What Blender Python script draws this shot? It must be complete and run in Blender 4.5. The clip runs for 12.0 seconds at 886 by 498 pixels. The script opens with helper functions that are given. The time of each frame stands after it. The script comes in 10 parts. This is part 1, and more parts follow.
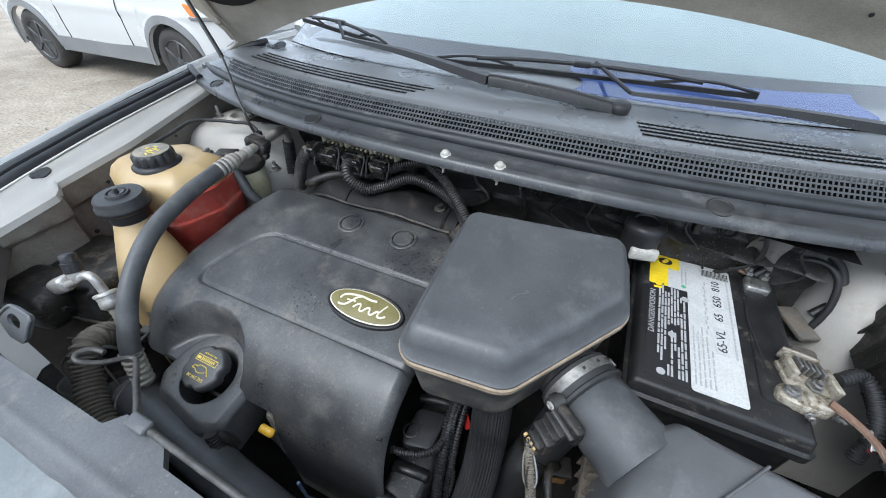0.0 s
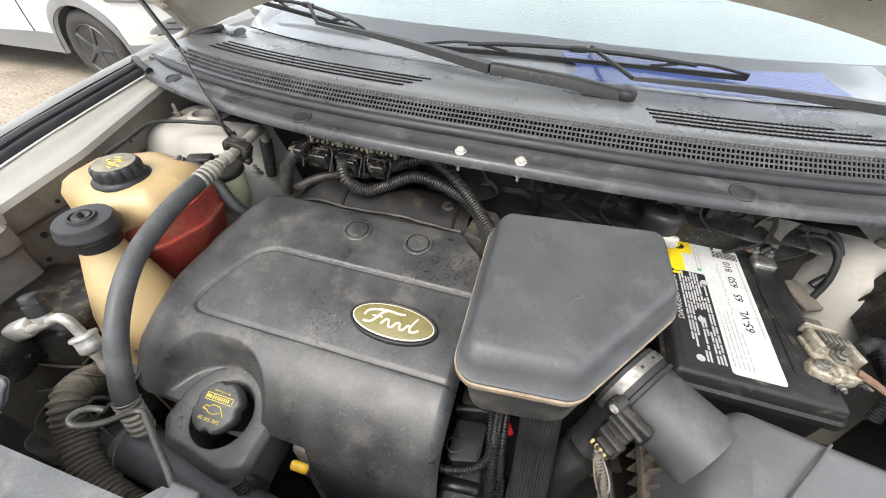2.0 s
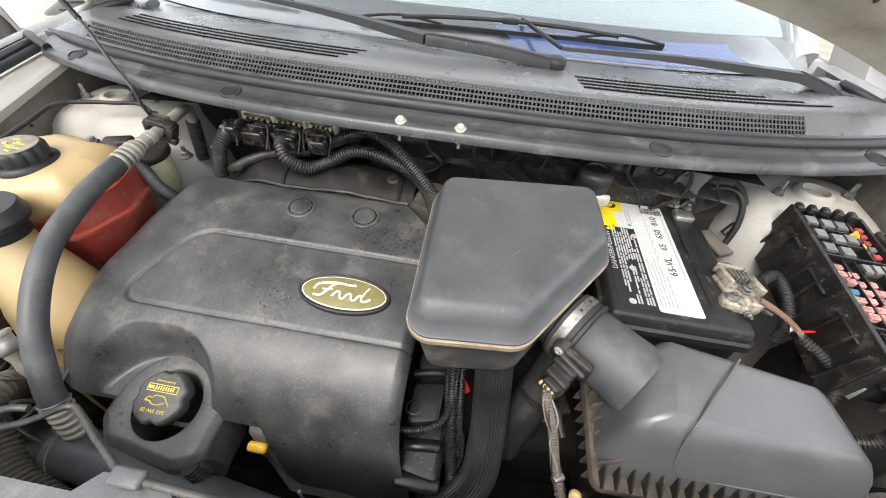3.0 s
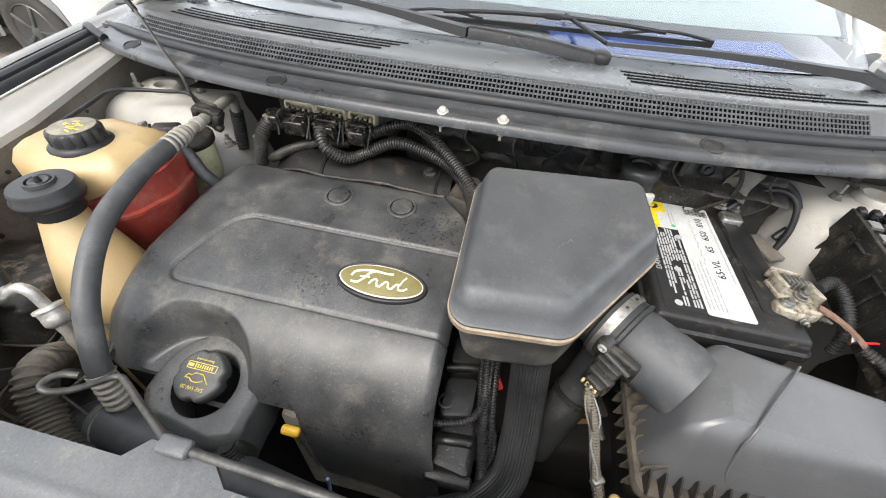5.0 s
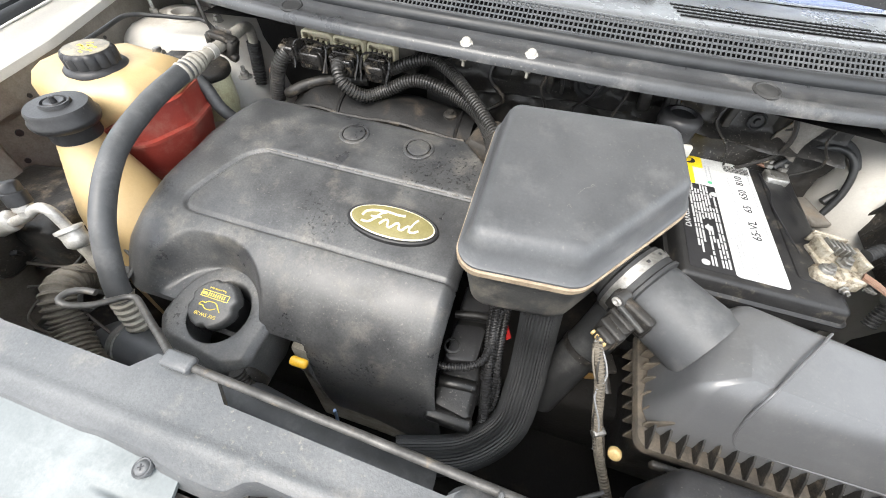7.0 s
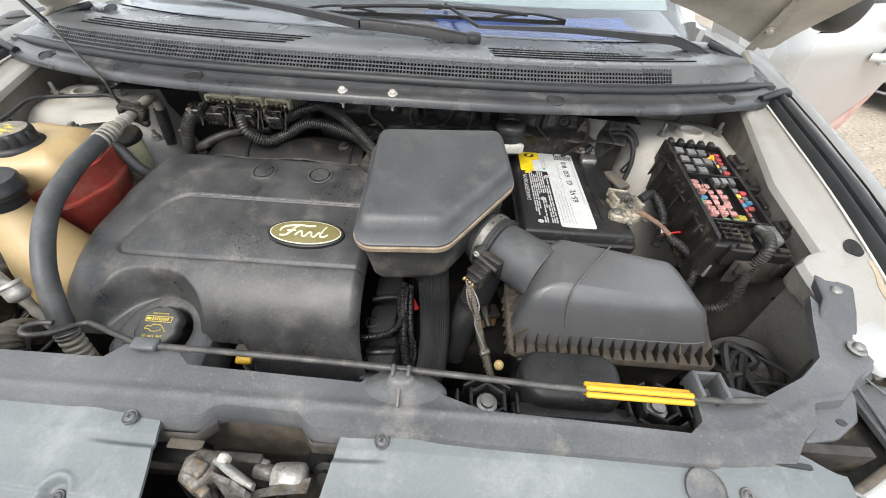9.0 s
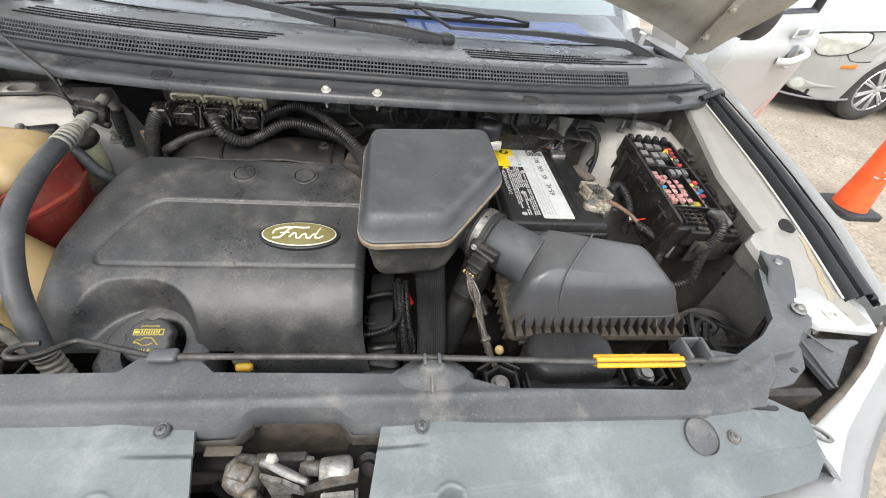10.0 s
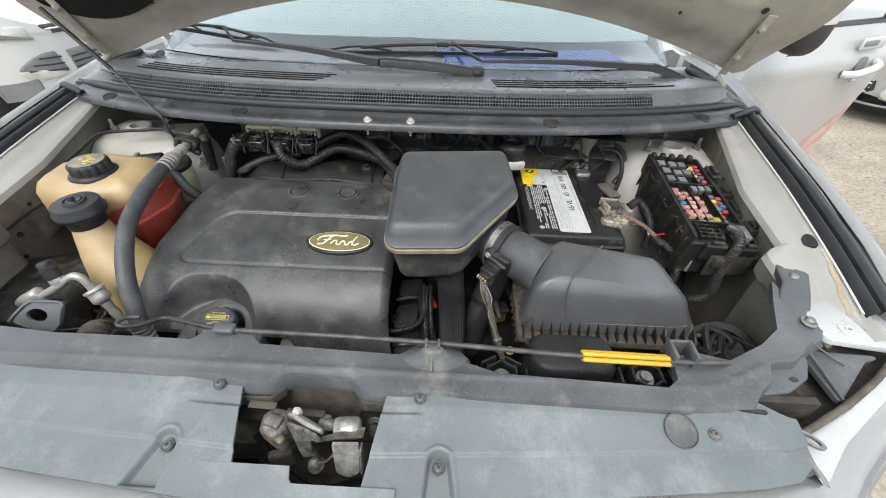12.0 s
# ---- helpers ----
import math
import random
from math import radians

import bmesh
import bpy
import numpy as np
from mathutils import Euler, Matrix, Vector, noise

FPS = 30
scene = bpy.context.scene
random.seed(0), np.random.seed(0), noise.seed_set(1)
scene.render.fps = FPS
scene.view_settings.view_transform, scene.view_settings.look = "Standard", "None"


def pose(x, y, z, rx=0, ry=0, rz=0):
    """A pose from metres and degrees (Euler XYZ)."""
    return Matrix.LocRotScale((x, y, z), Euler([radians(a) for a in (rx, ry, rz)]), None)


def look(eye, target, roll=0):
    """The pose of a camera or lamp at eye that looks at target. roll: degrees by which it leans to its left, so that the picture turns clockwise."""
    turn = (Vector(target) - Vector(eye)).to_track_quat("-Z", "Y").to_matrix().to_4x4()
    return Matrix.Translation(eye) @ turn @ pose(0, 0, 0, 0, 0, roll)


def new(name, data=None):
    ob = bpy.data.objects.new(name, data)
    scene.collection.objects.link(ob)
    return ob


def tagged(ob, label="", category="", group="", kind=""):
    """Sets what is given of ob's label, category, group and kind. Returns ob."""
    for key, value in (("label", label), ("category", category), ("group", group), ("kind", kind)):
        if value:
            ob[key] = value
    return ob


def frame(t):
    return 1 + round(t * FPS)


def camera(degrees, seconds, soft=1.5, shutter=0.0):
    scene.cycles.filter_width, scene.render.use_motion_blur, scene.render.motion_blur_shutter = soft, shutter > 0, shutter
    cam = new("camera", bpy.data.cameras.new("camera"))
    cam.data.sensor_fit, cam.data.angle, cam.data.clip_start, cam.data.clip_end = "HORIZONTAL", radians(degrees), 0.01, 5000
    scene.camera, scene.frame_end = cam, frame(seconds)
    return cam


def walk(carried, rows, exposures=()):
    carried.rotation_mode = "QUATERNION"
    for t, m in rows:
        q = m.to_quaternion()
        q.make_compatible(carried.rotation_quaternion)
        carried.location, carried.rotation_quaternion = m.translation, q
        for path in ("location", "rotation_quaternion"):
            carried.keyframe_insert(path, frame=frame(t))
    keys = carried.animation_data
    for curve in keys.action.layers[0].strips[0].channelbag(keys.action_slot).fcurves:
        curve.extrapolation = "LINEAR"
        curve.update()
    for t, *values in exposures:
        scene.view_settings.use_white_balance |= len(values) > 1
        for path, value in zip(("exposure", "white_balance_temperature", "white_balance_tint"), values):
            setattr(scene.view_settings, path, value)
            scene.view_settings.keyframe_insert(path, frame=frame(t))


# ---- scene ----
cam = camera(98.5, 12.0, 1.0)
PATH = [
    (0, (0.209, 0.039, 1.37), (-0.413, 1.438, 0.083), 1.2),
    (0.5, (0.194, 0.039, 1.357), (-0.238, 1.522, 0.087), 2.8),
    (1, (0.206, 0.03, 1.358), (-0.227, 1.477, 0.047), 4.4),
    (1.5, (0.151, 0.039, 1.347), (-0.331, 1.463, 0.027), 4.3),
    (2, (0.087, 0.044, 1.37), (-0.298, 1.473, 0.025), 2.6),
    (2.5, (0.08, 0.033, 1.373), (-0.171, 1.475, 0.01), 3.3),
    (3, (0.104, 0.017, 1.351), (-0.035, 1.464, -0.023), 5.2),
    (3.2, (0.116, 0.004, 1.346), (0.02, 1.437, -0.047), 5.8),
    (4.8, (0.095, -0.049, 1.369), (-0.071, 1.411, 0.012), 6.7),
    (5, (0.078, 0.004, 1.329), (-0.164, 1.447, -0.034), 4.6),
    (5.5, (0.018, 0.112, 1.252), (-0.254, 1.44, -0.219), 3.9),
    (6, (-0.004, 0.127, 1.225), (-0.263, 1.335, -0.348), 4.5),
    (6.5, (0.013, 0.097, 1.252), (-0.28, 1.278, -0.335), 4.5),
    (7, (0.094, 0.005, 1.299), (-0.213, 1.275, -0.215), 4.8),
    (7.5, (0.151, -0.045, 1.333), (-0.07, 1.34, -0.092), 4.7),
    (7.7, (0.157, -0.06, 1.343), (-0.016, 1.353, -0.062), 4.6),
    (9.3, (0.189, -0.163, 1.365), (0.231, 1.309, 0.011), 4.6),
    (9.5, (0.156, -0.168, 1.364), (0.26, 1.313, 0.024), 5.9),
    (10, (0.102, -0.172, 1.376), (0.345, 1.27, 0.012), 7.7),
    (10.5, (0.074, -0.183, 1.388), (0.383, 1.247, 0.024), 6.9),
    (11, (0.113, -0.195, 1.398), (0.389, 1.256, 0.051), 4.9),
    (11.5, (0.16, -0.219, 1.402), (0.296, 1.257, 0.06), 4.3),
    (12, (0.166, -0.252, 1.415), (0.121, 1.271, 0.119), 1.5),
]
walk(cam, [(t, look(eye, target, roll)) for t, eye, target, roll in PATH],
     ((0, 0.76, 5800, 8), (0.5, 0.95, 5900, 8), (0.8, 1.05, 6350, 9), (1.1, 1.12, 6750, 10), (2.5, 1.2, 6750, 11), (3.2, 1.2, 6750, 11), (4.8, 1.2, 6700, 11), (5.5, 1.4, 6700, 10), (6.5, 1.75, 6700, 10), (7.0, 1.68, 6650, 10), (7.7, 1.34, 6650, 10), (9.5, 0.96, 6650, 10), (10.5, 0.86, 6600, 10), (12, 0.70, 6450, 9)))

# ---- world, sun and exposure ----
world = bpy.data.worlds.new("overcast_sky")
scene.world = world
world.use_nodes = True
wn = world.node_tree.nodes
sky = wn.new("ShaderNodeTexSky")
sky.sky_type, sky.sun_disc = "NISHITA", False
sky.sun_elevation, sky.sun_rotation = radians(55), radians(200)
sky.dust_density, sky.air_density, sky.ozone_density = 4.0, 1.0, 1.0
wash = wn.new("ShaderNodeMix")
wash.data_type = "RGBA"
wash.inputs[0].default_value = 0.75
wash.inputs[7].default_value = (10.5, 11.2, 12.0, 1)
world.node_tree.links.new(sky.outputs[0], wash.inputs[6])
world.node_tree.links.new(wash.outputs[2], wn["Background"].inputs[0])
wn["Background"].inputs[1].default_value = 0.12
sun = new("sun", bpy.data.lights.new("sun", "SUN"))
sun.data.energy, sun.data.angle, sun.data.color = 1.5, radians(30), (1.0, 0.96, 0.9)
sun.matrix_world = look((-1.0, -2.6, 4.0), (0, 0, 0))


# ---- materials ----
def mat(name, c1, c2=None, rough=0.5, rvar=0.15, metal=0.0, scale=25.0, mixlow=0.35, mixhigh=0.65, bump=0.15, bscale=220.0,
        dust=None, dlow=0.52, dhigh=0.68, dscale=9.0, spec=0.5, perob=0.0, spots=False, grain=0.16, gscale=330.0, specks=0.0):
    """A surface with broad blotches of two tones, a fine grain in the relief and, if given, a film of dust."""
    m = bpy.data.materials.new(name)
    m.use_nodes = True
    n, l = m.node_tree.nodes, m.node_tree.links
    bsdf = n["Principled BSDF"]
    tc = n.new("ShaderNodeTexCoord")
    big = n.new("ShaderNodeTexNoise")
    big.inputs["Scale"].default_value, big.inputs["Detail"].default_value, big.inputs["Roughness"].default_value = scale, 8, 0.62
    l.new(tc.outputs["Object"], big.inputs["Vector"])
    ramp = n.new("ShaderNodeMapRange")
    ramp.inputs[1].default_value, ramp.inputs[2].default_value = mixlow, mixhigh
    l.new(big.outputs["Fac"], ramp.inputs[0])
    mix = n.new("ShaderNodeMix")
    mix.data_type = "RGBA"
    c2 = c2 or tuple(v * 0.8 for v in c1)
    mix.inputs[6].default_value, mix.inputs[7].default_value = (*c1, 1), (*c2, 1)
    l.new(ramp.outputs[0], mix.inputs[0])
    colour = mix.outputs[2]
    fine = n.new("ShaderNodeTexNoise")
    fine.inputs["Scale"].default_value, fine.inputs["Detail"].default_value = bscale, 4
    l.new(tc.outputs["Object"], fine.inputs["Vector"])
    rr = n.new("ShaderNodeMapRange")
    rr.inputs[3].default_value, rr.inputs[4].default_value = max(0.02, rough - rvar), min(1, rough + rvar)
    rr.inputs[1].default_value, rr.inputs[2].default_value = 0.3, 0.7
    l.new(big.outputs["Fac"], rr.inputs[0])
    rough_out = rr.outputs[0]
    if dust:
        dn = n.new("ShaderNodeTexNoise")
        dn.inputs["Scale"].default_value, dn.inputs["Detail"].default_value, dn.inputs["Roughness"].default_value = dscale, 10, 0.72
        off = n.new("ShaderNodeVectorMath")
        off.inputs[1].default_value = (3.1, 7.7, 1.3)
        l.new(tc.outputs["Object"], off.inputs[0])
        l.new(off.outputs[0], dn.inputs["Vector"])
        dr = n.new("ShaderNodeMapRange")
        dr.inputs[1].default_value, dr.inputs[2].default_value = dlow, dhigh
        l.new(dn.outputs["Fac"], dr.inputs[0])
        dm = n.new("ShaderNodeMix")
        dm.data_type = "RGBA"
        dm.inputs[7].default_value = (*dust, 1)
        l.new(dr.outputs[0], dm.inputs[0])
        l.new(colour, dm.inputs[6])
        colour = dm.outputs[2]
        ra = n.new("ShaderNodeMath")
        ra.operation, ra.use_clamp = "MULTIPLY_ADD", True
        ra.inputs[1].default_value = 0.25
        l.new(dr.outputs[0], ra.inputs[0])
        l.new(rough_out, ra.inputs[2])
        rough_out = ra.outputs[0]
    if spots:
        # dried water spots: small dark specks in loose patches
        cells = n.new("ShaderNodeTexNoise")
        cells.inputs["Scale"].default_value, cells.inputs["Detail"].default_value = 190, 3
        patch = n.new("ShaderNodeTexNoise")
        patch.inputs["Scale"].default_value, patch.inputs["Detail"].default_value = 7, 5
        l.new(tc.outputs["Object"], cells.inputs["Vector"])
        l.new(tc.outputs["Object"], patch.inputs["Vector"])
        near = n.new("ShaderNodeMapRange")
        near.inputs[1].default_value, near.inputs[2].default_value, near.inputs[3].default_value, near.inputs[4].default_value = 0.58, 0.63, 0, 1
        l.new(cells.outputs["Fac"], near.inputs[0])
        where = n.new("ShaderNodeMapRange")
        where.inputs[1].default_value, where.inputs[2].default_value = 0.54, 0.62
        l.new(patch.outputs["Fac"], where.inputs[0])
        both = n.new("ShaderNodeMath")
        both.operation = "MULTIPLY"
        l.new(near.outputs[0], both.inputs[0])
        l.new(where.outputs[0], both.inputs[1])
        sm = n.new("ShaderNodeMix")
        sm.data_type = "RGBA"
        sm.inputs[7].default_value = (0.012, 0.012, 0.013, 1)
        l.new(both.outputs[0], sm.inputs[0])
        l.new(colour, sm.inputs[6])
        colour = sm.outputs[2]
    if specks:
        # loose specks of pale dust and grit, thicker in some places than in others
        sn = n.new("ShaderNodeTexNoise")
        sn.inputs["Scale"].default_value, sn.inputs["Detail"].default_value = 260, 2
        sp = n.new("ShaderNodeTexNoise")
        sp.inputs["Scale"].default_value, sp.inputs["Detail"].default_value = 6, 6
        l.new(tc.outputs["Object"], sn.inputs["Vector"])
        l.new(tc.outputs["Object"], sp.inputs["Vector"])
        pm = n.new("ShaderNodeMapRange")
        pm.inputs[1].default_value, pm.inputs[2].default_value, pm.inputs[3].default_value, pm.inputs[4].default_value = 0.40, 0.66, 0.0, 0.10
        l.new(sp.outputs["Fac"], pm.inputs[0])
        add = n.new("ShaderNodeMath")
        l.new(sn.outputs["Fac"], add.inputs[0])
        l.new(pm.outputs[0], add.inputs[1])
        sr = n.new("ShaderNodeMapRange")
        sr.inputs[1].default_value, sr.inputs[2].default_value, sr.inputs[4].default_value = 0.72, 0.80, specks
        l.new(add.outputs[0], sr.inputs[0])
        sx = n.new("ShaderNodeMix")
        sx.data_type = "RGBA"
        sx.inputs[7].default_value = (0.15, 0.142, 0.126, 1)
        l.new(sr.outputs[0], sx.inputs[0])
        l.new(colour, sx.inputs[6])
        colour = sx.outputs[2]
    if perob:
        info = n.new("ShaderNodeObjectInfo")
        hs = n.new("ShaderNodeHueSaturation")
        pr = n.new("ShaderNodeMapRange")
        pr.inputs[3].default_value, pr.inputs[4].default_value = 1 - perob, 1 + perob
        l.new(info.outputs["Random"], pr.inputs[0])
        l.new(pr.outputs[0], hs.inputs["Value"])
        l.new(colour, hs.inputs["Color"])
        colour = hs.outputs[0]
    if grain:
        gn = n.new("ShaderNodeTexNoise")
        gn.inputs["Scale"].default_value, gn.inputs["Detail"].default_value, gn.inputs["Roughness"].default_value = gscale, 3, 0.7
        l.new(tc.outputs["Object"], gn.inputs["Vector"])
        gr = n.new("ShaderNodeMapRange")
        gr.inputs[1].default_value, gr.inputs[2].default_value, gr.inputs[3].default_value, gr.inputs[4].default_value = 0.3, 0.7, 1 - grain, 1 + grain
        l.new(gn.outputs["Fac"], gr.inputs[0])
        gh = n.new("ShaderNodeHueSaturation")
        l.new(gr.outputs[0], gh.inputs["Value"])
        l.new(colour, gh.inputs["Color"])
        colour = gh.outputs[0]
    l.new(colour, bsdf.inputs["Base Color"])
    l.new(rough_out, bsdf.inputs["Roughness"])
    bsdf.inputs["Metallic"].default_value = metal
    bsdf.inputs["Specular IOR Level"].default_value = spec
    if bump:
        b = n.new("ShaderNodeBump")
        b.inputs["Strength"].default_value, b.inputs["Distance"].default_value = bump, 0.002
        l.new(fine.outputs["Fac"], b.inputs["Height"])
        l.new(b.outputs[0], bsdf.inputs["Normal"])
    return m


COVER = mat("cover_plastic", (0.036, 0.037, 0.039), (0.070, 0.071, 0.071), 0.39, 0.14, scale=17, bump=0.07, bscale=900, specks=0.6, dust=(0.16, 0.148, 0.128), dlow=0.53, dhigh=0.82, dscale=15, spots=True, grain=0.25)
LID = mat("resonator_plastic", (0.051, 0.053, 0.056), (0.071, 0.073, 0.076), 0.42, 0.08, scale=10, bump=0.08, bscale=900, grain=0.08, specks=0.3, dust=(0.13, 0.13, 0.13), dlow=0.54, dhigh=0.85, dscale=11)
BOX = mat("filter_box_plastic", (0.064, 0.065, 0.067), (0.086, 0.087, 0.089), 0.36, 0.06, scale=9, bump=0.04, bscale=800, grain=0.06, spec=0.75, specks=0.35, dust=(0.15, 0.15, 0.15), dlow=0.54, dhigh=0.9, dscale=12)
DIRTY = mat("dirty_black_plastic", (0.011, 0.0107, 0.0104), (0.024, 0.022, 0.0195), 0.46, 0.15, scale=22, bump=0.3, bscale=300, dust=(0.14, 0.115, 0.087), dlow=0.53, dhigh=0.74, dscale=25, grain=0.3, specks=0.8, spec=0.35)
BLACK = mat("black_plastic", (0.014, 0.014, 0.015), (0.026, 0.026, 0.027), 0.42, 0.1, scale=30, bump=0.1, bscale=500, spec=0.35, specks=0.4)
DEEP = mat("oily_black_casting", (0.007, 0.007, 0.007), (0.016, 0.0155, 0.015), 0.4, 0.12, scale=25, bump=0.2, bscale=250, spec=0.4, specks=0.5)
DIRTYBOX = mat("dusty_lower_shell", (0.026, 0.026, 0.026), (0.045, 0.044, 0.042), 0.5, 0.1, scale=16, bump=0.15, bscale=400, specks=1.0, dust=(0.15, 0.135, 0.11), dlow=0.5, dhigh=0.75, dscale=22)
OLDWHITE = mat("dirty_white_plastic", (0.46, 0.45, 0.41), (0.33, 0.31, 0.27), 0.5, 0.1, scale=90, bump=0.1)
ROD = mat("worn_rod_steel", (0.085, 0.082, 0.077), (0.035, 0.034, 0.032), 0.45, 0.1, metal=0.2, scale=40, bump=0.1, dust=(0.20, 0.16, 0.11), dlow=0.58, dhigh=0.75, dscale=30)
GLOSSPLUG = mat("grubby_glossy_plug", (0.010, 0.010, 0.010), (0.024, 0.022, 0.020), 0.26, 0.1, scale=30, bump=0.2, bscale=300, dust=(0.15, 0.125, 0.09), dlow=0.55, dhigh=0.68, dscale=38)
# Road dirt, with the wall's shade below the flange darkened into the colour.
WALL = mat("dusty_shaded_wall", (0.215, 0.202, 0.178), (0.15, 0.137, 0.117), 0.6, 0.1, scale=7, bump=0.12, bscale=200, dust=(0.115, 0.092, 0.068), dlow=0.47, dhigh=0.72, dscale=9)
RUBBER = mat("rubber", (0.015, 0.0155, 0.016), (0.028, 0.029, 0.03), 0.5, 0.12, scale=16, bump=0.1, bscale=500, dust=(0.08, 0.078, 0.074), dlow=0.54, dhigh=0.85, dscale=14, spec=0.35)
HOSE = mat("hose_rubber", (0.040, 0.042, 0.044), (0.068, 0.070, 0.073), 0.5, 0.1, scale=18, bump=0.05, bscale=600, grain=0.06, dust=(0.14, 0.14, 0.14), dlow=0.5, dhigh=0.85, dscale=20)
SEAL = mat("weather_strip", (0.012, 0.013, 0.015), (0.022, 0.024, 0.026), 0.5, 0.1, scale=20, bump=0.1, bscale=300)
COWL = mat("cowl_plastic", (0.064, 0.069, 0.074), (0.084, 0.089, 0.094), 0.28, 0.1, scale=9, bump=0.12, bscale=700, dust=(0.21, 0.212, 0.212), dlow=0.51, dhigh=0.85, dscale=6, specks=0.5)
# Lighter cowl plastic: the sheen of the sky is put into the colour.
COWLTOP = mat("sky_sheen_cowl_plastic", (0.105, 0.111, 0.116), (0.138, 0.144, 0.148), 0.30, 0.1, scale=7, bump=0.1, bscale=700, dust=(0.24, 0.243, 0.242), dlow=0.52, dhigh=0.86, dscale=6, specks=0.6)
COWLLIP = mat("cowl_lip_plastic", (0.034, 0.036, 0.039), (0.052, 0.054, 0.057), 0.34, 0.12, scale=12, bump=0.15, bscale=600, dust=(0.17, 0.165, 0.155), dlow=0.54, dhigh=0.82, dscale=14, specks=0.9)
PANEL = mat("grille_panel_plastic", (0.105, 0.119, 0.121), (0.145, 0.160, 0.162), 0.46, 0.10, scale=7, bump=0.06, bscale=600, grain=0.08, dust=(0.27, 0.287, 0.287), dlow=0.50, dhigh=0.82, dscale=9)
SUPPORT = mat("support_plastic", (0.060, 0.063, 0.066), (0.100, 0.103, 0.106), 0.46, 0.12, scale=10, bump=0.15, bscale=500, dust=(0.20, 0.185, 0.165), dlow=0.53, dhigh=0.8, dscale=17, specks=0.7)
PAINT = mat("silver_white_paint", (0.51, 0.515, 0.512), (0.55, 0.555, 0.55), 0.20, 0.05, scale=7, bump=0.02, bscale=400, grain=0.02, dust=(0.58, 0.55, 0.50), dlow=0.58, dhigh=0.9, dscale=14)
# Dustier copy of PAINT, darkened so that faces turned skyward look less lit.
DIMPAINT = mat("dimmed_dusty_paint", (0.39, 0.395, 0.392), (0.43, 0.433, 0.428), 0.26, 0.08, scale=9, bump=0.04, bscale=300, grain=0.04, dust=(0.40, 0.365, 0.315), dlow=0.54, dhigh=0.82, dscale=12, specks=0.3)
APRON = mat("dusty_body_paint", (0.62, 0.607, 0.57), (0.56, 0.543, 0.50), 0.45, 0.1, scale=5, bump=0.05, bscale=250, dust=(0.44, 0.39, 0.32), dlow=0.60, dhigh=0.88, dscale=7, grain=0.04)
GRIME = mat("grimy_metal", (0.040, 0.035, 0.029), (0.015, 0.014, 0.012), 0.75, 0.15, scale=18, bump=0.4, bscale=120, dust=(0.14, 0.11, 0.08), dlow=0.5, dhigh=0.72, dscale=15)
# Near-black with the bay's deep shade in the colour, plus a little dust.
SHADE = mat("deep_shade_black", (0.005, 0.0048, 0.0045), (0.010, 0.0093, 0.0085), 0.8, 0.12, spec=0.2, scale=14, bump=0.4, bscale=150, dust=(0.045, 0.037, 0.029), dlow=0.57, dhigh=0.8, dscale=12, grain=0.3)
STEEL = mat("zinc_steel", (0.33, 0.33, 0.315), (0.20, 0.19, 0.175), 0.5, 0.12, metal=0.85, scale=60, bump=0.15, bscale=500)
ALU = mat("aluminium_pipe", (0.52, 0.51, 0.48), (0.36, 0.345, 0.32), 0.42, 0.1, metal=0.45, scale=40, bump=0.1, bscale=400, dust=(0.36, 0.32, 0.26), dlow=0.58, dhigh=0.8, dscale=40)
LATCHMETAL = mat("greasy_latch_metal", (0.20, 0.193, 0.178), (0.045, 0.040, 0.033), 0.45, 0.2, metal=0.35, scale=75, bump=0.5, bscale=260, dust=(0.16, 0.115, 0.07), dlow=0.50, dhigh=0.68, dscale=55)
WORNLATCH = mat("scraped_latch_metal", (0.36, 0.35, 0.33), (0.15, 0.142, 0.128), 0.42, 0.15, metal=0.4, scale=60, bump=0.3, bscale=300, dust=(0.10, 0.08, 0.055), dlow=0.55, dhigh=0.7, dscale=70)
SCUFF = mat("scuffed_plastic_edge", (0.22, 0.21, 0.19), (0.13, 0.12, 0.11), 0.6, 0.1, scale=120, bump=0.1)
BRASS = mat("corroded_clamp_metal", (0.30, 0.262, 0.195), (0.43, 0.40, 0.335), 0.5, 0.15, metal=0.4, scale=110, bump=0.6, bscale=400, dust=(0.085, 0.060, 0.036), dlow=0.49, dhigh=0.66, dscale=70)
RUST = mat("rusty_copper", (0.22, 0.115, 0.075), (0.27, 0.19, 0.14), 0.6, 0.15, metal=0.3, scale=80, bump=0.4, bscale=400)
TAN = mat("aged_tan_gasket", (0.31, 0.245, 0.17), (0.20, 0.15, 0.10), 0.7, 0.1, scale=50, bump=0.2, bscale=400)
TANK = mat("yellowed_tank_plastic", (0.43, 0.318, 0.165), (0.345, 0.242, 0.112), 0.45, 0.08, scale=5, bump=0.02, bscale=200, grain=0.04, dust=(0.33, 0.245, 0.135), dlow=0.54, dhigh=0.8, dscale=14)
REDTANK = mat("red_tank_plastic", (0.37, 0.060, 0.04), (0.26, 0.038, 0.028), 0.36, 0.1, scale=8, bump=0.02, bscale=200, grain=0.05, dust=(0.38, 0.16, 0.12), dlow=0.5, dhigh=0.75, dscale=16)
GREENTANK = mat("brake_reservoir_plastic", (0.45, 0.44, 0.30), (0.36, 0.34, 0.20), 0.4, 0.1, scale=10, bump=0.08, dust=(0.22, 0.19, 0.12), dlow=0.5, dhigh=0.75, dscale=18)
YELLOW = mat("yellow_plastic", (0.66, 0.385, 0.03), (0.56, 0.31, 0.02), 0.4, 0.1, scale=20, bump=0.05, bscale=300)
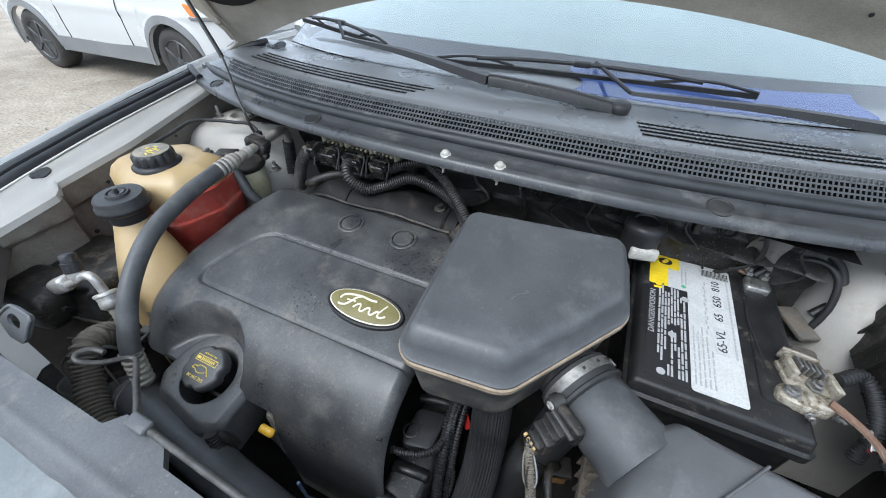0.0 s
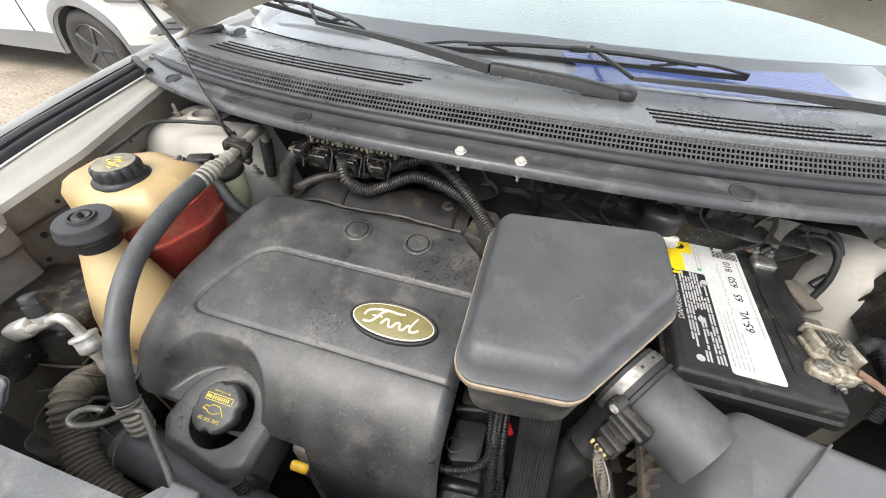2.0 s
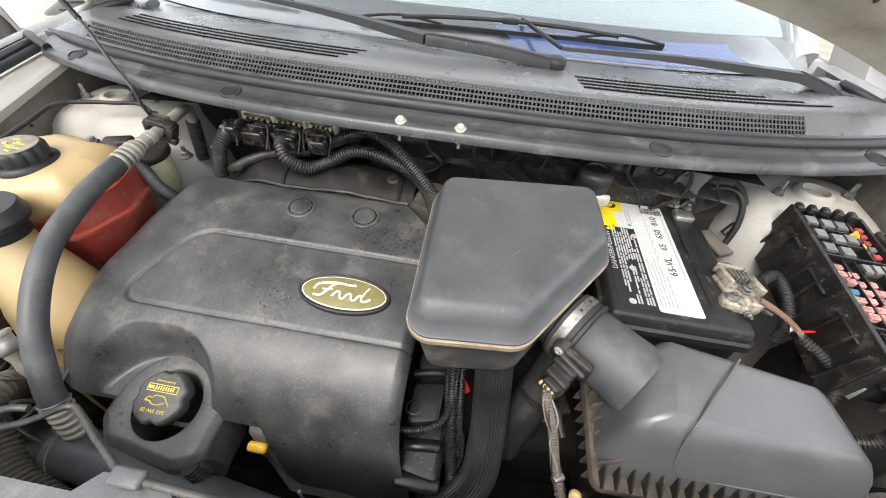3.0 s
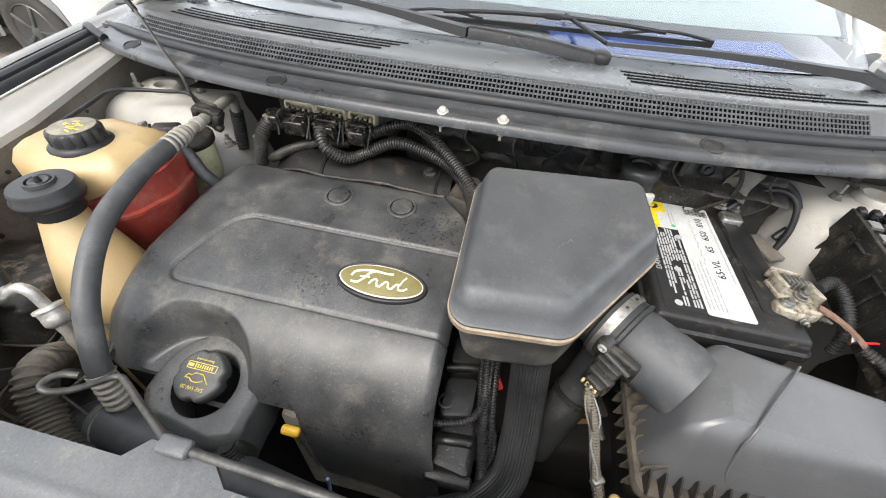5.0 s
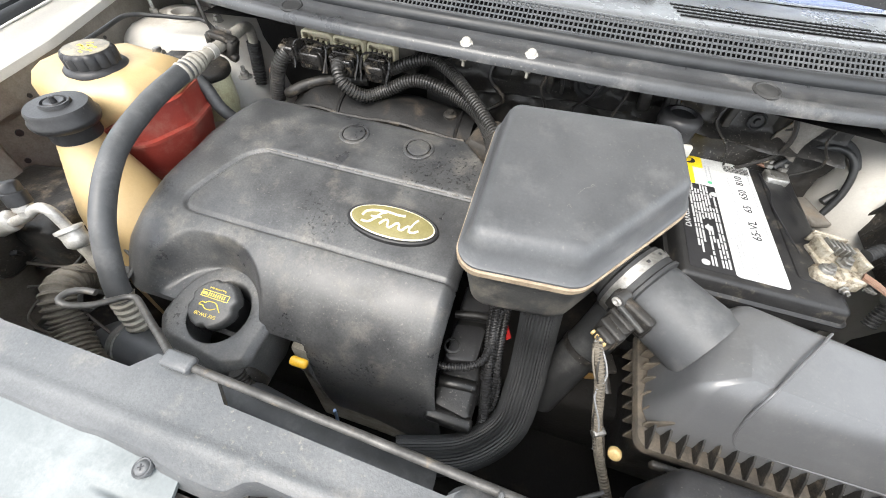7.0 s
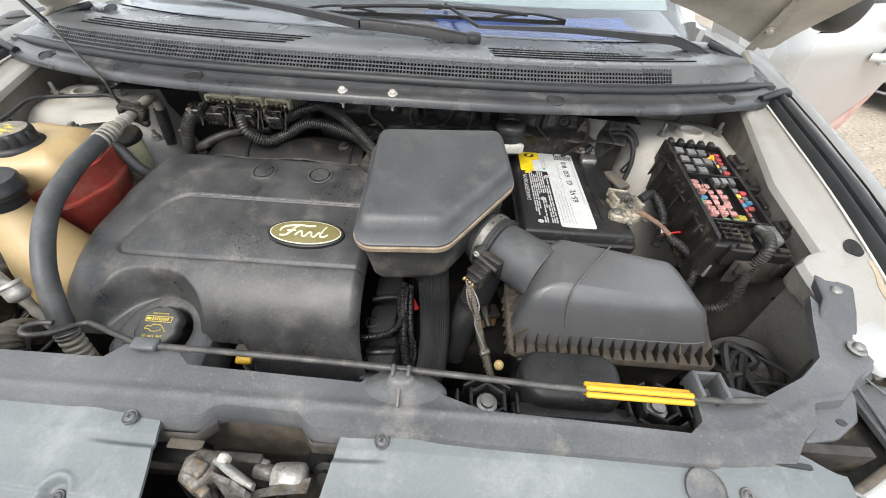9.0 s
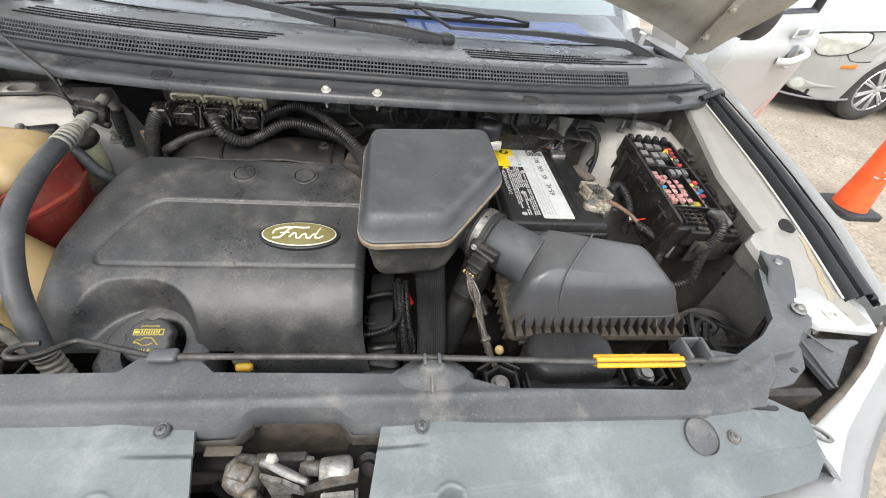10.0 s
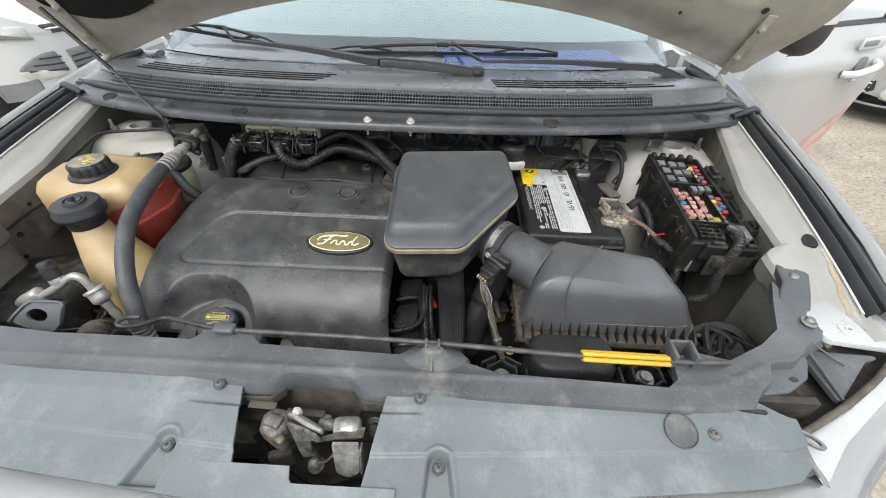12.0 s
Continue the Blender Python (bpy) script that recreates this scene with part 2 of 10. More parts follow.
YPRINT = mat("yellow_print", (0.70, 0.55, 0.08), None, 0.6, 0.05, bump=0)
CREAM = mat("cream_print", (0.75, 0.72, 0.58), (0.6, 0.56, 0.42), 0.45, 0.1, scale=60, bump=0)
OLIVE = mat("olive_enamel", (0.16, 0.14, 0.055), (0.20, 0.175, 0.075), 0.35, 0.08, scale=30, bump=0.03)
LABELW = mat("white_label_paper", (0.53, 0.535, 0.525), (0.47, 0.475, 0.46), 0.5, 0.05, scale=30, bump=0, dust=(0.52, 0.44, 0.28), dlow=0.62, dhigh=0.85, dscale=30)
LABELY = mat("yellow_label", (0.85, 0.62, 0.02), None, 0.45, 0.05, bump=0)
INK = mat("black_ink", (0.02, 0.02, 0.022), None, 0.5, 0.05, bump=0)
GREYINK = mat("grey_ink", (0.42, 0.43, 0.44), None, 0.5, 0.05, bump=0)
WHITEINK = mat("white_ink", (0.42, 0.425, 0.425), None, 0.5, 0.05, bump=0)
GREENINK = mat("green_ink", (0.10, 0.42, 0.22), None, 0.5, 0.05, bump=0)
RED = mat("red_plastic", (0.55, 0.03, 0.03), None, 0.4, 0.1, bump=0)
BATT = mat("battery_case", (0.013, 0.013, 0.014), (0.022, 0.022, 0.022), 0.4, 0.1, scale=20, bump=0.1, bscale=500, dust=(0.13, 0.115, 0.09), dlow=0.56, dhigh=0.75, dscale=35, spec=0.35)
ORANGE = mat("cone_orange", (0.85, 0.11, 0.02), (0.75, 0.08, 0.015), 0.45, 0.08, scale=10, bump=0.05, dust=(0.55, 0.25, 0.15), dlow=0.62, dhigh=0.8, dscale=14)
TYRE = mat("tyre_rubber", (0.025, 0.024, 0.023), (0.05, 0.047, 0.043), 0.8, 0.1, scale=10, bump=0.4, bscale=120)
RIM = mat("rim_alloy", (0.55, 0.55, 0.55), (0.45, 0.45, 0.45), 0.35, 0.08, metal=0.7, scale=12, bump=0.05)
RIMDARK = mat("dark_rim_alloy", (0.045, 0.049, 0.054), (0.08, 0.083, 0.087), 0.4, 0.08, metal=0.4, scale=12, bump=0.05)
CARWHITE = mat("white_car_paint", (0.53, 0.535, 0.525), (0.50, 0.505, 0.49), 0.25, 0.05, scale=2, bump=0, grain=0.02)
DOORPAINT = mat("open_door_paint", (0.40, 0.40, 0.385), (0.37, 0.37, 0.355), 0.3, 0.05, scale=2, bump=0, grain=0.02)
CARSILVER = mat("silver_car_paint", (0.38, 0.38, 0.365), (0.35, 0.35, 0.335), 0.3, 0.05, metal=0.25, scale=2, bump=0, grain=0.02)
GREYTRIM = mat("grey_sill_plastic", (0.16, 0.165, 0.17), (0.20, 0.20, 0.20), 0.6, 0.1, scale=5, bump=0.1)
LENS = mat("hazy_headlamp", (0.40, 0.41, 0.37), (0.52, 0.53, 0.48), 0.2, 0.08, scale=14, bump=0.05)
AMBER = mat("amber_lens", (0.75, 0.20, 0.03), None, 0.25, 0.05, bump=0)
CHROME = mat("chrome", (0.75, 0.75, 0.75), None, 0.12, 0.05, metal=1.0, bump=0)
INSIDE = mat("dashboard_vinyl", (0.205, 0.21, 0.225), (0.16, 0.165, 0.18), 0.6, 0.1, scale=3, bump=0.1, grain=0.05)
BLUEREFLECT = mat("blue_reflection", (0.025, 0.055, 0.20), (0.04, 0.075, 0.24), 0.85, 0.05, scale=9, bump=0.3, bscale=90, grain=0.1)
PALESHEET = mat("pale_teal_sheet", (0.185, 0.232, 0.233), (0.155, 0.200, 0.206), 0.45, 0.1, scale=3, bump=0.05, bscale=60, grain=0.03)
GROUND = mat("dusty_concrete", (0.30, 0.258, 0.20), (0.225, 0.19, 0.148), 0.9, 0.05, scale=1.7, bump=0.35, bscale=17, dust=(0.35, 0.31, 0.25), dlow=0.47, dhigh=0.68, dscale=3.1, grain=0.35, gscale=38)
PEBBLE = mat("tan_pebble", (0.24, 0.205, 0.155), (0.13, 0.11, 0.085), 0.9, 0.05, scale=30, bump=0.1)
WIREMATS = [mat("wire_" + k, c, None, 0.5, 0.1, bump=0.1) for k, c in (("black", (0.02, 0.02, 0.02)), ("brown", (0.045, 0.036, 0.027)), ("grey", (0.05, 0.05, 0.047)))]
FUSECOL = {k: mat("fuse_" + k, c, None, 0.4, 0.1, bump=0.1, perob=0.3, dust=(0.10, 0.085, 0.065), dlow=0.46, dhigh=0.72, dscale=110) for k, c in (
    ("pink", (0.52, 0.25, 0.23)), ("red", (0.42, 0.05, 0.06)), ("yellow", (0.62, 0.47, 0.06)), ("green", (0.14, 0.33, 0.11)),
    ("blue", (0.06, 0.25, 0.42)), ("grey", (0.165, 0.17, 0.175)), ("dark", (0.028, 0.028, 0.030)))}


def glass(name, tint=(0.9, 0.96, 0.95)):
    m = bpy.data.materials.new(name)
    m.use_nodes = True
    b = m.node_tree.nodes["Principled BSDF"]
    b.inputs["Base Color"].default_value = (*tint, 1)
    b.inputs["Roughness"].default_value, b.inputs["IOR"].default_value = 0.02, 1.6
    b.inputs["Transmission Weight"].default_value = 1.0
    return m


GLASS = glass("windscreen_glass", (0.88, 0.92, 0.93))
DARKGLASS = mat("tinted_glass", (0.02, 0.025, 0.028), None, 0.08, 0.03, bump=0, spec=0.8)


# ---- building helpers ----
def thing(name, label, category, at=(0, 0, 0), group="", kind=""):
    ob = new(name)
    ob.location = at
    ob.empty_display_size = 0.02
    return tagged(ob, label, category, group, kind)


def part(name, bm, material, parent=None, label="", sharp=46, kind=""):
    """Links a bmesh, built in world coordinates, as one mesh object under a thing or a part."""
    me = bpy.data.meshes.new(name)
    bmesh.ops.recalc_face_normals(bm, faces=bm.faces)
    bm.to_mesh(me)
    bm.free()
    me.shade_smooth()
    me.set_sharp_from_angle(angle=radians(sharp))
    me.materials.append(material)
    ob = new(name, me)
    if parent:
        ob.parent = parent
        ob.matrix_parent_inverse = Matrix.Translation(-parent.location)
    return tagged(ob, label, kind=kind)


def single(name, bm, material, label, category, group="", kind="", sharp=46):
    return tagged(part(name, bm, material, None, label, sharp), "", category, group, kind)


def loft(bm, loops, cap0=True, cap1=True, closed=True):
    rows = [[bm.verts.new(p) for p in loop] for loop in loops]
    n = len(rows[0])
    for a, b in zip(rows, rows[1:]):
        for i in range(n if closed else n - 1):
            j = (i + 1) % n
            bm.faces.new((a[i], a[j], b[j], b[i]))
    if cap0 and closed:
        bm.faces.new(rows[0][::-1])
    if cap1 and closed:
        bm.faces.new(rows[-1])
    return rows


def box(bm, c, s, m=None, bevel=0.0, seg=2):
    """A box of size s round c (or in the frame m), with rounded edges."""
    t = bmesh.new()
    bmesh.ops.create_cube(t, size=1.0, matrix=Matrix.Diagonal((*s, 1)))
    if bevel:
        bmesh.ops.bevel(t, geom=t.edges[:], offset=bevel, segments=seg, affect="EDGES", profile=0.5)
    t.transform((m or Matrix()) if c is None else Matrix.Translation(c) @ (m or Matrix()))
    me = bpy.data.meshes.new("tmp")
    t.to_mesh(me)
    t.free()
    bm.from_mesh(me)
    bpy.data.meshes.remove(me)
    return bm


def lathe(bm, profile, base, axis=(0, 0, 1), n=28):
    """Turns (radius, height) pairs round an axis from base."""
    q = Vector((0, 0, 1)).rotation_difference(Vector(axis)).to_matrix()
    loops = [[Vector(base) + q @ Vector((r * math.cos(a), r * math.sin(a), h)) for a in (2 * math.pi * i / n for i in range(n))] for r, h in profile]
    loft(bm, loops)
    return bm


def cyl(bm, p0, p1, r0, r1=None, n=18, round_=0.0):
    p0, p1 = Vector(p0), Vector(p1)
    h = (p1 - p0).length
    r1 = r0 if r1 is None else r1
    if round_:
        prof = [(max(r0 - round_, 1e-4), 0), (r0, round_), (r1, h - round_), (max(r1 - round_, 1e-4), h)]
    else:
        prof = [(r0, 0), (r1, h)]
    return lathe(bm, prof, p0, p1 - p0, n)


def spline(pts, step=0.01):
    """Points along a smooth curve through pts."""
    p = [Vector(v) for v in pts]
    p = [p[0] * 2 - p[1]] + p + [p[-1] * 2 - p[-2]]
    out = []
    for a, b, c, d in zip(p, p[1:], p[2:], p[3:]):
        k = max(2, int((c - b).length / step))
        for i in range(k):
            t = i / k
            out.append(0.5 * (2 * b + (c - a) * t + (2 * a - 5 * b + 4 * c - d) * t * t + (3 * b - a - 3 * c + d) * t ** 3))
    out.append(p[-2])
    return out


def tube(bm, pts, r, n=12, step=0.01, rings=0.0, depth=0.0, radii=None, flutes=0):
    """A pipe along a smooth curve; rings: the pitch of its corrugation."""
    if rings:
        step = rings / 4
    c = spline(pts, step)
    up = Vector((0.13, 0.21, 0.97))
    loops, s = [], 0.0
    for i, p in enumerate(c):
        d = (c[min(i + 1, len(c) - 1)] - c[max(i - 1, 0)]).normalized()
        x = up.cross(d)
        if x.length < 1e-4:
            x = Vector((1, 0, 0)).cross(d)
        x.normalize()
        up = d.cross(x)
        if i:
            s += (p - c[i - 1]).length
        k = i / max(1, len(c) - 1)
        rr = r if radii is None else radii(k)
        if rings:
            rr += depth * (1 if (i % 4) < 2 else -1) * 0.5
        loops.append([p + (x * math.cos(a) + up * math.sin(a)) * (rr + (0.0007 * math.cos(flutes * a) if flutes else 0)) for a in (2 * math.pi * j / n for j in range(n))])
    loft(bm, loops)
    return bm


def roundpoly(pts, r, n=5):
    """A polygon (counterclockwise) with rounded corners: points and outward normals. r: one radius or one a corner."""
    out, k = [], len(pts)
    rs = r if isinstance(r, (list, tuple)) else [r] * k
    for i in range(k):
        p, a, b = Vector(pts[i]), Vector(pts[i - 1]), Vector(pts[(i + 1) % k])
        u, v = (a - p).normalized(), (b - p).normalized()
        ang = u.angle(v)
        d = min(rs[i] / math.tan(ang / 2), 0.48 * (a - p).length, 0.48 * (b - p).length)
        rad = d * math.tan(ang / 2)
        n0 = Vector((-u.y, u.x))
        n1 = Vector((v.y, -v.x))
        c = p + u * d - n0 * rad
        turn = n0.x * n1.y - n0.y * n1.x
        a0 = math.atan2(n0.y, n0.x)
        da = math.atan2(turn, n0.dot(n1))
        for j in range(n + 1):
            t = a0 + da * j / n
            q = Vector((math.cos(t), math.sin(t)))
            if turn >= 0:
                out.append((c + q * rad, q))
            else:
                c2 = p + u * d + n0 * rad
                out.append((c2 - q * rad, q))
    return out


def slab(bm, pts, r, layers, n=5, cap0=True, cap1=True):
    """Stacks rounded outlines: layers of (z or z(x, y), inset)."""
    rp = roundpoly(pts, r, n)
    mid = sum((p for p, q in rp), Vector((0, 0))) / len(rp)
    safe = 0.85 * (min(r) if isinstance(r, (list, tuple)) else r)
    reach = sum((p - mid).length for p, q in rp) / len(rp)
    loops = []
    for z, inset in layers:
        loop = []
        for p, q in rp:
            w = p - q * min(inset, safe)
            if inset > safe:
                w = mid + (w - mid) * max(0.05, 1 - (inset - safe) / reach)
            loop.append((w.x, w.y, z(w.x, w.y) if callable(z) else z))
        loops.append(loop)
    loft(bm, loops, cap0, cap1)
    return bm


def sheet(bm, f, nu, nv, thick=0.0, flip=1):
    """A surface f(u, v) with u, v from 0 to 1, with a back at a depth along -z or along a given vector."""
    g = [[Vector(f(i / nu, j / nv)) for i in range(nu + 1)] for j in range(nv + 1)]
    top = [[bm.verts.new(p) for p in row] for row in g]
    for j in range(nv):
        for i in range(nu):
            bm.faces.new((top[j][i], top[j][i + 1], top[j + 1][i + 1], top[j + 1][i]))
    if thick:
        off = Vector((0, 0, -thick)) if not isinstance(thick, Vector) else thick
        low = [[bm.verts.new(p + off) for p in row] for row in g]
        for j in range(nv):
            for i in range(nu):
                bm.faces.new((low[j][i], low[j + 1][i], low[j + 1][i + 1], low[j][i + 1]))
        rim = top[0] + [r[-1] for r in top[1:]] + top[-1][-2::-1] + [r[0] for r in top[-2:0:-1]]
        rim2 = low[0] + [r[-1] for r in low[1:]] + low[-1][-2::-1] + [r[0] for r in low[-2:0:-1]]
        for i in range(len(rim)):
            j = (i + 1) % len(rim)
            bm.faces.new((rim[i], rim2[i], rim2[j], rim[j]))
    return bm


def interp(x, table):
    """Smooth piecewise value from (x, value) pairs in rising x."""
    if x <= table[0][0]:
        return table[0][1]
    for (a, va), (b, vb) in zip(table, table[1:]):
        if x <= b:
            return va + (vb - va) * (x - a) / (b - a)
    return table[-1][1]


def sstep(a, b, x):
    t = min(1, max(0, (x - a) / (b - a)))
    return t * t * (3 - 2 * t)


def writing(name, text, size, m, material, parent, label=""):
    """Raised letters of the built-in font, laid in the plane of m."""
    cu = bpy.data.curves.new("letters", "FONT")
    cu.body, cu.size, cu.extrude, cu.align_x, cu.align_y = text, size, 0.0002, "CENTER", "CENTER"
    cu.resolution_u = 3
    tmp = bpy.data.objects.new("letters", cu)
    me = bpy.data.meshes.new_from_object(tmp)
    bpy.data.objects.remove(tmp)
    bm = bmesh.new()
    bm.from_mesh(me)
    bm.transform(m)
    return part(name, bm, material, parent, label)


def ring_axes(axis):
    return Vector((0, 0, 1)).rotation_difference(Vector(axis)).to_matrix().to_4x4()


def hexbolt(name, p, axis, r, material, label, group, washer=1.6, category="bolt"):
    """A hexagon bolt with a washer flange."""
    t = thing(name, label, category, p, group)
    ax = Vector(axis).normalized()
    bm = bmesh.new()
    lathe(bm, [(r * washer * 0.9, -0.001), (r * washer, 0.0005), (r * washer, 0.0016), (r * washer * 0.85, 0.0024)], p, ax, 22)
    part("washer", bm, material, t)
    bm = bmesh.new()
    lathe(bm, [(r, 0.0015), (r, r * 0.9), (r * 0.8, r * 1.1), (r * 0.4, r * 1.12)], p, ax, 6)
    part("head", bm, material, t)
    return t


LABELT = mat("tan_plug_plastic", (0.50, 0.36, 0.16), None, 0.5, 0.1, bump=0.1)
BROWNDUST = mat("brown_caked_dust", (0.11, 0.090, 0.066), (0.055, 0.047, 0.038), 0.8, 0.1, scale=40, bump=0.4, bscale=250, dust=(0.045, 0.04, 0.036), dlow=0.52, dhigh=0.7, dscale=25)
GREYPAPER = mat("grey_label_paper", (0.56, 0.57, 0.57), None, 0.5, 0.05, bump=0)
PALEFRAME = mat("tan_plug_frame", (0.52, 0.48, 0.34), (0.40, 0.36, 0.25), 0.6, 0.1, scale=50, bump=0.2, dust=(0.16, 0.13, 0.09), dlow=0.55, dhigh=0.72, dscale=40)
AMBERDUST = mat("dusty_amber_plastic", (0.30, 0.17, 0.05), (0.16, 0.10, 0.045), 0.5, 0.1, scale=60, bump=0.1)
LOOMDUST = mat("dusty_loom", (0.14, 0.122, 0.095), (0.07, 0.062, 0.05), 0.7, 0.1, scale=30, bump=0.2, dust=(0.22, 0.185, 0.135), dlow=0.54, dhigh=0.75, dscale=25)
TOWER = mat("dusty_tower_paint", (0.44, 0.428, 0.395), (0.37, 0.352, 0.318), 0.5, 0.1, scale=6, bump=0.05, bscale=250, dust=(0.27, 0.225, 0.172), dlow=0.54, dhigh=0.8, dscale=9, grain=0.05)
CONDUIT = mat("dusty_conduit", (0.020, 0.0195, 0.019), (0.040, 0.038, 0.035), 0.38, 0.12, scale=35, bump=0.1, dust=(0.13, 0.113, 0.088), dlow=0.57, dhigh=0.78, dscale=25, spec=0.5)
ALUCAST = mat("cast_aluminium", (0.30, 0.285, 0.25), (0.21, 0.195, 0.165), 0.6, 0.1, metal=0.2, scale=30, bump=0.3, bscale=200)
PALEBLUE = mat("pale_blue_sleeve", (0.22, 0.33, 0.55), None, 0.5, 0.1, bump=0.1)
INTAKE = mat("intake_plastic", (0.007, 0.007, 0.007), (0.014, 0.0135, 0.013), 0.6, 0.12, scale=20, bump=0.3, bscale=300, spec=0.2, dust=(0.050, 0.040, 0.030), dlow=0.55, dhigh=0.75, dscale=22)
UNDER = mat("dusty_bonnet_underside", (0.35, 0.325, 0.275), (0.26, 0.238, 0.198), 0.5, 0.1, scale=7, bump=0.1, bscale=250, dust=(0.20, 0.165, 0.12), dlow=0.52, dhigh=0.8, dscale=8)
CAPTOP = mat("sun_bleached_cap", (0.27, 0.235, 0.165), (0.13, 0.125, 0.115), 0.6, 0.1, scale=55, bump=0.15, bscale=400)
FIREWALL = mat("grimy_bulkhead", (0.021, 0.019, 0.0165), (0.009, 0.0085, 0.008), 0.5, 0.15, scale=18, bump=0.4, bscale=160, dust=(0.085, 0.072, 0.055), dlow=0.58, dhigh=0.78, dscale=22, grain=0.3, specks=0.8)
# Flat black that paints the shade inside the cowl's openings.
GAPSHADE = mat("painted_gap_shade", (0.005, 0.005, 0.005), None, 0.9, 0.05, bump=0, spec=0.1)
APRONDARK = mat("dirty_painted_bracket", (0.15, 0.14, 0.125), (0.09, 0.082, 0.07), 0.55, 0.1, scale=20, bump=0.15, dust=(0.16, 0.125, 0.09), dlow=0.5, dhigh=0.72, dscale=25)


# ---- ground ----
bm = bmesh.new()
sheet(bm, lambda u, v: ((u - 0.5) * 800, (v - 0.5) * 800, 0), 40, 40)
tagged(part("ground", bm, GROUND), "pale dusty concrete of a car yard", "ground", kind="structure")

# ---- the car: body round the engine bay ----
car = thing("car", "silver-white SUV parked with its bonnet propped open", "car", (0, 1.5, 0))
MID = 0.03   # the car's middle line lies at x = MID / 2


def side(x, s):
    return x if s > 0 else MID - x


EDGE = [(0.10, 0.885), (0.16, 0.892), (0.30, 0.912), (0.45, 0.930), (0.62, 0.955), (0.80, 0.985), (1.02, 1.020), (1.6, 1.0)]
EDGEZ = [(0.10, 0.955), (0.16, 0.968), (0.30, 1.002), (0.45, 1.026), (0.62, 1.044), (0.80, 1.057), (1.02, 1.068), (1.6, 1.07)]
STRIP = [(0.16, 0.812), (0.30, 0.834), (0.48, 0.862), (0.76, 0.906), (0.80, 0.912)]
STRIPZ = [(0.16, 0.975), (0.30, 0.999), (0.48, 1.021), (0.76, 1.044), (0.80, 1.046)]
INNER = [(0.11, 0.745), (0.29, 0.735), (0.305, 0.738), (0.315, 0.776), (0.48, 0.784), (0.78, 0.868), (0.84, 0.876)]


def flange_z(x, y):
    """Height of the right inner flange; the left one mirrors it."""
    xo, zo = interp(y, STRIP) + 0.01, interp(y, STRIPZ) - 0.013
    k = (xo - x) / (xo - interp(y, INNER))
    return zo - 0.014 * k + 0.003 * math.sin(9 * k)


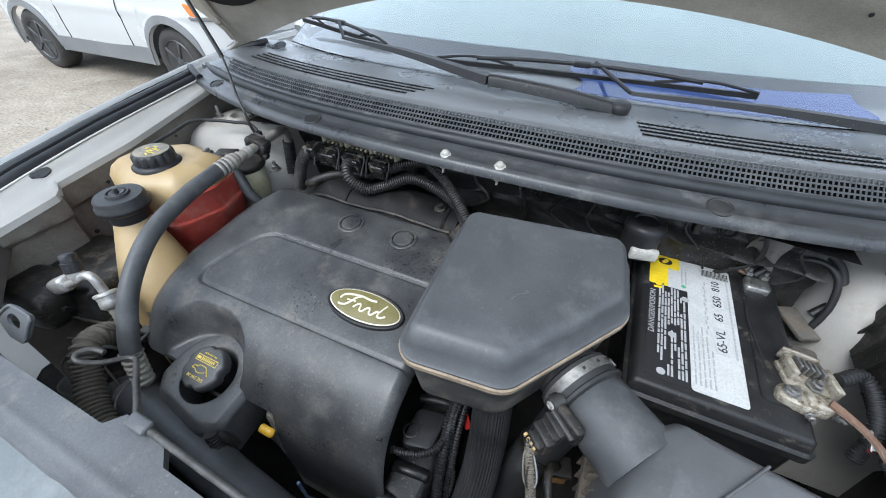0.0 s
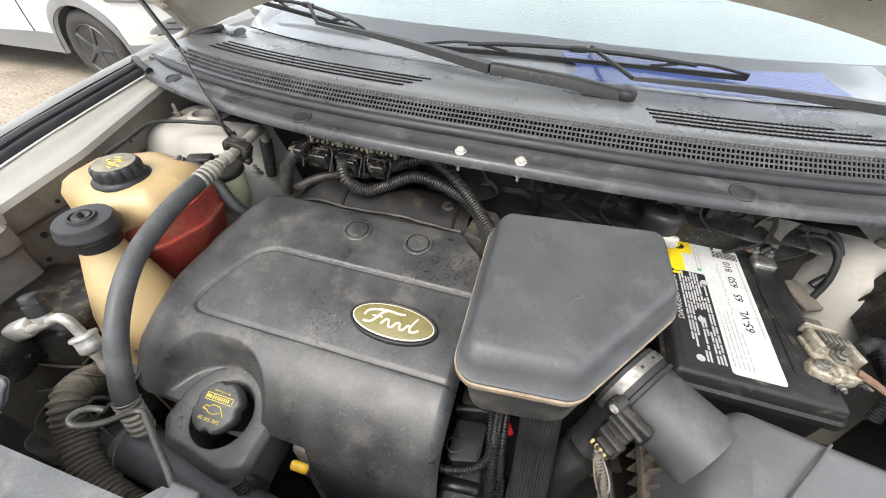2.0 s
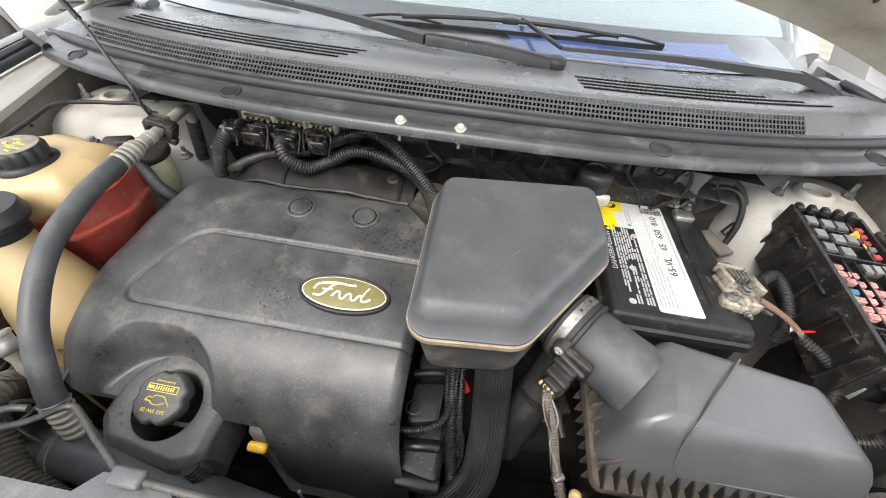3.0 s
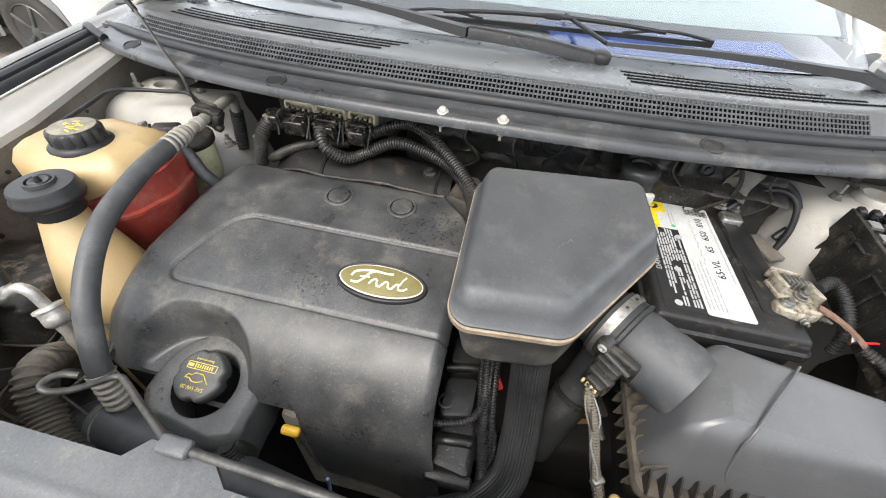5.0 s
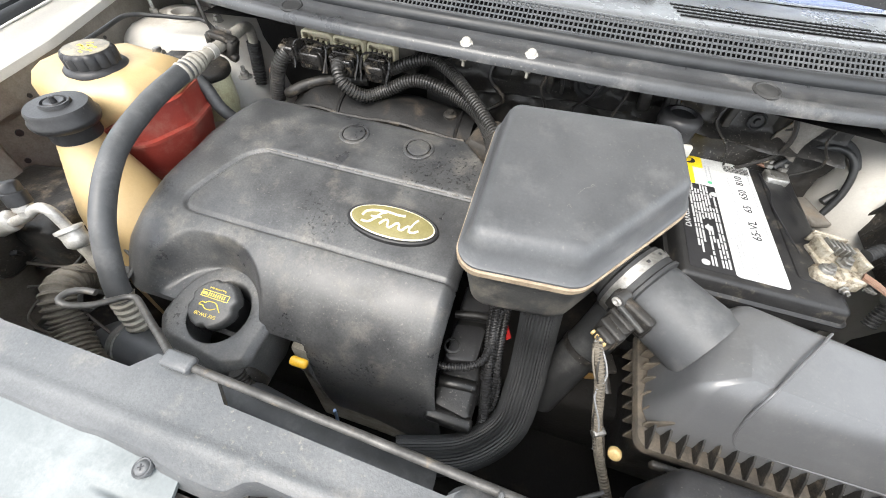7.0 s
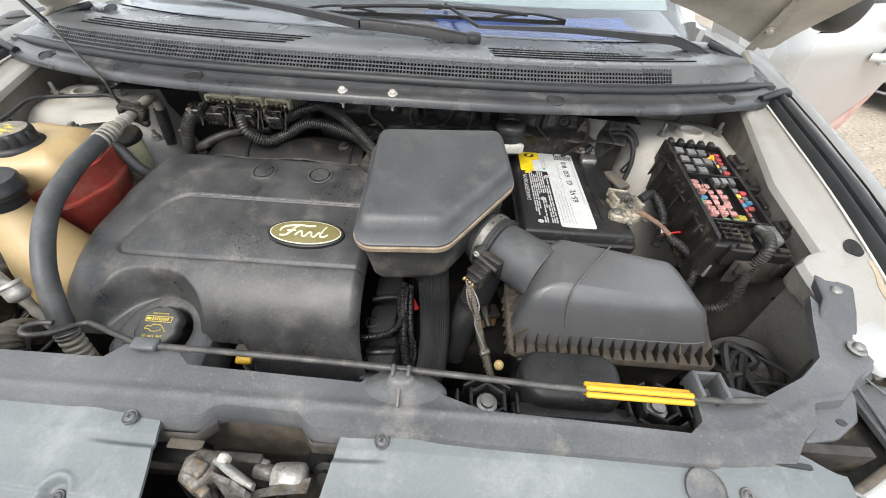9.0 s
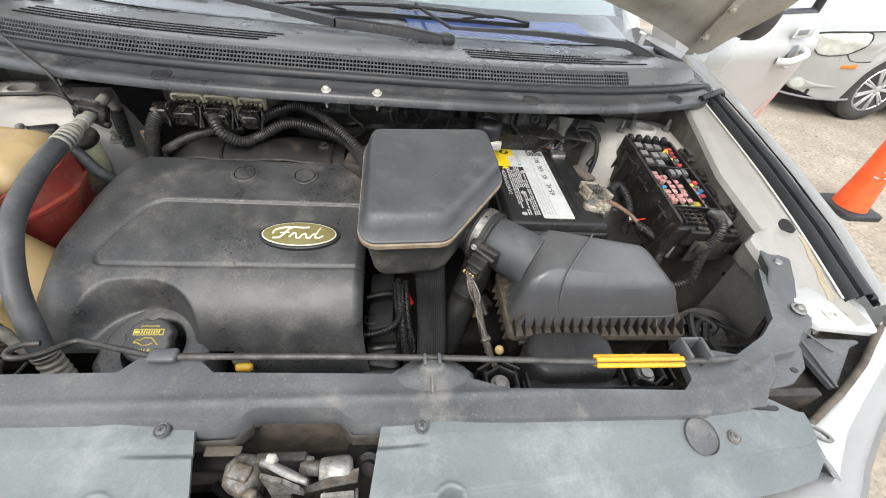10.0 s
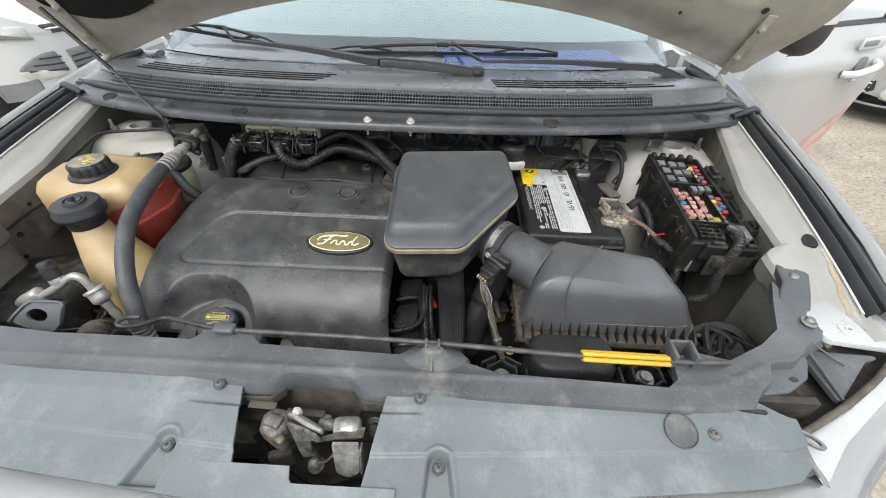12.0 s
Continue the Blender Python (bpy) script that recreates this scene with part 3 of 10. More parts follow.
for s in (1, -1):
    bm = bmesh.new()

    def fender(u, v, s=s):
        y = 0.155 + v * 1.3
        x, z = interp(y, EDGE), interp(y, EDGEZ)
        dx, dz = [(-0.022, -0.014), (-0.014, -0.006), (-0.004, 0.000), (0.004, -0.001), (0.012, -0.008), (0.024, -0.030), (0.05, -0.10), (0.07, -0.25), (0.05, -0.5)][round(u * 8)]
        return (side(x + dx, s), y, z + dz)
    sheet(bm, fender, 8, 40)
    bmesh.ops.solidify(bm, geom=bm.faces[:], thickness=0.0012)
    part("fender", bm, PAINT, car)
    bm = bmesh.new()

    def strip(u, v, s=s):
        y = 0.16 + v * 0.63
        x, z = interp(y, STRIP), interp(y, STRIPZ)
        px, pz = [(0.0, -0.013), (0.003, -0.004), (0.010, 0.003), (0.013, 0.003), (0.0145, -0.001), (0.0165, -0.001), (0.018, 0.007), (0.024, 0.011), (0.030, 0.012), (0.036, 0.009), (0.040, 0.003), (0.042, -0.004), (0.047, -0.003), (0.053, -0.002), (0.058, -0.008)][round(u * 14)]
        return (side(x + px, s), y, z + pz)
    sheet(bm, strip, 14, 40, 0.004)
    part("weather_strip", bm, SEAL, car, "black rubber seal along the fender")
    bm = bmesh.new()

    def lip(u, v, s=s):
        y = 0.155 + v * 0.64
        x, z = interp(y, STRIP), interp(y, STRIPZ)
        a = interp(y, EDGE) - 0.017
        return (side(x + 0.053 + (a - x - 0.053) * u, s), y, z - 0.006 - 0.010 * math.sin(math.pi * min(1, 1.6 * u)) + (interp(y, EDGEZ) - 0.006 - z + 0.006) * sstep(0.5, 1.0, u))
    sheet(bm, lip, 4, 30, 0.003)
    part("gutter_trim", bm, SEAL, car)
    bm = bmesh.new()

    def apron(u, v, s=s):
        y = 0.118 + v * 0.76
        xo, zo = interp(y, STRIP) + 0.01, interp(y, STRIPZ) - 0.013
        xi, zi = interp(y, INNER), zo - 0.014
        if u > 0.9:
            return (side(xi - 0.004, s), y, zi - 0.010)
        k = u / 0.9
        return (side(xo + (xi - xo) * k, s), y, zo + (zi - zo) * k + 0.003 * math.sin(k * 9))
    sheet(bm, apron, 10, 60)
    bmesh.ops.solidify(bm, geom=bm.faces[:], thickness=0.0015)
    part("inner_fender", bm, APRON, car, "dusty painted inner fender flange", sharp=25)
    bm = bmesh.new()

    def wall(u, v, s=s):
        y = 0.118 + v * 0.76
        zi = interp(y, STRIPZ) - 0.033
        z = zi - 0.50 * u
        a = abs(y - 0.46) - 0.055
        b = abs(z - 0.875) - 0.030
        press = 0.012 * sstep(0.010, -0.006, max(a, b))
        step = 0.016 * sstep(0.922, 0.908, z)
        wave = 0.003 * noise.noise(Vector((y * 14, z * 14, s)))
        return (side(interp(y, INNER) + 0.002 + 0.012 * u + step - press + wave, s), y, z)
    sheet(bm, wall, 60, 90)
    part("inner_wall", bm, WALL, car, "dirty inner fender wall with stampings, shade in its colour", sharp=40)
    for y, z, r in ((0.355, 0.885, 0.009), (0.40, 0.935, 0.0055), (0.53, 0.93, 0.007), (0.565, 0.86, 0.010), (0.335, 0.84, 0.007), (0.60, 0.955, 0.005)):
        bm = bmesh.new()
        x = interp(y, INNER) + 0.012 * (0.96 - z) / 0.5 + (0.018 if z < 0.915 else 0.002)
        lathe(bm, [(r * 0.7, -0.002), (r * 0.68, 0.0008), (r * 0.6, 0.001), (0.0005, 0.0006)], (side(x, s), y, z), (-s, 0, 0.05), 16)
        part("wall_hole", bm, INK, car, "dark hole in the inner wall")
    bm = bmesh.new()
    tube(bm, [(side(interp(y, STRIP) - 0.002, s), y, interp(y, STRIPZ) - 0.010) for y in (0.165, 0.25, 0.35, 0.45, 0.55, 0.65, 0.75, 0.79)], 0.0020, 8, 0.05)
    part("weld_edge", bm, APRON, car)
    # strut tower
    tower = bmesh.new()
    cx = 0.735
    pts = [(cx - 0.13, 0.62), (cx + 0.13, 0.62), (cx + 0.16, 0.86), (cx - 0.12, 0.88)]
    if s < 0:
        pts = [(cx - 0.165, 0.645), (cx + 0.13, 0.62), (cx + 0.16, 0.86), (cx - 0.150, 0.88)]
        pts = [(side(x, s) + 0.0, y) for x, y in pts][::-1]
    slab(tower, pts, 0.07, [(0.55, -0.07 if s < 0 else -0.03), (0.80, -0.045 if s < 0 else -0.015), (0.90, -0.008 if s < 0 else 0.0), (0.935, 0.012), (0.952, 0.035), (0.956, 0.06)], n=6)
    part("strut_tower", tower, TOWER, car, "dusty off-white strut tower")
    bm = bmesh.new()
    c = side(cx + 0.02, s)
    lathe(bm, [(0.034, 0.95), (0.034, 0.965), (0.03, 0.97), (0.024, 0.97), (0.022, 0.958), (0.001, 0.957)], (c, 0.75, 0), n=26)
    part("strut_mount_ring", bm, TOWER, car)
    for dx, dy in ((-0.07, -0.005), (0.075, 0.02), (0.01, 0.085)):
        bm = bmesh.new()
        lathe(bm, [(0.012, 0.952), (0.012, 0.957), (0.009, 0.958), (0.009, 0.967), (0.005, 0.968), (0.0045, 0.985), (0.003, 0.987)], (c + dx, 0.745 + dy, 0), n=6)
        part("strut_stud", bm, STEEL, car, "zinc-plated strut stud and nut")

    bm = bmesh.new()
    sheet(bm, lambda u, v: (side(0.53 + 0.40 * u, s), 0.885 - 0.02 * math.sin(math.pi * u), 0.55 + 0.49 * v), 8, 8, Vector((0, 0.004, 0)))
    part("rear_wall", bm, WALL, car, "dirty panel added behind the strut tower, shade in its colour")

# firewall, bulkhead shelf and bay bottom, with shade in their near-black colour
bm = bmesh.new()


def firewall(u, v):
    x = -0.56 + 1.14 * u
    t = v * 10
    if t <= 2:
        return (x, 0.64 + 0.13 * t / 2, 1.043 - 0.05 * (abs(x) / 0.87) ** 2)
    k = (t - 2) / 8
    return (x, 0.79 + 0.03 * math.sin(x * 9) * k - 0.05 * k, 1.03 - 0.05 * (abs(x) / 0.87) ** 2 - 0.55 * k)


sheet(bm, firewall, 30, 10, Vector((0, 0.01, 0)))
part("firewall", bm, SHADE, car, "dirty bulkhead behind the engine, painted near-black for shade")
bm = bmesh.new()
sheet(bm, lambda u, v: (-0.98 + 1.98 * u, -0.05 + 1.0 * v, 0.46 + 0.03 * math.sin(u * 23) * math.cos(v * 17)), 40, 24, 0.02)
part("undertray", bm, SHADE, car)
eng = thing("engine_block", "dirty engine block under the cover, painted near-black for shade", "engine", (-0.1, 0.4, 0.5))
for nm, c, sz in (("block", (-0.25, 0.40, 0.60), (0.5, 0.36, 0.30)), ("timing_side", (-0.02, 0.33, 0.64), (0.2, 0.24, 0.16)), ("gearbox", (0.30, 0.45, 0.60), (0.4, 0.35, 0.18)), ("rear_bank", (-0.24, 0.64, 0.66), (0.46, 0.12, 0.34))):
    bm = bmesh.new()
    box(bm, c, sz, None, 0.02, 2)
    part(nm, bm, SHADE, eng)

# front fascia: a bright lip that sweeps round to the fender
bm = bmesh.new()
FRONT = [(-0.95, 0.20), (-0.90, 0.12), (-0.80, 0.06), (-0.60, -0.05), (-0.40, -0.103), (-0.10, -0.130), (0.10, -0.128), (0.33, -0.106), (0.54, -0.084), (0.612, -0.056), (0.66, -0.014), (0.72, 0.030), (0.80, 0.085), (0.86, 0.128), (0.90, 0.163)]


def fascia(u, v):
    k = v * (len(FRONT) - 1)
    i = min(int(k), len(FRONT) - 2)
    f = k - i
    x = FRONT[i][0] + (FRONT[i + 1][0] - FRONT[i][0]) * f
    y = FRONT[i][1] + (FRONT[i + 1][1] - FRONT[i][1]) * f - 0.004 - 0.008 * sstep(0.5, 0.65, abs(x))
    d = Vector((FRONT[i + 1][1] - FRONT[i][1], -(FRONT[i + 1][0] - FRONT[i][0]))).normalized()
    rise = 0.035 * sstep(0.62, 0.9, abs(x))
    out, dz = [(-0.035, -0.014), (-0.004, -0.004), (0.004, 0.002), (0.020, 0.001), (0.032, -0.007), (0.036, -0.012), (0.040, -0.009), (0.049, -0.026), (0.060, -0.075), (0.068, -0.16), (0.072, -0.3), (0.06, -0.55)][round(u * 11)]
    if out < 0:
        out *= 1 - sstep(0.56, 0.64, abs(x))
    return (x + d.x * out, y + d.y * out, 0.924 + rise * 0.8 + dz)


sheet(bm, fascia, 11, 96)
bmesh.ops.solidify(bm, geom=bm.faces[:], thickness=0.002)
part("bumper_fascia", bm, PAINT, car, "silver-white painted bumper and lamp edge")
for s in (1, -1):
    bm = bmesh.new()
    m = Matrix.Translation((side(0.620, s), -0.024, 0.940)) @ Matrix.Rotation(radians(-42 * s), 4, "Z")
    rp = [(m @ Vector((0.016 * math.cos(a), 0.0075 * math.sin(a), 0))) for a in (i * math.pi / 12 for i in range(24))]
    ri = [(m @ Vector((0.011 * math.cos(a), 0.0042 * math.sin(a), 0))) for a in (i * math.pi / 12 for i in range(24))]
    loft(bm, [[(p.x, p.y, p.z - 0.004) for p in rp], [(p.x, p.y, p.z) for p in rp], [(p.x, p.y, p.z) for p in ri], [(p.x, p.y, p.z - 0.004) for p in ri]], False, False)
    part("bumper_clip", bm, STEEL, car)

# bonnet, propped open
HINGE = Vector((0, 0.985, 1.075))
OPEN = radians(57)


def bonnet(x, d, h):
    """x across, d forward of the hinge line, h up from the closed skin, turned open round the hinge."""
    return (x, HINGE.y - d * math.cos(OPEN) + h * math.sin(OPEN), HINGE.z + d * math.sin(OPEN) + h * math.cos(OPEN))


def rear(x):
    k = min(1, abs(x - 0.065) / 0.955)
    return 0.225 * (1 - k ** 2) + 0.008


bm = bmesh.new()


def skin(u, v):
    x = MID / 2 + 0.02 + (u - 0.5) * 2 * (0.945 + 0.085 * sstep(0, 0.25, v) - 0.10 * max(0, v - 0.5))
    d0 = rear(MID / 2 + 0.02 + (u - 0.5) * 1.88)
    d1 = 1.12 - 0.22 * abs(u - 0.5) ** 2 * 4
    d = d0 + (d1 - d0) * v
    e = min(u, 1 - u)
    h = 0.03 + 0.05 * (1 - (2 * u - 1) ** 2) - 0.035 * (1 - sstep(0, 0.04, e)) - 0.02 * (1 - sstep(0, 0.05, v))
    return bonnet(x, d, h)


def inner_skin(u, v):
    x = MID / 2 + 0.02 + (u - 0.5) * 2 * (0.94 + 0.085 * sstep(0, 0.25, v) - 0.10 * max(0, v - 0.5))
    d0 = rear(MID / 2 + 0.02 + (u - 0.5) * 1.88) + 0.002
    d1 = 1.115 - 0.22 * abs(u - 0.5) ** 2 * 4
    d = d0 + (d1 - d0) * v
    e = min(u, 1 - u) * 1.8
    border = sstep(0.02, 0.07, e) * sstep(0.02, 0.10, v)
    well = sstep(0.16, 0.20, e) * sstep(0.17, 0.22, v) * (1 - sstep(0.86, 0.92, v))
    rib = 0
    h = -0.012 + 0.03 * (1 - (2 * u - 1) ** 2) - 0.012 * border + 0.03 * well + rib
    return bonnet(x, d, h)


sheet(bm, skin, 60, 40)
hood = part("bonnet", bm, PAINT, car, "open bonnet with a bare painted underside")
bm = bmesh.new()
sheet(bm, inner_skin, 90, 70, Vector((0, 0.002, 0.002)))
part("bonnet_frame", bm, UNDER, hood, "dusty painted inner frame of the bonnet")
bm = bmesh.new()
sheet(bm, lambda u, v: Vector(inner_skin(0.12 + 0.30 * u, 0.30 + 0.5 * v)) + Vector((0, -0.012, -0.008)), 30, 20, Vector((0, 0.006, 0.006)))
part("sound_liner", bm, SHADE, hood, "dark felt liner under the bonnet")
bm = bmesh.new()


def opening(u, v):
    a, r = 2 * math.pi * u, 0.02 + 0.98 * v
    return Vector(inner_skin(0.155 + 0.125 * r * math.cos(a), 0.265 + 0.165 * r * math.sin(a) * (1 - 0.25 * math.cos(a)))) + Vector((0, -0.005, -0.004))


# Dark sheet laid on the frame for the shade inside an opening.
sheet(bm, opening, 40, 8, Vector((0, 0.003, 0.003)))
part("frame_opening", bm, SHADE, hood, "dark sheet for the shade in a bonnet frame opening")
for s in (1, -1):
    for k in range(2):
        bm = bmesh.new()
        p = Vector(bonnet(side(0.905 - 0.004 * k, s), 0.12 + 0.09 * k, -0.030))
        ax = Vector((0, -math.sin(OPEN), -math.cos(OPEN)))
        lathe(bm, [(0.012, 0.0), (0.012, 0.002), (0.008, 0.003), (0.008, 0.008), (0.006, 0.0095), (0.001, 0.010)], p, ax, 6)
        part("hinge_bolt", bm, UNDER, hood)
    bm = bmesh.new()
    a, b = Vector(bonnet(side(0.912, s), 0.03, -0.026)), Vector(bonnet(side(0.900, s), 0.27, -0.028))
    d = (b - a)
    q = d.to_track_quat("Y", "Z").to_matrix().to_4x4()
    box(bm, (a + b) / 2, (0.022, d.length * 0.8, 0.003), q, 0.001)
    box(bm, a + Vector((0.0, -0.01, -0.03)), (0.012, 0.05, 0.08), Matrix.Rotation(radians(20), 4, "X"), 0.003)
    part("hinge", bm, UNDER, hood)
for u, v, r in ((0.08, 0.18, 0.008), (0.92, 0.18, 0.008), (0.16, 0.10, 0.004), (0.84, 0.10, 0.004), (0.74, 0.07, 0.003), (0.62, 0.06, 0.003), (0.38, 0.06, 0.003), (0.26, 0.07, 0.003), (0.93, 0.30, 0.005), (0.07, 0.30, 0.005)):
    bm = bmesh.new()
    p = Vector(inner_skin(u, v))
    lathe(bm, [(r, 0.0), (r, 0.002), (r * 0.2, 0.0025)], p + Vector((0, -0.0008, -0.0008)), (0, -math.sin(OPEN), -math.cos(OPEN)), 16)
    part("drain_hole", bm, INK, hood, "dark punched hole")

# windscreen and what lies behind it


def screen(u, v, off=0.0):
    x = MID / 2 + (u - 0.5) * 1.62 * (1 - 0.10 * v)
    k = abs(u - 0.5) * 2
    y = 0.925 + 0.15 * k ** 2.4 + v * (0.84 - 0.06 * k ** 2)
    return (x, y + off * 0.45, 1.100 - 0.012 * k + v * 0.47 - 0.02 * v * v - off * 0.89)


bm = bmesh.new()
sheet(bm, screen, 40, 30, Vector((0, 0.002, -0.005)))
ws = part("windscreen", bm, GLASS, car, "raked windscreen that mirrors the bonnet and sky")
ws.visible_shadow = False
bm = bmesh.new()
sheet(bm, lambda u, v: (MID / 2 + (u - 0.5) * 1.66, 0.98 + 0.14 * (abs(u - 0.5) * 2) ** 2.4 + v * 0.62, 1.065 + 0.05 * math.sin(math.pi * v * 0.8) - 0.03 * v), 30, 14, 0.03)
part("dashboard", bm, INSIDE, car, "dark dashboard behind the windscreen")
bm = bmesh.new()
box(bm, (0, 2.1, 1.0), (1.5, 0.2, 0.55), Matrix.Rotation(radians(-12), 4, "X"), 0.06, 3)
part("front_seats", bm, INSIDE, car)
bm = bmesh.new()
sheet(bm, lambda u, v: (MID / 2 + (u - 0.5) * 1.44, 1.76 + 2.3 * v, 1.56 + 0.07 * math.sin(math.pi * v) - 0.05 * (2 * u - 1) ** 4), 16, 14, 0.03)
part("roof", bm, PAINT, car)
for s in (1, -1):
    bm = bmesh.new()
    tube(bm, [(side(0.838, s), 1.14, 1.105), (side(0.815, s), 1.35, 1.27), (side(0.76, s), 1.77, 1.545)], 0.024, 10, 0.05)
    part("pillar", bm, PAINT, car, "painted windscreen pillar")
    bm = bmesh.new()
    loft(bm, [[(side(0.775 + 0.030 * k, s), 0.972 + 0.014 * k + 0.026 * math.cos(q), 1.098 - 0.004 * k + 0.010 * math.sin(q)) for q in (2 * math.pi * i / 14 for i in range(14))] for k in range(4)])
    part("pillar_foot", bm, COWLTOP, car, "grey rubber trim at the foot of the pillar")
    bm = bmesh.new()
    sheet(bm, lambda u, v: (side(0.98 - 0.02 * (1 - u) + 0.02 * math.sin(math.pi * u), s), 1.40 + 2.74 * v, 0.32 + 0.76 * u), 8, 30, Vector((-0.02 * s, 0, 0)))
    part("body_side", bm, PAINT, car)
    bm = bmesh.new()
    sheet(bm, lambda u, v: (side(0.955 - 0.215 * u, s), 1.42 + 0.34 * u + (2.70 - 0.40 * u) * v, 1.08 + 0.45 * u), 6, 12, Vector((-0.01 * s, 0, 0)))
    part("side_glass", bm, DARKGLASS, car, "dark side windows")
    for y in (2.45, 3.35):
        bm = bmesh.new()
        cyl(bm, (side(0.962, s), y, 1.075), (side(0.748, s), y, 1.54), 0.028, n=10)
        part("side_pillar", bm, PAINT, car)
    for y in (0.72, 3.42):
        bm = bmesh.new()
        lathe(bm, [(0.23, -0.10), (0.32, -0.105), (0.355, -0.08), (0.36, 0.0), (0.355, 0.08), (0.32, 0.105), (0.24, 0.09)], (side(0.90, s), y, 0.36), (s, 0, 0), 36)
        ty = part("tyre", bm, TYRE, car)
        bm = bmesh.new()
        lathe(bm, [(0.235, 0.02), (0.24, 0.088), (0.225, 0.09), (0.215, 0.05), (0.06, 0.07), (0.001, 0.072)], (side(0.90, s), y, 0.36), (s, 0, 0), 36)
        part("rim", bm, RIM, ty)
    bm = bmesh.new()
    sheet(bm, lambda u, v: (side(0.985, s), 1.30 + 0.12 * v, 0.32 + 0.75 * u), 6, 2, Vector((-0.02 * s, 0, 0)))
    part("door_post", bm, PAINT, car)
bm = bmesh.new()
sheet(bm, lambda u, v: (-0.95 + 1.93 * u, 4.12 + 0.03 * math.sin(math.pi * u), 0.32 + 0.76 * v), 10, 6, Vector((0, -0.02, 0)))
part("tailgate", bm, PAINT, car)
bm = bmesh.new()
sheet(bm, lambda u, v: (MID / 2 + (u - 0.5) * (1.86 - 0.40 * v), 4.14 - 0.10 * v, 1.08 + 0.46 * v), 8, 4, Vector((0, -0.01, 0)))
part("rear_glass", bm, DARKGLASS, car, "dark rear window")
# Pale sheet added behind the glass to give its bright upper zone.
bm = bmesh.new()
sheet(bm, lambda u, v: Vector(screen(0.02 + 0.96 * u, 0.142 + 0.80 * v, 0.022)) + Vector((0, 0, 0.0015 * math.sin(v * 55))), 40, 60, Vector((0, 0.003, -0.003)))
single("sunshade", bm, PALESHEET, "pale teal rippled sheet added behind the windscreen", "sunshade")
bm = bmesh.new()
slab(bm, [(0.555, 1.045), (0.650, 1.062), (0.648, 1.085), (0.552, 1.066)], 0.003, [(1.092, 0), (1.0935, 0)])
single("dashboard_tag", bm, LABELW, "small white tag lying on the dashboard", "tag")
# Blue sheet added on the dashboard to imitate a reflection in the glass.
bm = bmesh.new()
sheet(bm, lambda u, v: (0.10 + 0.56 * u + 0.02 * math.sin(5 * v), 0.985 + 0.05 * u * u + (0.085 + 0.015 * math.sin(7 * u)) * v, 1.088 + 0.004 * math.sin(9 * u + 3 * v) * math.sin(3 * v) + 0.030 * v), 36, 12, 0.004)
single("blue_reflection_sheet", bm, BLUEREFLECT, "soft blue sheet on the dashboard, standing in for a blue reflection", "cloth")
# driver's door, standing open, with its mirror
DOOR = Matrix.Translation((1.0, 1.22, 0)) @ Matrix.Rotation(radians(26), 4, "Z")
bm = bmesh.new()


def door(u, v):
    d = 0.03 + 1.13 * u
    z = 0.36 + 0.775 * v
    w = -0.058 + 0.10 * max(0, 0.84 - v) ** 1.3 + 0.30 * max(0, v - 0.84) - 0.006 * math.exp(-((v - 0.84) / 0.03) ** 2)
    return DOOR @ Vector((d, w, z))


sheet(bm, door, 24, 24, (DOOR.to_3x3() @ Vector((0, 0.10, 0))))
dr = part("door", bm, DOORPAINT, car, "open front door with a faded red patch low down")
# Faded red patch that widens towards the door's rear edge.
bm = bmesh.new()
sheet(bm, lambda u, v: Vector(door(0.70 + 0.295 * u, 0.02 + (0.10 + 0.44 * u) * v)) + DOOR.to_3x3() @ Vector((0, -0.003, 0)), 12, 8, (DOOR.to_3x3() @ Vector((0, 0.002, 0))))
part("red_patch", bm, mat("faded_red_patch", (0.44, 0.22, 0.19), (0.55, 0.42, 0.38), 0.5, 0.1, scale=14, bump=0.1), dr, "faded red patch low on the door")
bm = bmesh.new()
h0 = Vector(door(0.80, 0.80))
tube(bm, [h0 + DOOR.to_3x3() @ Vector((-0.10, -0.004, -0.015)), h0 + DOOR.to_3x3() @ Vector((-0.07, -0.04, -0.008)), h0 + DOOR.to_3x3() @ Vector((0.06, -0.042, 0.012)), h0 + DOOR.to_3x3() @ Vector((0.10, -0.004, 0.02))], 0.016, 10, 0.02)
part("door_handle", bm, CARWHITE, dr)
bm = bmesh.new()
lathe(bm, [(0.036, 0), (0.036, 0.003), (0.02, 0.004)], h0 + DOOR.to_3x3() @ Vector((0.0, -0.006, 0.012)), DOOR.to_3x3() @ Vector((0, -1, 0)), 20)
part("handle_recess", bm, GREYTRIM, dr)
bm = bmesh.new()
box(bm, h0 + DOOR.to_3x3() @ Vector((-0.03, -0.006, 0.10)), (0.10, 0.012, 0.022), DOOR.to_3x3().to_4x4(), 0.004)
part("keypad", bm, GREYTRIM, dr)
bm = bmesh.new()
for z, a in ((1.135, 0.0), (1.46, 0.4)):
    cyl(bm, DOOR @ Vector((0.06 + a, 0.02, z)), DOOR @ Vector((1.12, 0.02, z)), 0.018, n=8)
cyl(bm, DOOR @ Vector((0.06, 0.02, 1.135)), DOOR @ Vector((0.46, 0.02, 1.46)), 0.02, n=8)
cyl(bm, DOOR @ Vector((1.12, 0.02, 1.135)), DOOR @ Vector((1.12, 0.02, 1.46)), 0.02, n=8)
part("window_frame", bm, BLACK, dr)
bm = bmesh.new()
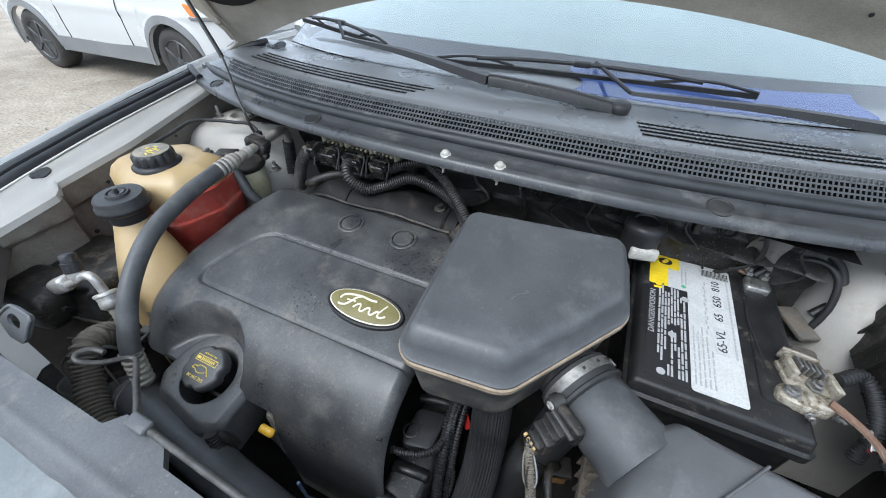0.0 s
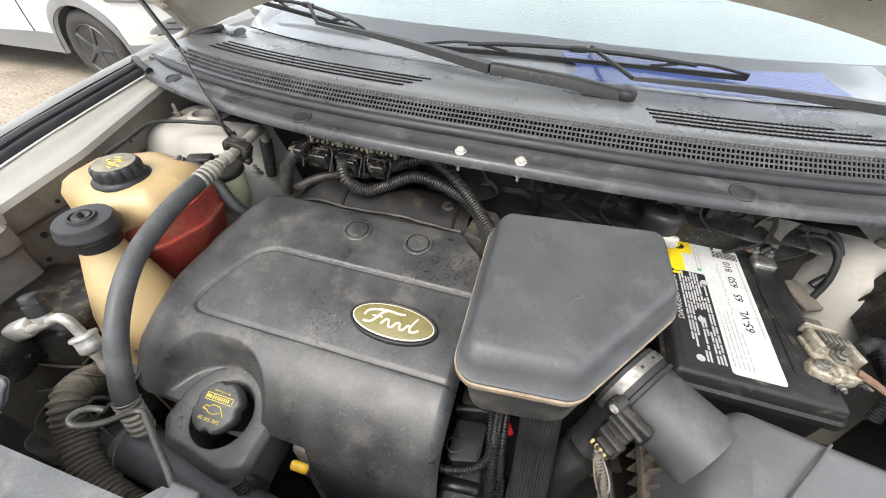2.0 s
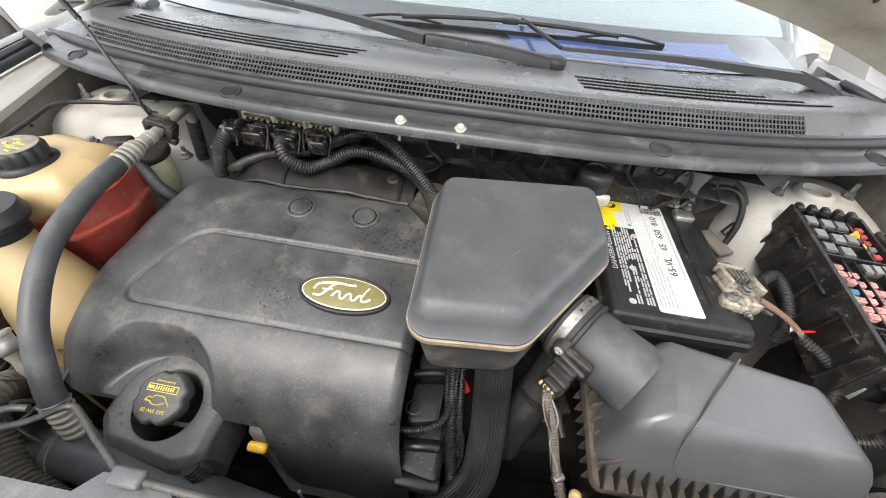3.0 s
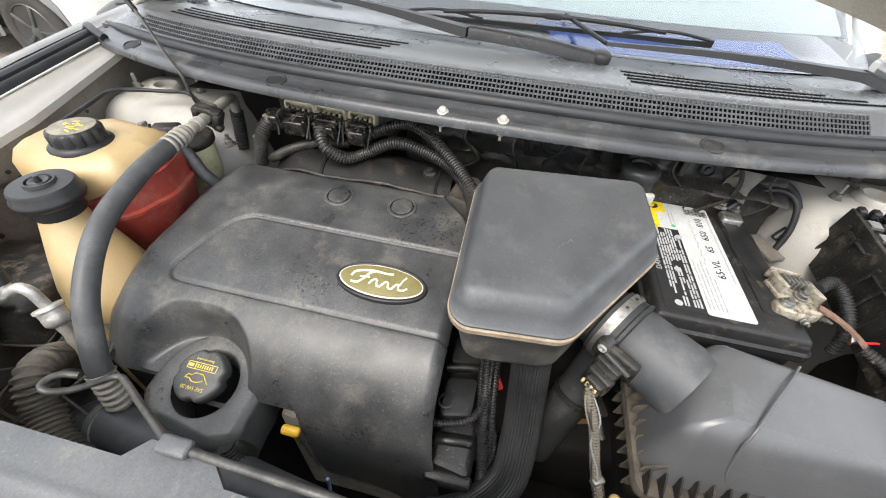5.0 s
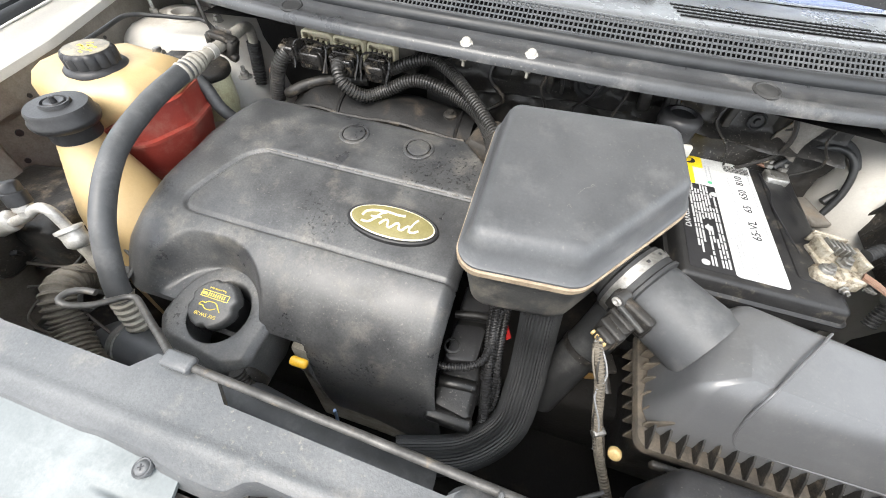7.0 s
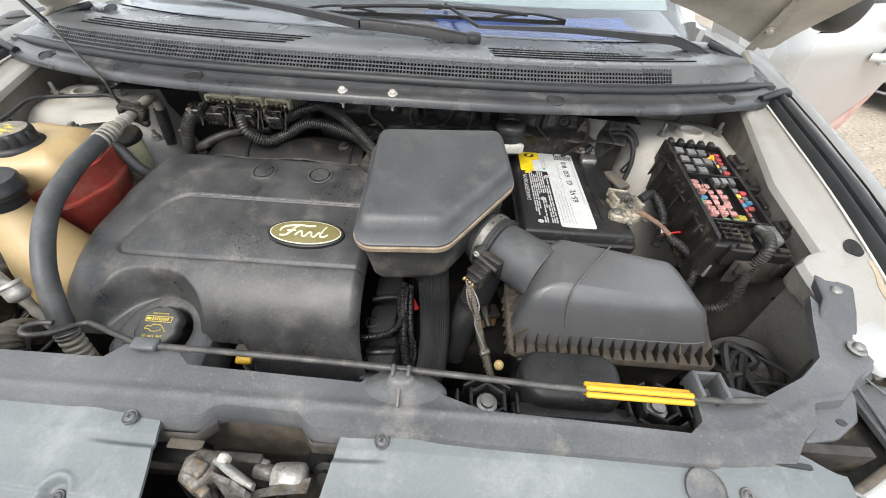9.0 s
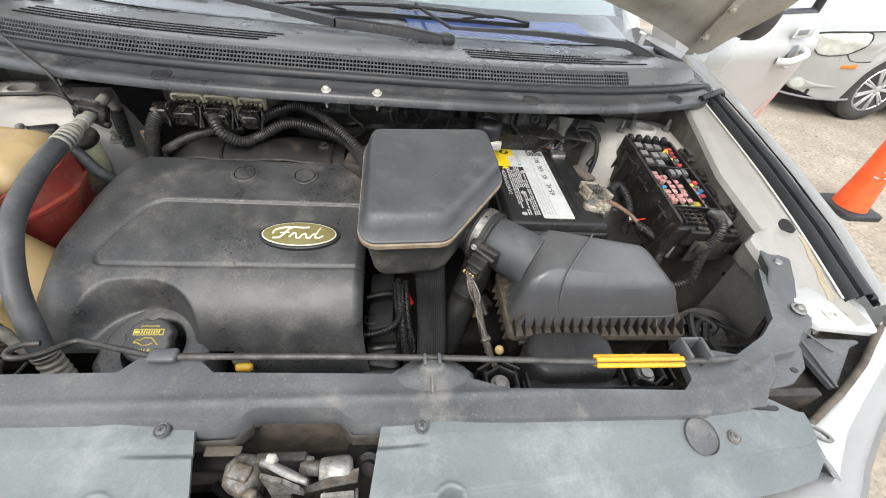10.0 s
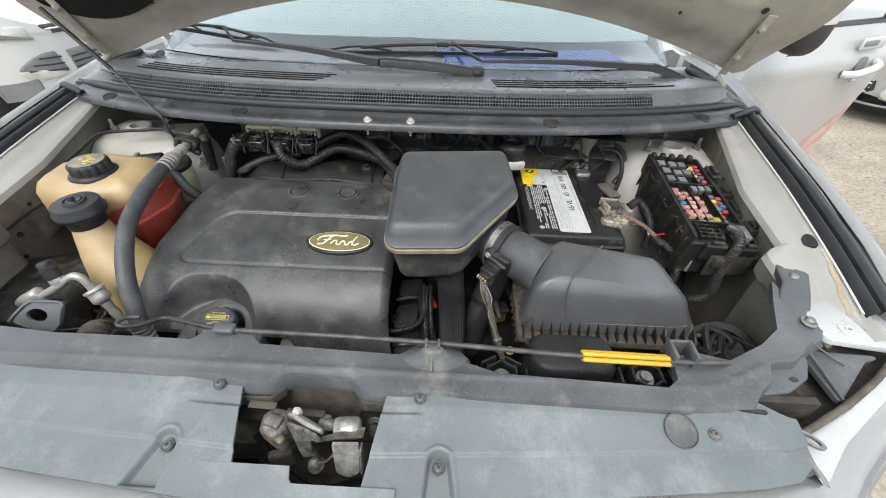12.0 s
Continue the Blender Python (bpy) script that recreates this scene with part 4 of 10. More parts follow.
sheet(bm, lambda u, v: DOOR @ Vector((0.10 + 1.02 * u, -0.012, 1.112 + 0.016 * v)), 10, 1, DOOR.to_3x3() @ Vector((0, 0.01, 0)))
part("belt_moulding", bm, GREYTRIM, dr, "grey rubber moulding under the window")
bm = bmesh.new()
box(bm, h0 + DOOR.to_3x3() @ Vector((0.0, -0.002, 0.098)), (0.17, 0.012, 0.045), DOOR.to_3x3().to_4x4(), 0.006)
part("keypad_base", bm, CARWHITE, dr)
bm = bmesh.new()
tube(bm, [h0 + DOOR.to_3x3() @ Vector(q) for q in ((-0.03, -0.010, -0.030), (-0.015, -0.016, -0.044), (0.010, -0.016, -0.042), (0.022, -0.010, -0.028))], 0.008, 8, 0.01)
part("key_barrel", bm, CARWHITE, dr)
mc = DOOR @ Vector((0.185, -0.15, 1.205))
MR = Matrix.Translation(mc) @ Matrix.Rotation(radians(20), 4, "Z")


def mirror_shell(a0, a1, grow):
    """A slice of the rounded mirror housing between two heights, as fractions of its half height."""
    bm = bmesh.new()

    def f(u, v):
        w = a0 + (a1 - a0) * v
        r = max(0.0, 1 - abs(w) ** 2.6) ** (1 / 2.6)
        q = 2 * math.pi * u
        cx, cy = math.cos(q), math.sin(q)
        cut = 0.030 * max(0, -w) * (1 - cx)
        return MR @ Vector(((0.112 + grow) * r * math.copysign(abs(cx) ** 0.7, cx) + cut, (0.055 + grow) * r * math.copysign(abs(cy) ** 0.8, cy), 0.100 * w))
    sheet(bm, f, 40, 14, 0.0)
    return bm


part("mirror_cap", mirror_shell(0.0, 1.0, 0.0), CARWHITE, dr, "white upper shell of the mirror")
part("mirror_base", mirror_shell(-1.0, 0.0, -0.002), BLACK, dr, "black lower shell of the mirror")
bm = bmesh.new()
tube(bm, [mc + MR.to_3x3() @ Vector((-0.08, 0.0, -0.045)), mc + MR.to_3x3() @ Vector((-0.14, 0.06, -0.06)), DOOR @ Vector((0.07, 0.0, 1.09))], 0.022, 10, 0.02)
part("mirror_arm", bm, BLACK, dr)

# ---- cowl, wipers ----
def sweep(x):
    return 0.165 * (abs(x - MID / 2) / 0.87) ** 2.5


def cowlpt(x, dy, dz):
    k = (abs(x - MID / 2) / 0.87) ** 2
    if dz < -0.02:
        dz -= 0.065 * k
        dy -= 0.012 * k
    return (x, 0.60 + sweep(x) + dy, 1.062 - 0.020 * k + dz)


def band(bm, prof, x0, x1, nx, thick):
    sheet(bm, lambda u, v: cowlpt(x0 + (x1 - x0) * u, *prof[round(v * (len(prof) - 1))]), nx, len(prof) - 1, thick)
    return bm


cowl = thing("wiper_cowl", "weathered grey-black plastic cowl with air grilles under the windscreen", "cowl", (0, 0.8, 1.06))
bm = band(bmesh.new(), [(-0.010, -0.011), (-0.009, -0.003), (-0.004, 0.002), (0.003, 0.0045), (0.005, 0.0032), (0.018, 0.0060), (0.026, 0.0070), (0.028, 0.0092), (0.034, 0.0100), (0.040, 0.013), (0.055, 0.014)], -0.90, 0.93, 90, 0.003)
part("front_lip", bm, COWLLIP, cowl, "scuffed dark front lip")
bm = bmesh.new()
tube(bm, [cowlpt(-0.915 + 1.86 * i / 24, 0.046, 0.017) for i in range(25)], 0.0105, 12, 0.02, radii=lambda k: 0.0105 - 0.006 * sstep(0.06, 0.0, min(k, 1 - k)))
part("bulb_seal", bm, SEAL, cowl, "black rubber bulb seal")
bm = band(bmesh.new(), [(0.098, 0.040), (0.104, 0.045), (0.12, 0.047), (0.20, 0.048), (0.27, 0.044), (0.315, 0.036), (0.35, 0.034)], -0.86, 0.90, 90, 0.004)
part("top_panel", bm, COWLTOP, cowl, "grey top of the cowl with sky sheen in its colour")
# Black sheet behind the mesh stands in for the shaded depth.
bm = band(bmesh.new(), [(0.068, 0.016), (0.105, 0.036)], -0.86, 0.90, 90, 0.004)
part("grille_backing", bm, GAPSHADE, cowl)
bm = band(bmesh.new(), [(0.060, 0.018), (0.066, 0.023), (0.069, 0.0225)], -0.86, 0.90, 90, 0.003)
part("lower_rail", bm, COWLLIP, cowl)
bm = band(bmesh.new(), [(0.066, 0.0235), (0.101, 0.0445)], 0.66, 0.90, 12, 0.003)
part("blank_panel", bm, COWLTOP, cowl)
bm = bmesh.new()
for r in range(5):
    f = r / 4
    tube(bm, [cowlpt(-0.80 + 1.46 * i / 40, 0.067 + 0.033 * f, 0.0225 + 0.021 * f) for i in range(41)], 0.0016, 5, 0.04)
n = 200
for i in range(n + 1):
    x = -0.78 + 1.44 * i / n
    a, b = Vector(cowlpt(x, 0.067, 0.0225)), Vector(cowlpt(x, 0.100, 0.0437))
    cyl(bm, a, b, 0.0014, n=6)
part("grille", bm, COWL, cowl, "fine mesh air grille", kind="stuff")
for x0, rows in ((-0.735, 4), (0.26, 4)):
    for r in range(rows):
        a, b = (x0 + 0.006 * r, (-0.195, -0.182, -0.168, -0.155)[r]) if x0 < 0 else (0.260 - 0.004 * r, (0.745, 0.690, 0.615, 0.560)[r])
        bm = bmesh.new()
        dy = 0.136 + 0.0165 * r
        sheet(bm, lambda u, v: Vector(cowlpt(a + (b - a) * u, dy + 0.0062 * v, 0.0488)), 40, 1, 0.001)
        sl = part("air_slot", bm, GAPSHADE, cowl, "dark strip painting the shade in a cowl vent slot")
        bm = bmesh.new()
        m = int((b - a) / 0.0085)
        for i in range(m):
            x = a + (b - a) * (i + 0.5) / m
            p = Vector(cowlpt(x, dy + 0.0046, 0.0490))
            box(bm, p, (0.0042, 0.0036, 0.0012))
        part("slot_teeth", bm, COWL, sl)
for x in (-0.356, 0.386, 0.79, -0.75):
    t = thing("push_pin", "black plastic push pin in the cowl lip", "clip", cowlpt(x, 0.014, 0.006), "cowl pins")
    bm = bmesh.new()
    lathe(bm, [(0.019, -0.002), (0.019, 0.001), (0.016, 0.0025), (0.0145, 0.001), (0.006, 0.0015), (0.001, 0.0015)], cowlpt(x, 0.014, 0.006), (0, -0.2, 1), 24)
    part("head", bm, RUBBER, t)
for x in (-0.042, 0.058):
    t = thing("cowl_bolt", "dirty white plastic bolt with a thin stud in the cowl lip", "bolt", cowlpt(x, 0.006, 0.004), "cowl bolts")
    bm = bmesh.new()
    lathe(bm, [(0.010, 0), (0.010, 0.0015), (0.0072, 0.003), (0.0064, 0.007), (0.0045, 0.009), (0.002, 0.0095)], cowlpt(x, 0.006, 0.003), (0, -0.25, 1), 20)
    part("head", bm, OLDWHITE, t, "dirty white bolt head")
    bm = bmesh.new()
    box(bm, cowlpt(x, -0.004, -0.016), (0.010, 0.005, 0.004), None, 0.001)
    cyl(bm, cowlpt(x, -0.003, -0.026), cowlpt(x, -0.003, 0.0), 0.0025, n=8)
    part("stud", bm, ALUCAST, t, "dull pale stud")
# end caps of the cowl beside the hinges
for s in (1, -1):
    bm = bmesh.new()
    sheet(bm, lambda u, v: (side(0.80 + 0.15 * u, s), 0.80 + 0.17 * v + 0.03 * u, 1.068 + 0.02 * math.sin(math.pi * u) * math.sin(math.pi * v) - 0.012 * u + 0.01 * v), 10, 10, 0.01)
    part("end_cap", bm, COWL, cowl)
    bm = bmesh.new()
    tube(bm, [(side(0.84, s), 0.99, 1.10), (side(0.86, s), 0.955, 1.095), (side(0.90, s), 0.93, 1.082)], 0.009, 8, 0.01)
    part("corner_seal", bm, SEAL, cowl)
    bm = bmesh.new()
    tube(bm, [(side(0.88, s), 0.762, 1.048), (side(0.915, s), 0.775, 1.056), (side(0.95, s), 0.795, 1.058), (side(0.965, s), 0.80, 1.048)], 0.0085, 8, 0.01)
    part("seal_end", bm, SEAL, cowl)


def wiper(name, pivot, elbow, tip_arm, hook, b0, b1, label):
    w = thing(name, label, "wiper", pivot, "windscreen wipers")
    p, e, t = Vector(pivot), Vector(elbow), Vector(tip_arm)
    bm = bmesh.new()
    lathe(bm, [(0.017, -0.012), (0.019, 0.0), (0.019, 0.008), (0.016, 0.013), (0.010, 0.0155), (0.001, 0.016)], p, (0, -0.15, 1), 24)
    part("pivot_cap", bm, BLACK, w)
    bm = bmesh.new()
    d = (p - e)
    q = d.to_track_quat("Y", "Z").to_matrix().to_4x4()
    c = spline([p, p.lerp(e, 0.4) + Vector((0, 0, 0.004)), e.lerp(p, 0.12) + Vector((0, 0, 0.002)), e], 0.01)
    loops = []
    for i, k in enumerate(c):
        f = i / (len(c) - 1)
        dr_ = (c[min(i + 1, len(c) - 1)] - c[max(i - 1, 0)]).normalized()
        nx = Vector((0, 0, 1)).cross(dr_).normalized()
        wd = 0.015 - 0.003 * f
        loops.append([k + nx * wd + Vector((0, 0, -0.010)), k + nx * (wd - 0.002) + Vector((0, 0, 0.006)), k + nx * (wd - 0.007) + Vector((0, 0, 0.011)), k - nx * (wd - 0.007) + Vector((0, 0, 0.011)), k - nx * (wd - 0.002) + Vector((0, 0, 0.006)), k - nx * wd + Vector((0, 0, -0.010))])
    loft(bm, loops)
    part("arm_head", bm, BLACK, w)
    bm = bmesh.new()
    c = spline([e, e.lerp(t, 0.5) + Vector((0, 0, 0.006)), t], 0.02)
    loops = []
    for i, k in enumerate(c):
        f = i / (len(c) - 1)
        dr_ = (c[min(i + 1, len(c) - 1)] - c[max(i - 1, 0)]).normalized()
        nx = Vector((0, 0, 1)).cross(dr_).normalized()
        wd = 0.0145 - 0.0085 * f
        loops.append([k + nx * wd + Vector((0, 0, -0.008 + 0.005 * f)), k + nx * (wd - 0.003) + Vector((0, 0, 0.009 - 0.006 * f)), k - nx * (wd - 0.003) + Vector((0, 0, 0.009 - 0.006 * f)), k - nx * wd + Vector((0, 0, -0.008 + 0.005 * f))])
    loft(bm, loops)
    part("arm", bm, BLACK, w)
    bm = bmesh.new()
    tube(bm, [t, t.lerp(Vector(hook), 0.5), Vector(hook)], 0.0042, 8, 0.01)
    part("hook", bm, BLACK, w)
    a, b = Vector(b0), Vector(b1)
    bm = bmesh.new()
    mid = a.lerp(b, 0.5) + Vector((0, 0, 0.022))
    tube(bm, [a.lerp(b, 0.15) + Vector((0, 0, 0.012)), a.lerp(b, 0.3) + Vector((0, 0, 0.019)), mid, a.lerp(b, 0.7) + Vector((0, 0, 0.019)), a.lerp(b, 0.85) + Vector((0, 0, 0.012))], 0.0048, 6, 0.02)
    for f0, f1 in ((0.0, 0.28), (0.72, 1.0)):
        tube(bm, [a.lerp(b, f0) + Vector((0, 0, 0.004)), a.lerp(b, (f0 + f1) / 2) + Vector((0, 0, 0.015)), a.lerp(b, f1) + Vector((0, 0, 0.004))], 0.0032, 6, 0.02)
    box(bm, mid, (0.035, 0.012, 0.012), (b - a).to_track_quat("X", "Z").to_matrix().to_4x4(), 0.002)
    part("blade_frame", bm, BLACK, w)
    bm = bmesh.new()
    c = spline([a, a.lerp(b, 0.5) + Vector((0, 0, 0.001)), b], 0.03)
    loft(bm, [[k + Vector((0, 0.004, 0.003)), k + Vector((0, -0.004, 0.003)), k + Vector((0, -0.001, -0.008)), k + Vector((0, 0.001, -0.008))] for k in c])
    part("rubber_blade", bm, RUBBER, w)
    return w


wiper("wiper", (0.213, 0.834, 1.114), (-0.043, 0.820, 1.136), (-0.485, 0.938, 1.150), (-0.525, 0.980, 1.176), (-0.745, 1.088, 1.150), (-0.392, 0.996, 1.130), "black wiper with a long arm, parked on the windscreen")
wiper("wiper", (0.828, 0.940, 1.078), (0.712, 0.930, 1.118), (0.225, 0.895, 1.128), (0.139, 1.000, 1.150), (-0.226, 0.958, 1.124), (0.454, 0.998, 1.128), "black wiper with a cranked arm, parked on the windscreen")


# ---- front support and grille panels ----
support = thing("radiator_support", "dusty black plastic radiator support with a curved end bracket", "radiator support", (0, 0.03, 0.95))
bm = bmesh.new()
BACK = [(-0.62, 0.11), (-0.52, 0.078), (-0.40, 0.064), (-0.20, 0.064), (-0.185, 0.082), (-0.125, 0.082), (-0.10, 0.062), (0.10, 0.056), (0.125, 0.074), (0.17, 0.074), (0.195, 0.048), (0.24, 0.034), (0.46, 0.026), (0.478, 0.040), (0.484, 0.075), (0.52, 0.085), (0.565, 0.074), (0.62, 0.100), (0.66, 0.130), (0.69, 0.19), (0.715, 0.235)]


def supf(u, v):
    k = u * (len(BACK) - 1)
    i = min(int(k), len(BACK) - 2)
    f = k - i
    x = BACK[i][0] + (BACK[i + 1][0] - BACK[i][0]) * f
    yb = BACK[i][1] + (BACK[i + 1][1] - BACK[i][1]) * f
    yf = interp(x, [(-0.62, 0.03), (-0.45, 0.008), (-0.14, 0.004), (-0.12, 0.0), (-0.062, -0.001), (-0.046, 0.016), (0.040, 0.014), (0.056, -0.002), (0.5, -0.008), (0.562, -0.002), (0.580, 0.020), (0.600, 0.037), (0.610, 0.066), (0.644, 0.070), (0.672, 0.094), (0.715, 0.118)])
    xf = x + 0.018 * sstep(0.55, 0.715, x)
    px, py = x + (xf - x) * (1 - v), yf + (yb - yf) * v
    bead = 0.0017 * math.exp(-((py - 0.030 - 0.05 * sstep(0.5, 0.66, x)) / 0.005) ** 2)
    return (px, py, 0.953 - 0.010 * (1 - sstep(-0.56, -0.36, x)) + bead + 0.006 * sstep(0.55, 0.62, x) - 0.018 * (1 - sstep(0.0, 0.12, v)) + 0.003 * v)


sheet(bm, supf, 400, 24, 0.012)
part("crossbar", bm, SUPPORT, support)
bm = bmesh.new()


def end_z(x, y):
    return 0.9575 + 0.012 * sstep(0.17, 0.24, y) - 0.004 * sstep(0.13, 0.08, y)


slab(bm, [(0.640, 0.100), (0.681, 0.112), (0.702, 0.108), (0.726, 0.122), (0.738, 0.168), (0.760, 0.206), (0.783, 0.252), (0.740, 0.276), (0.724, 0.227), (0.690, 0.178), (0.682, 0.155)], [0.01, 0.008, 0.006, 0.010, 0.012, 0.012, 0.006, 0.006, 0.014, 0.010, 0.016], [(lambda x, y: end_z(x, y) - 0.012, 0), (lambda x, y: end_z(x, y) - 0.001, 0), (end_z, 0.0015), (lambda x, y: end_z(x, y) + 0.0004, 0.006)])
part("end_bracket", bm, SUPPORT, support)
bm = bmesh.new()
slab(bm, [(0.588, 0.028), (0.631, 0.036), (0.668, 0.058), (0.686, 0.086), (0.692, 0.114), (0.640, 0.105), (0.606, 0.068)], [0.004, 0.014, 0.016, 0.016, 0.006, 0.006, 0.012], [(0.934, 0), (0.9445, 0), (0.9465, 0.002), (0.947, 0.006)])
part("bracket_ear", bm, SUPPORT, support)
bm = bmesh.new()
oval_hole = [(0.6450 + 0.0055 * math.cos(2 * math.pi * i / 18), 0.0545 + 0.0040 * math.sin(2 * math.pi * i / 18)) for i in range(18)]
loft(bm, [[(x, y, z) for x, y in oval_hole] for z in (0.944, 0.9480)])
part("ear_hole", bm, INK, support, "small dark hole in the ear")
bm = bmesh.new()
slab(bm, [(0.538, 0.0035), (0.577, 0.0005), (0.577, 0.0055), (0.538, 0.0085)], 0.001, [(0.946, 0), (0.9505, 0)])
part("shield_slot", bm, INK, support, "dark slot at the edge of the support")
bm = bmesh.new()
loft(bm, [[(0.146 + a * math.cos(q) * (1 if math.cos(q) < 0 else 1.15), 0.054 + b * math.sin(q), z) for q in (2 * math.pi * i / 24 for i in range(24))] for a, b, z in ((0.046, 0.022, 0.948), (0.040, 0.020, 0.957), (0.026, 0.015, 0.962), (0.017, 0.011, 0.968), (0.0135, 0.009, 0.975), (0.012, 0.0075, 0.9775), (0.007, 0.004, 0.9785))])
box(bm, (0.146, 0.044, 0.962), (0.003, 0.030, 0.018), Matrix.Rotation(0.35, 4, "X"), 0.001)
for k in (-1, 1):
    box(bm, (0.146 + 0.0085 * k, 0.060, 0.979), (0.004, 0.014, 0.008), None, 0.0012)
part("rod_clip", bm, SUPPORT, support)
bm = bmesh.new()
box(bm, (-0.157, 0.080, 0.963), (0.030, 0.016, 0.009), Matrix.Rotation(radians(6), 4, "X"), 0.003)
part("rod_clip", bm, SUPPORT, support)
bm = bmesh.new()
for dx in (-0.014, 0.014):
    box(bm, (0.49 + dx, 0.072, 0.968), (0.005, 0.03, 0.026), None, 0.0015)
box(bm, (0.49, 0.086, 0.965), (0.033, 0.004, 0.03), None, 0.0015)
part("rod_pivot_bracket", bm, SUPPORT, support)
bm = bmesh.new()
sheet(bm, lambda u, v: (-0.62 + 1.28 * u, 0.02 - 0.01 * v, 0.945 - 0.2 * v), 10, 4, Vector((0, 0.01, 0)))
part("lower_bar", bm, GRIME, support)


def panel_z(x, y):
    return 0.942 + 0.12 * min(0, y + 0.01) + 0.012 * sstep(-0.05, 0.02, y) * 0.5


def panel_front(x):
    return interp(x, [(-0.72, 0.03), (-0.60, -0.046), (-0.40, -0.099), (-0.10, -0.126), (0.10, -0.124), (0.33, -0.102), (0.54, -0.080), (0.585, -0.071), (0.612, -0.050)])


def grille_panel(x0, x1, name_label, inner_left):
    t = thing("grille_panel", name_label, "radiator panel", ((x0 + x1) / 2, -0.04, 0.94), "grille panels")
    bm = bmesh.new()

    def f(u, v):
        x = x0 + (x1 - x0) * u
        yf = panel_front(x)
        skew = (-0.02 * (1 - v) * (1 - u)) if inner_left else (0.035 * (1 - v) * u)
        top = 0.019 - 0.035 * (1 - sstep(0, 0.05, abs(x1 - x) if inner_left else abs(x - x0))) * 0.6
        y = yf + (top - yf) * v
        z = panel_z(x, y)
        z -= 0.004 * sstep(0.70, 0.74, v) * (1 - (sstep(0.06, 0.12, u) if inner_left else 1 - sstep(0.88, 0.94, u)))
        z -= 0.0035 * sstep(0.40, 0.37, v)
        z += 0.0015 * noise.noise(Vector((x * 6, y * 6, 1)))
        # tongue-shaped fixing pocket, open to the front, and the round access hole
        for (ax, ay), (bx, by), r0, r1 in POCKETS:
            k = max(0, min(1, ((x + skew - ax) * (bx - ax) + (y - ay) * (by - ay)) / ((bx - ax) ** 2 + (by - ay) ** 2)))
            d = math.hypot(x + skew - ax - (bx - ax) * k, y - ay - (by - ay) * k) - (r0 + (r1 - r0) * k)
            d = max(d, by - y)
            z += -0.010 * sstep(0.0015, -0.0035, d) + 0.0014 * math.exp(-((d - 0.004) / 0.0025) ** 2)
        return (x + skew, y, z)
    sheet(bm, f, 380, 150, 0.004)
    part("panel", bm, PANEL, t)
    return t


POCKETS = (((-0.168, -0.066), (-0.176, -0.113), 0.0125, 0.020), ((0.162, -0.074), (0.164, -0.122), 0.0135, 0.019))
gr = grille_panel(0.092, 0.612, "weathered grey plastic sight shield over the grille", True)
gl = grille_panel(-0.72, -0.106, "weathered grey plastic sight shield with a recessed fixing", False)
bm = bmesh.new()
sheet(bm, lambda u, v: (-0.115 + 0.23 * u, -0.128 + (0.043 - 0.018 * sstep(0.46, 0.47, u)) * v, 0.925 + 0.006 * v), 60, 4, 0.004)
part("front_bridge", bm, PANEL, gl)
# recessed oval and fixing pockets
bm = bmesh.new()
m = Matrix.Translation((0.460, -0.024, panel_z(0, -0.024) + 0.0022)) @ Matrix.Rotation(radians(13), 4, "X") @ Matrix.Diagonal((0.77, 0.80, 1, 1))
for a in (0,):
    loops = []
    for r, h in ((0.026, -0.006), (0.026, 0.0012), (0.0248, 0.0017), (0.0240, -0.0004), (0.001, -0.0004)):
        loops.append([m @ Vector((r * math.cos(q), r * math.sin(q), h)) for q in (2 * math.pi * i / 32 for i in range(32))])
    loft(bm, loops)
part("access_cap", bm, SUPPORT, gr, "dark oval access cap")


def push_screw(x, y, z, label="black push-in screw fixing the sight shield"):
    t = thing("panel_screw", label, "screw", (x, y, z), "sight shield screws")
    bm = bmesh.new()
    lathe(bm, [(0.0078, -0.002), (0.0078, 0.0008), (0.0070, 0.0018), (0.0056, 0.0010), (0.0052, 0.0020), (0.0034, 0.0028), (0.001, 0.0028)], (x, y, z), (0, -0.1, 1), 22)
    part("head", bm, SUPPORT, t)
    bm = bmesh.new()
    box(bm, (x, y, z + 0.0029), (0.005, 0.0010, 0.0004), Matrix.Rotation(0.6, 4, "Z"))
    box(bm, (x, y, z + 0.0030), (0.0010, 0.005, 0.0004), Matrix.Rotation(0.6, 4, "Z"))
    part("cross_slot", bm, INK, t)


for x, y in ((0.134, -0.002), (-0.132, 0.003), (0.501, -0.026), (0.162, -0.076), (-0.168, -0.068), (-0.50, -0.02)):
    push_screw(x, y, panel_z(x, y) + (-0.009 if y < -0.05 else 0.0012))
hexbolt("bracket_bolt", (0.752, 0.242, 0.963), (0, -0.05, 1), 0.0085, STEEL, "zinc hex bolt with a wide washer on the end bracket", "bracket bolts", 2.1)
hexbolt("bracket_bolt", (0.716, 0.146, 0.963), (0, -0.05, 1), 0.007, STEEL, "small zinc hex bolt on the end bracket", "bracket bolts", 1.6)
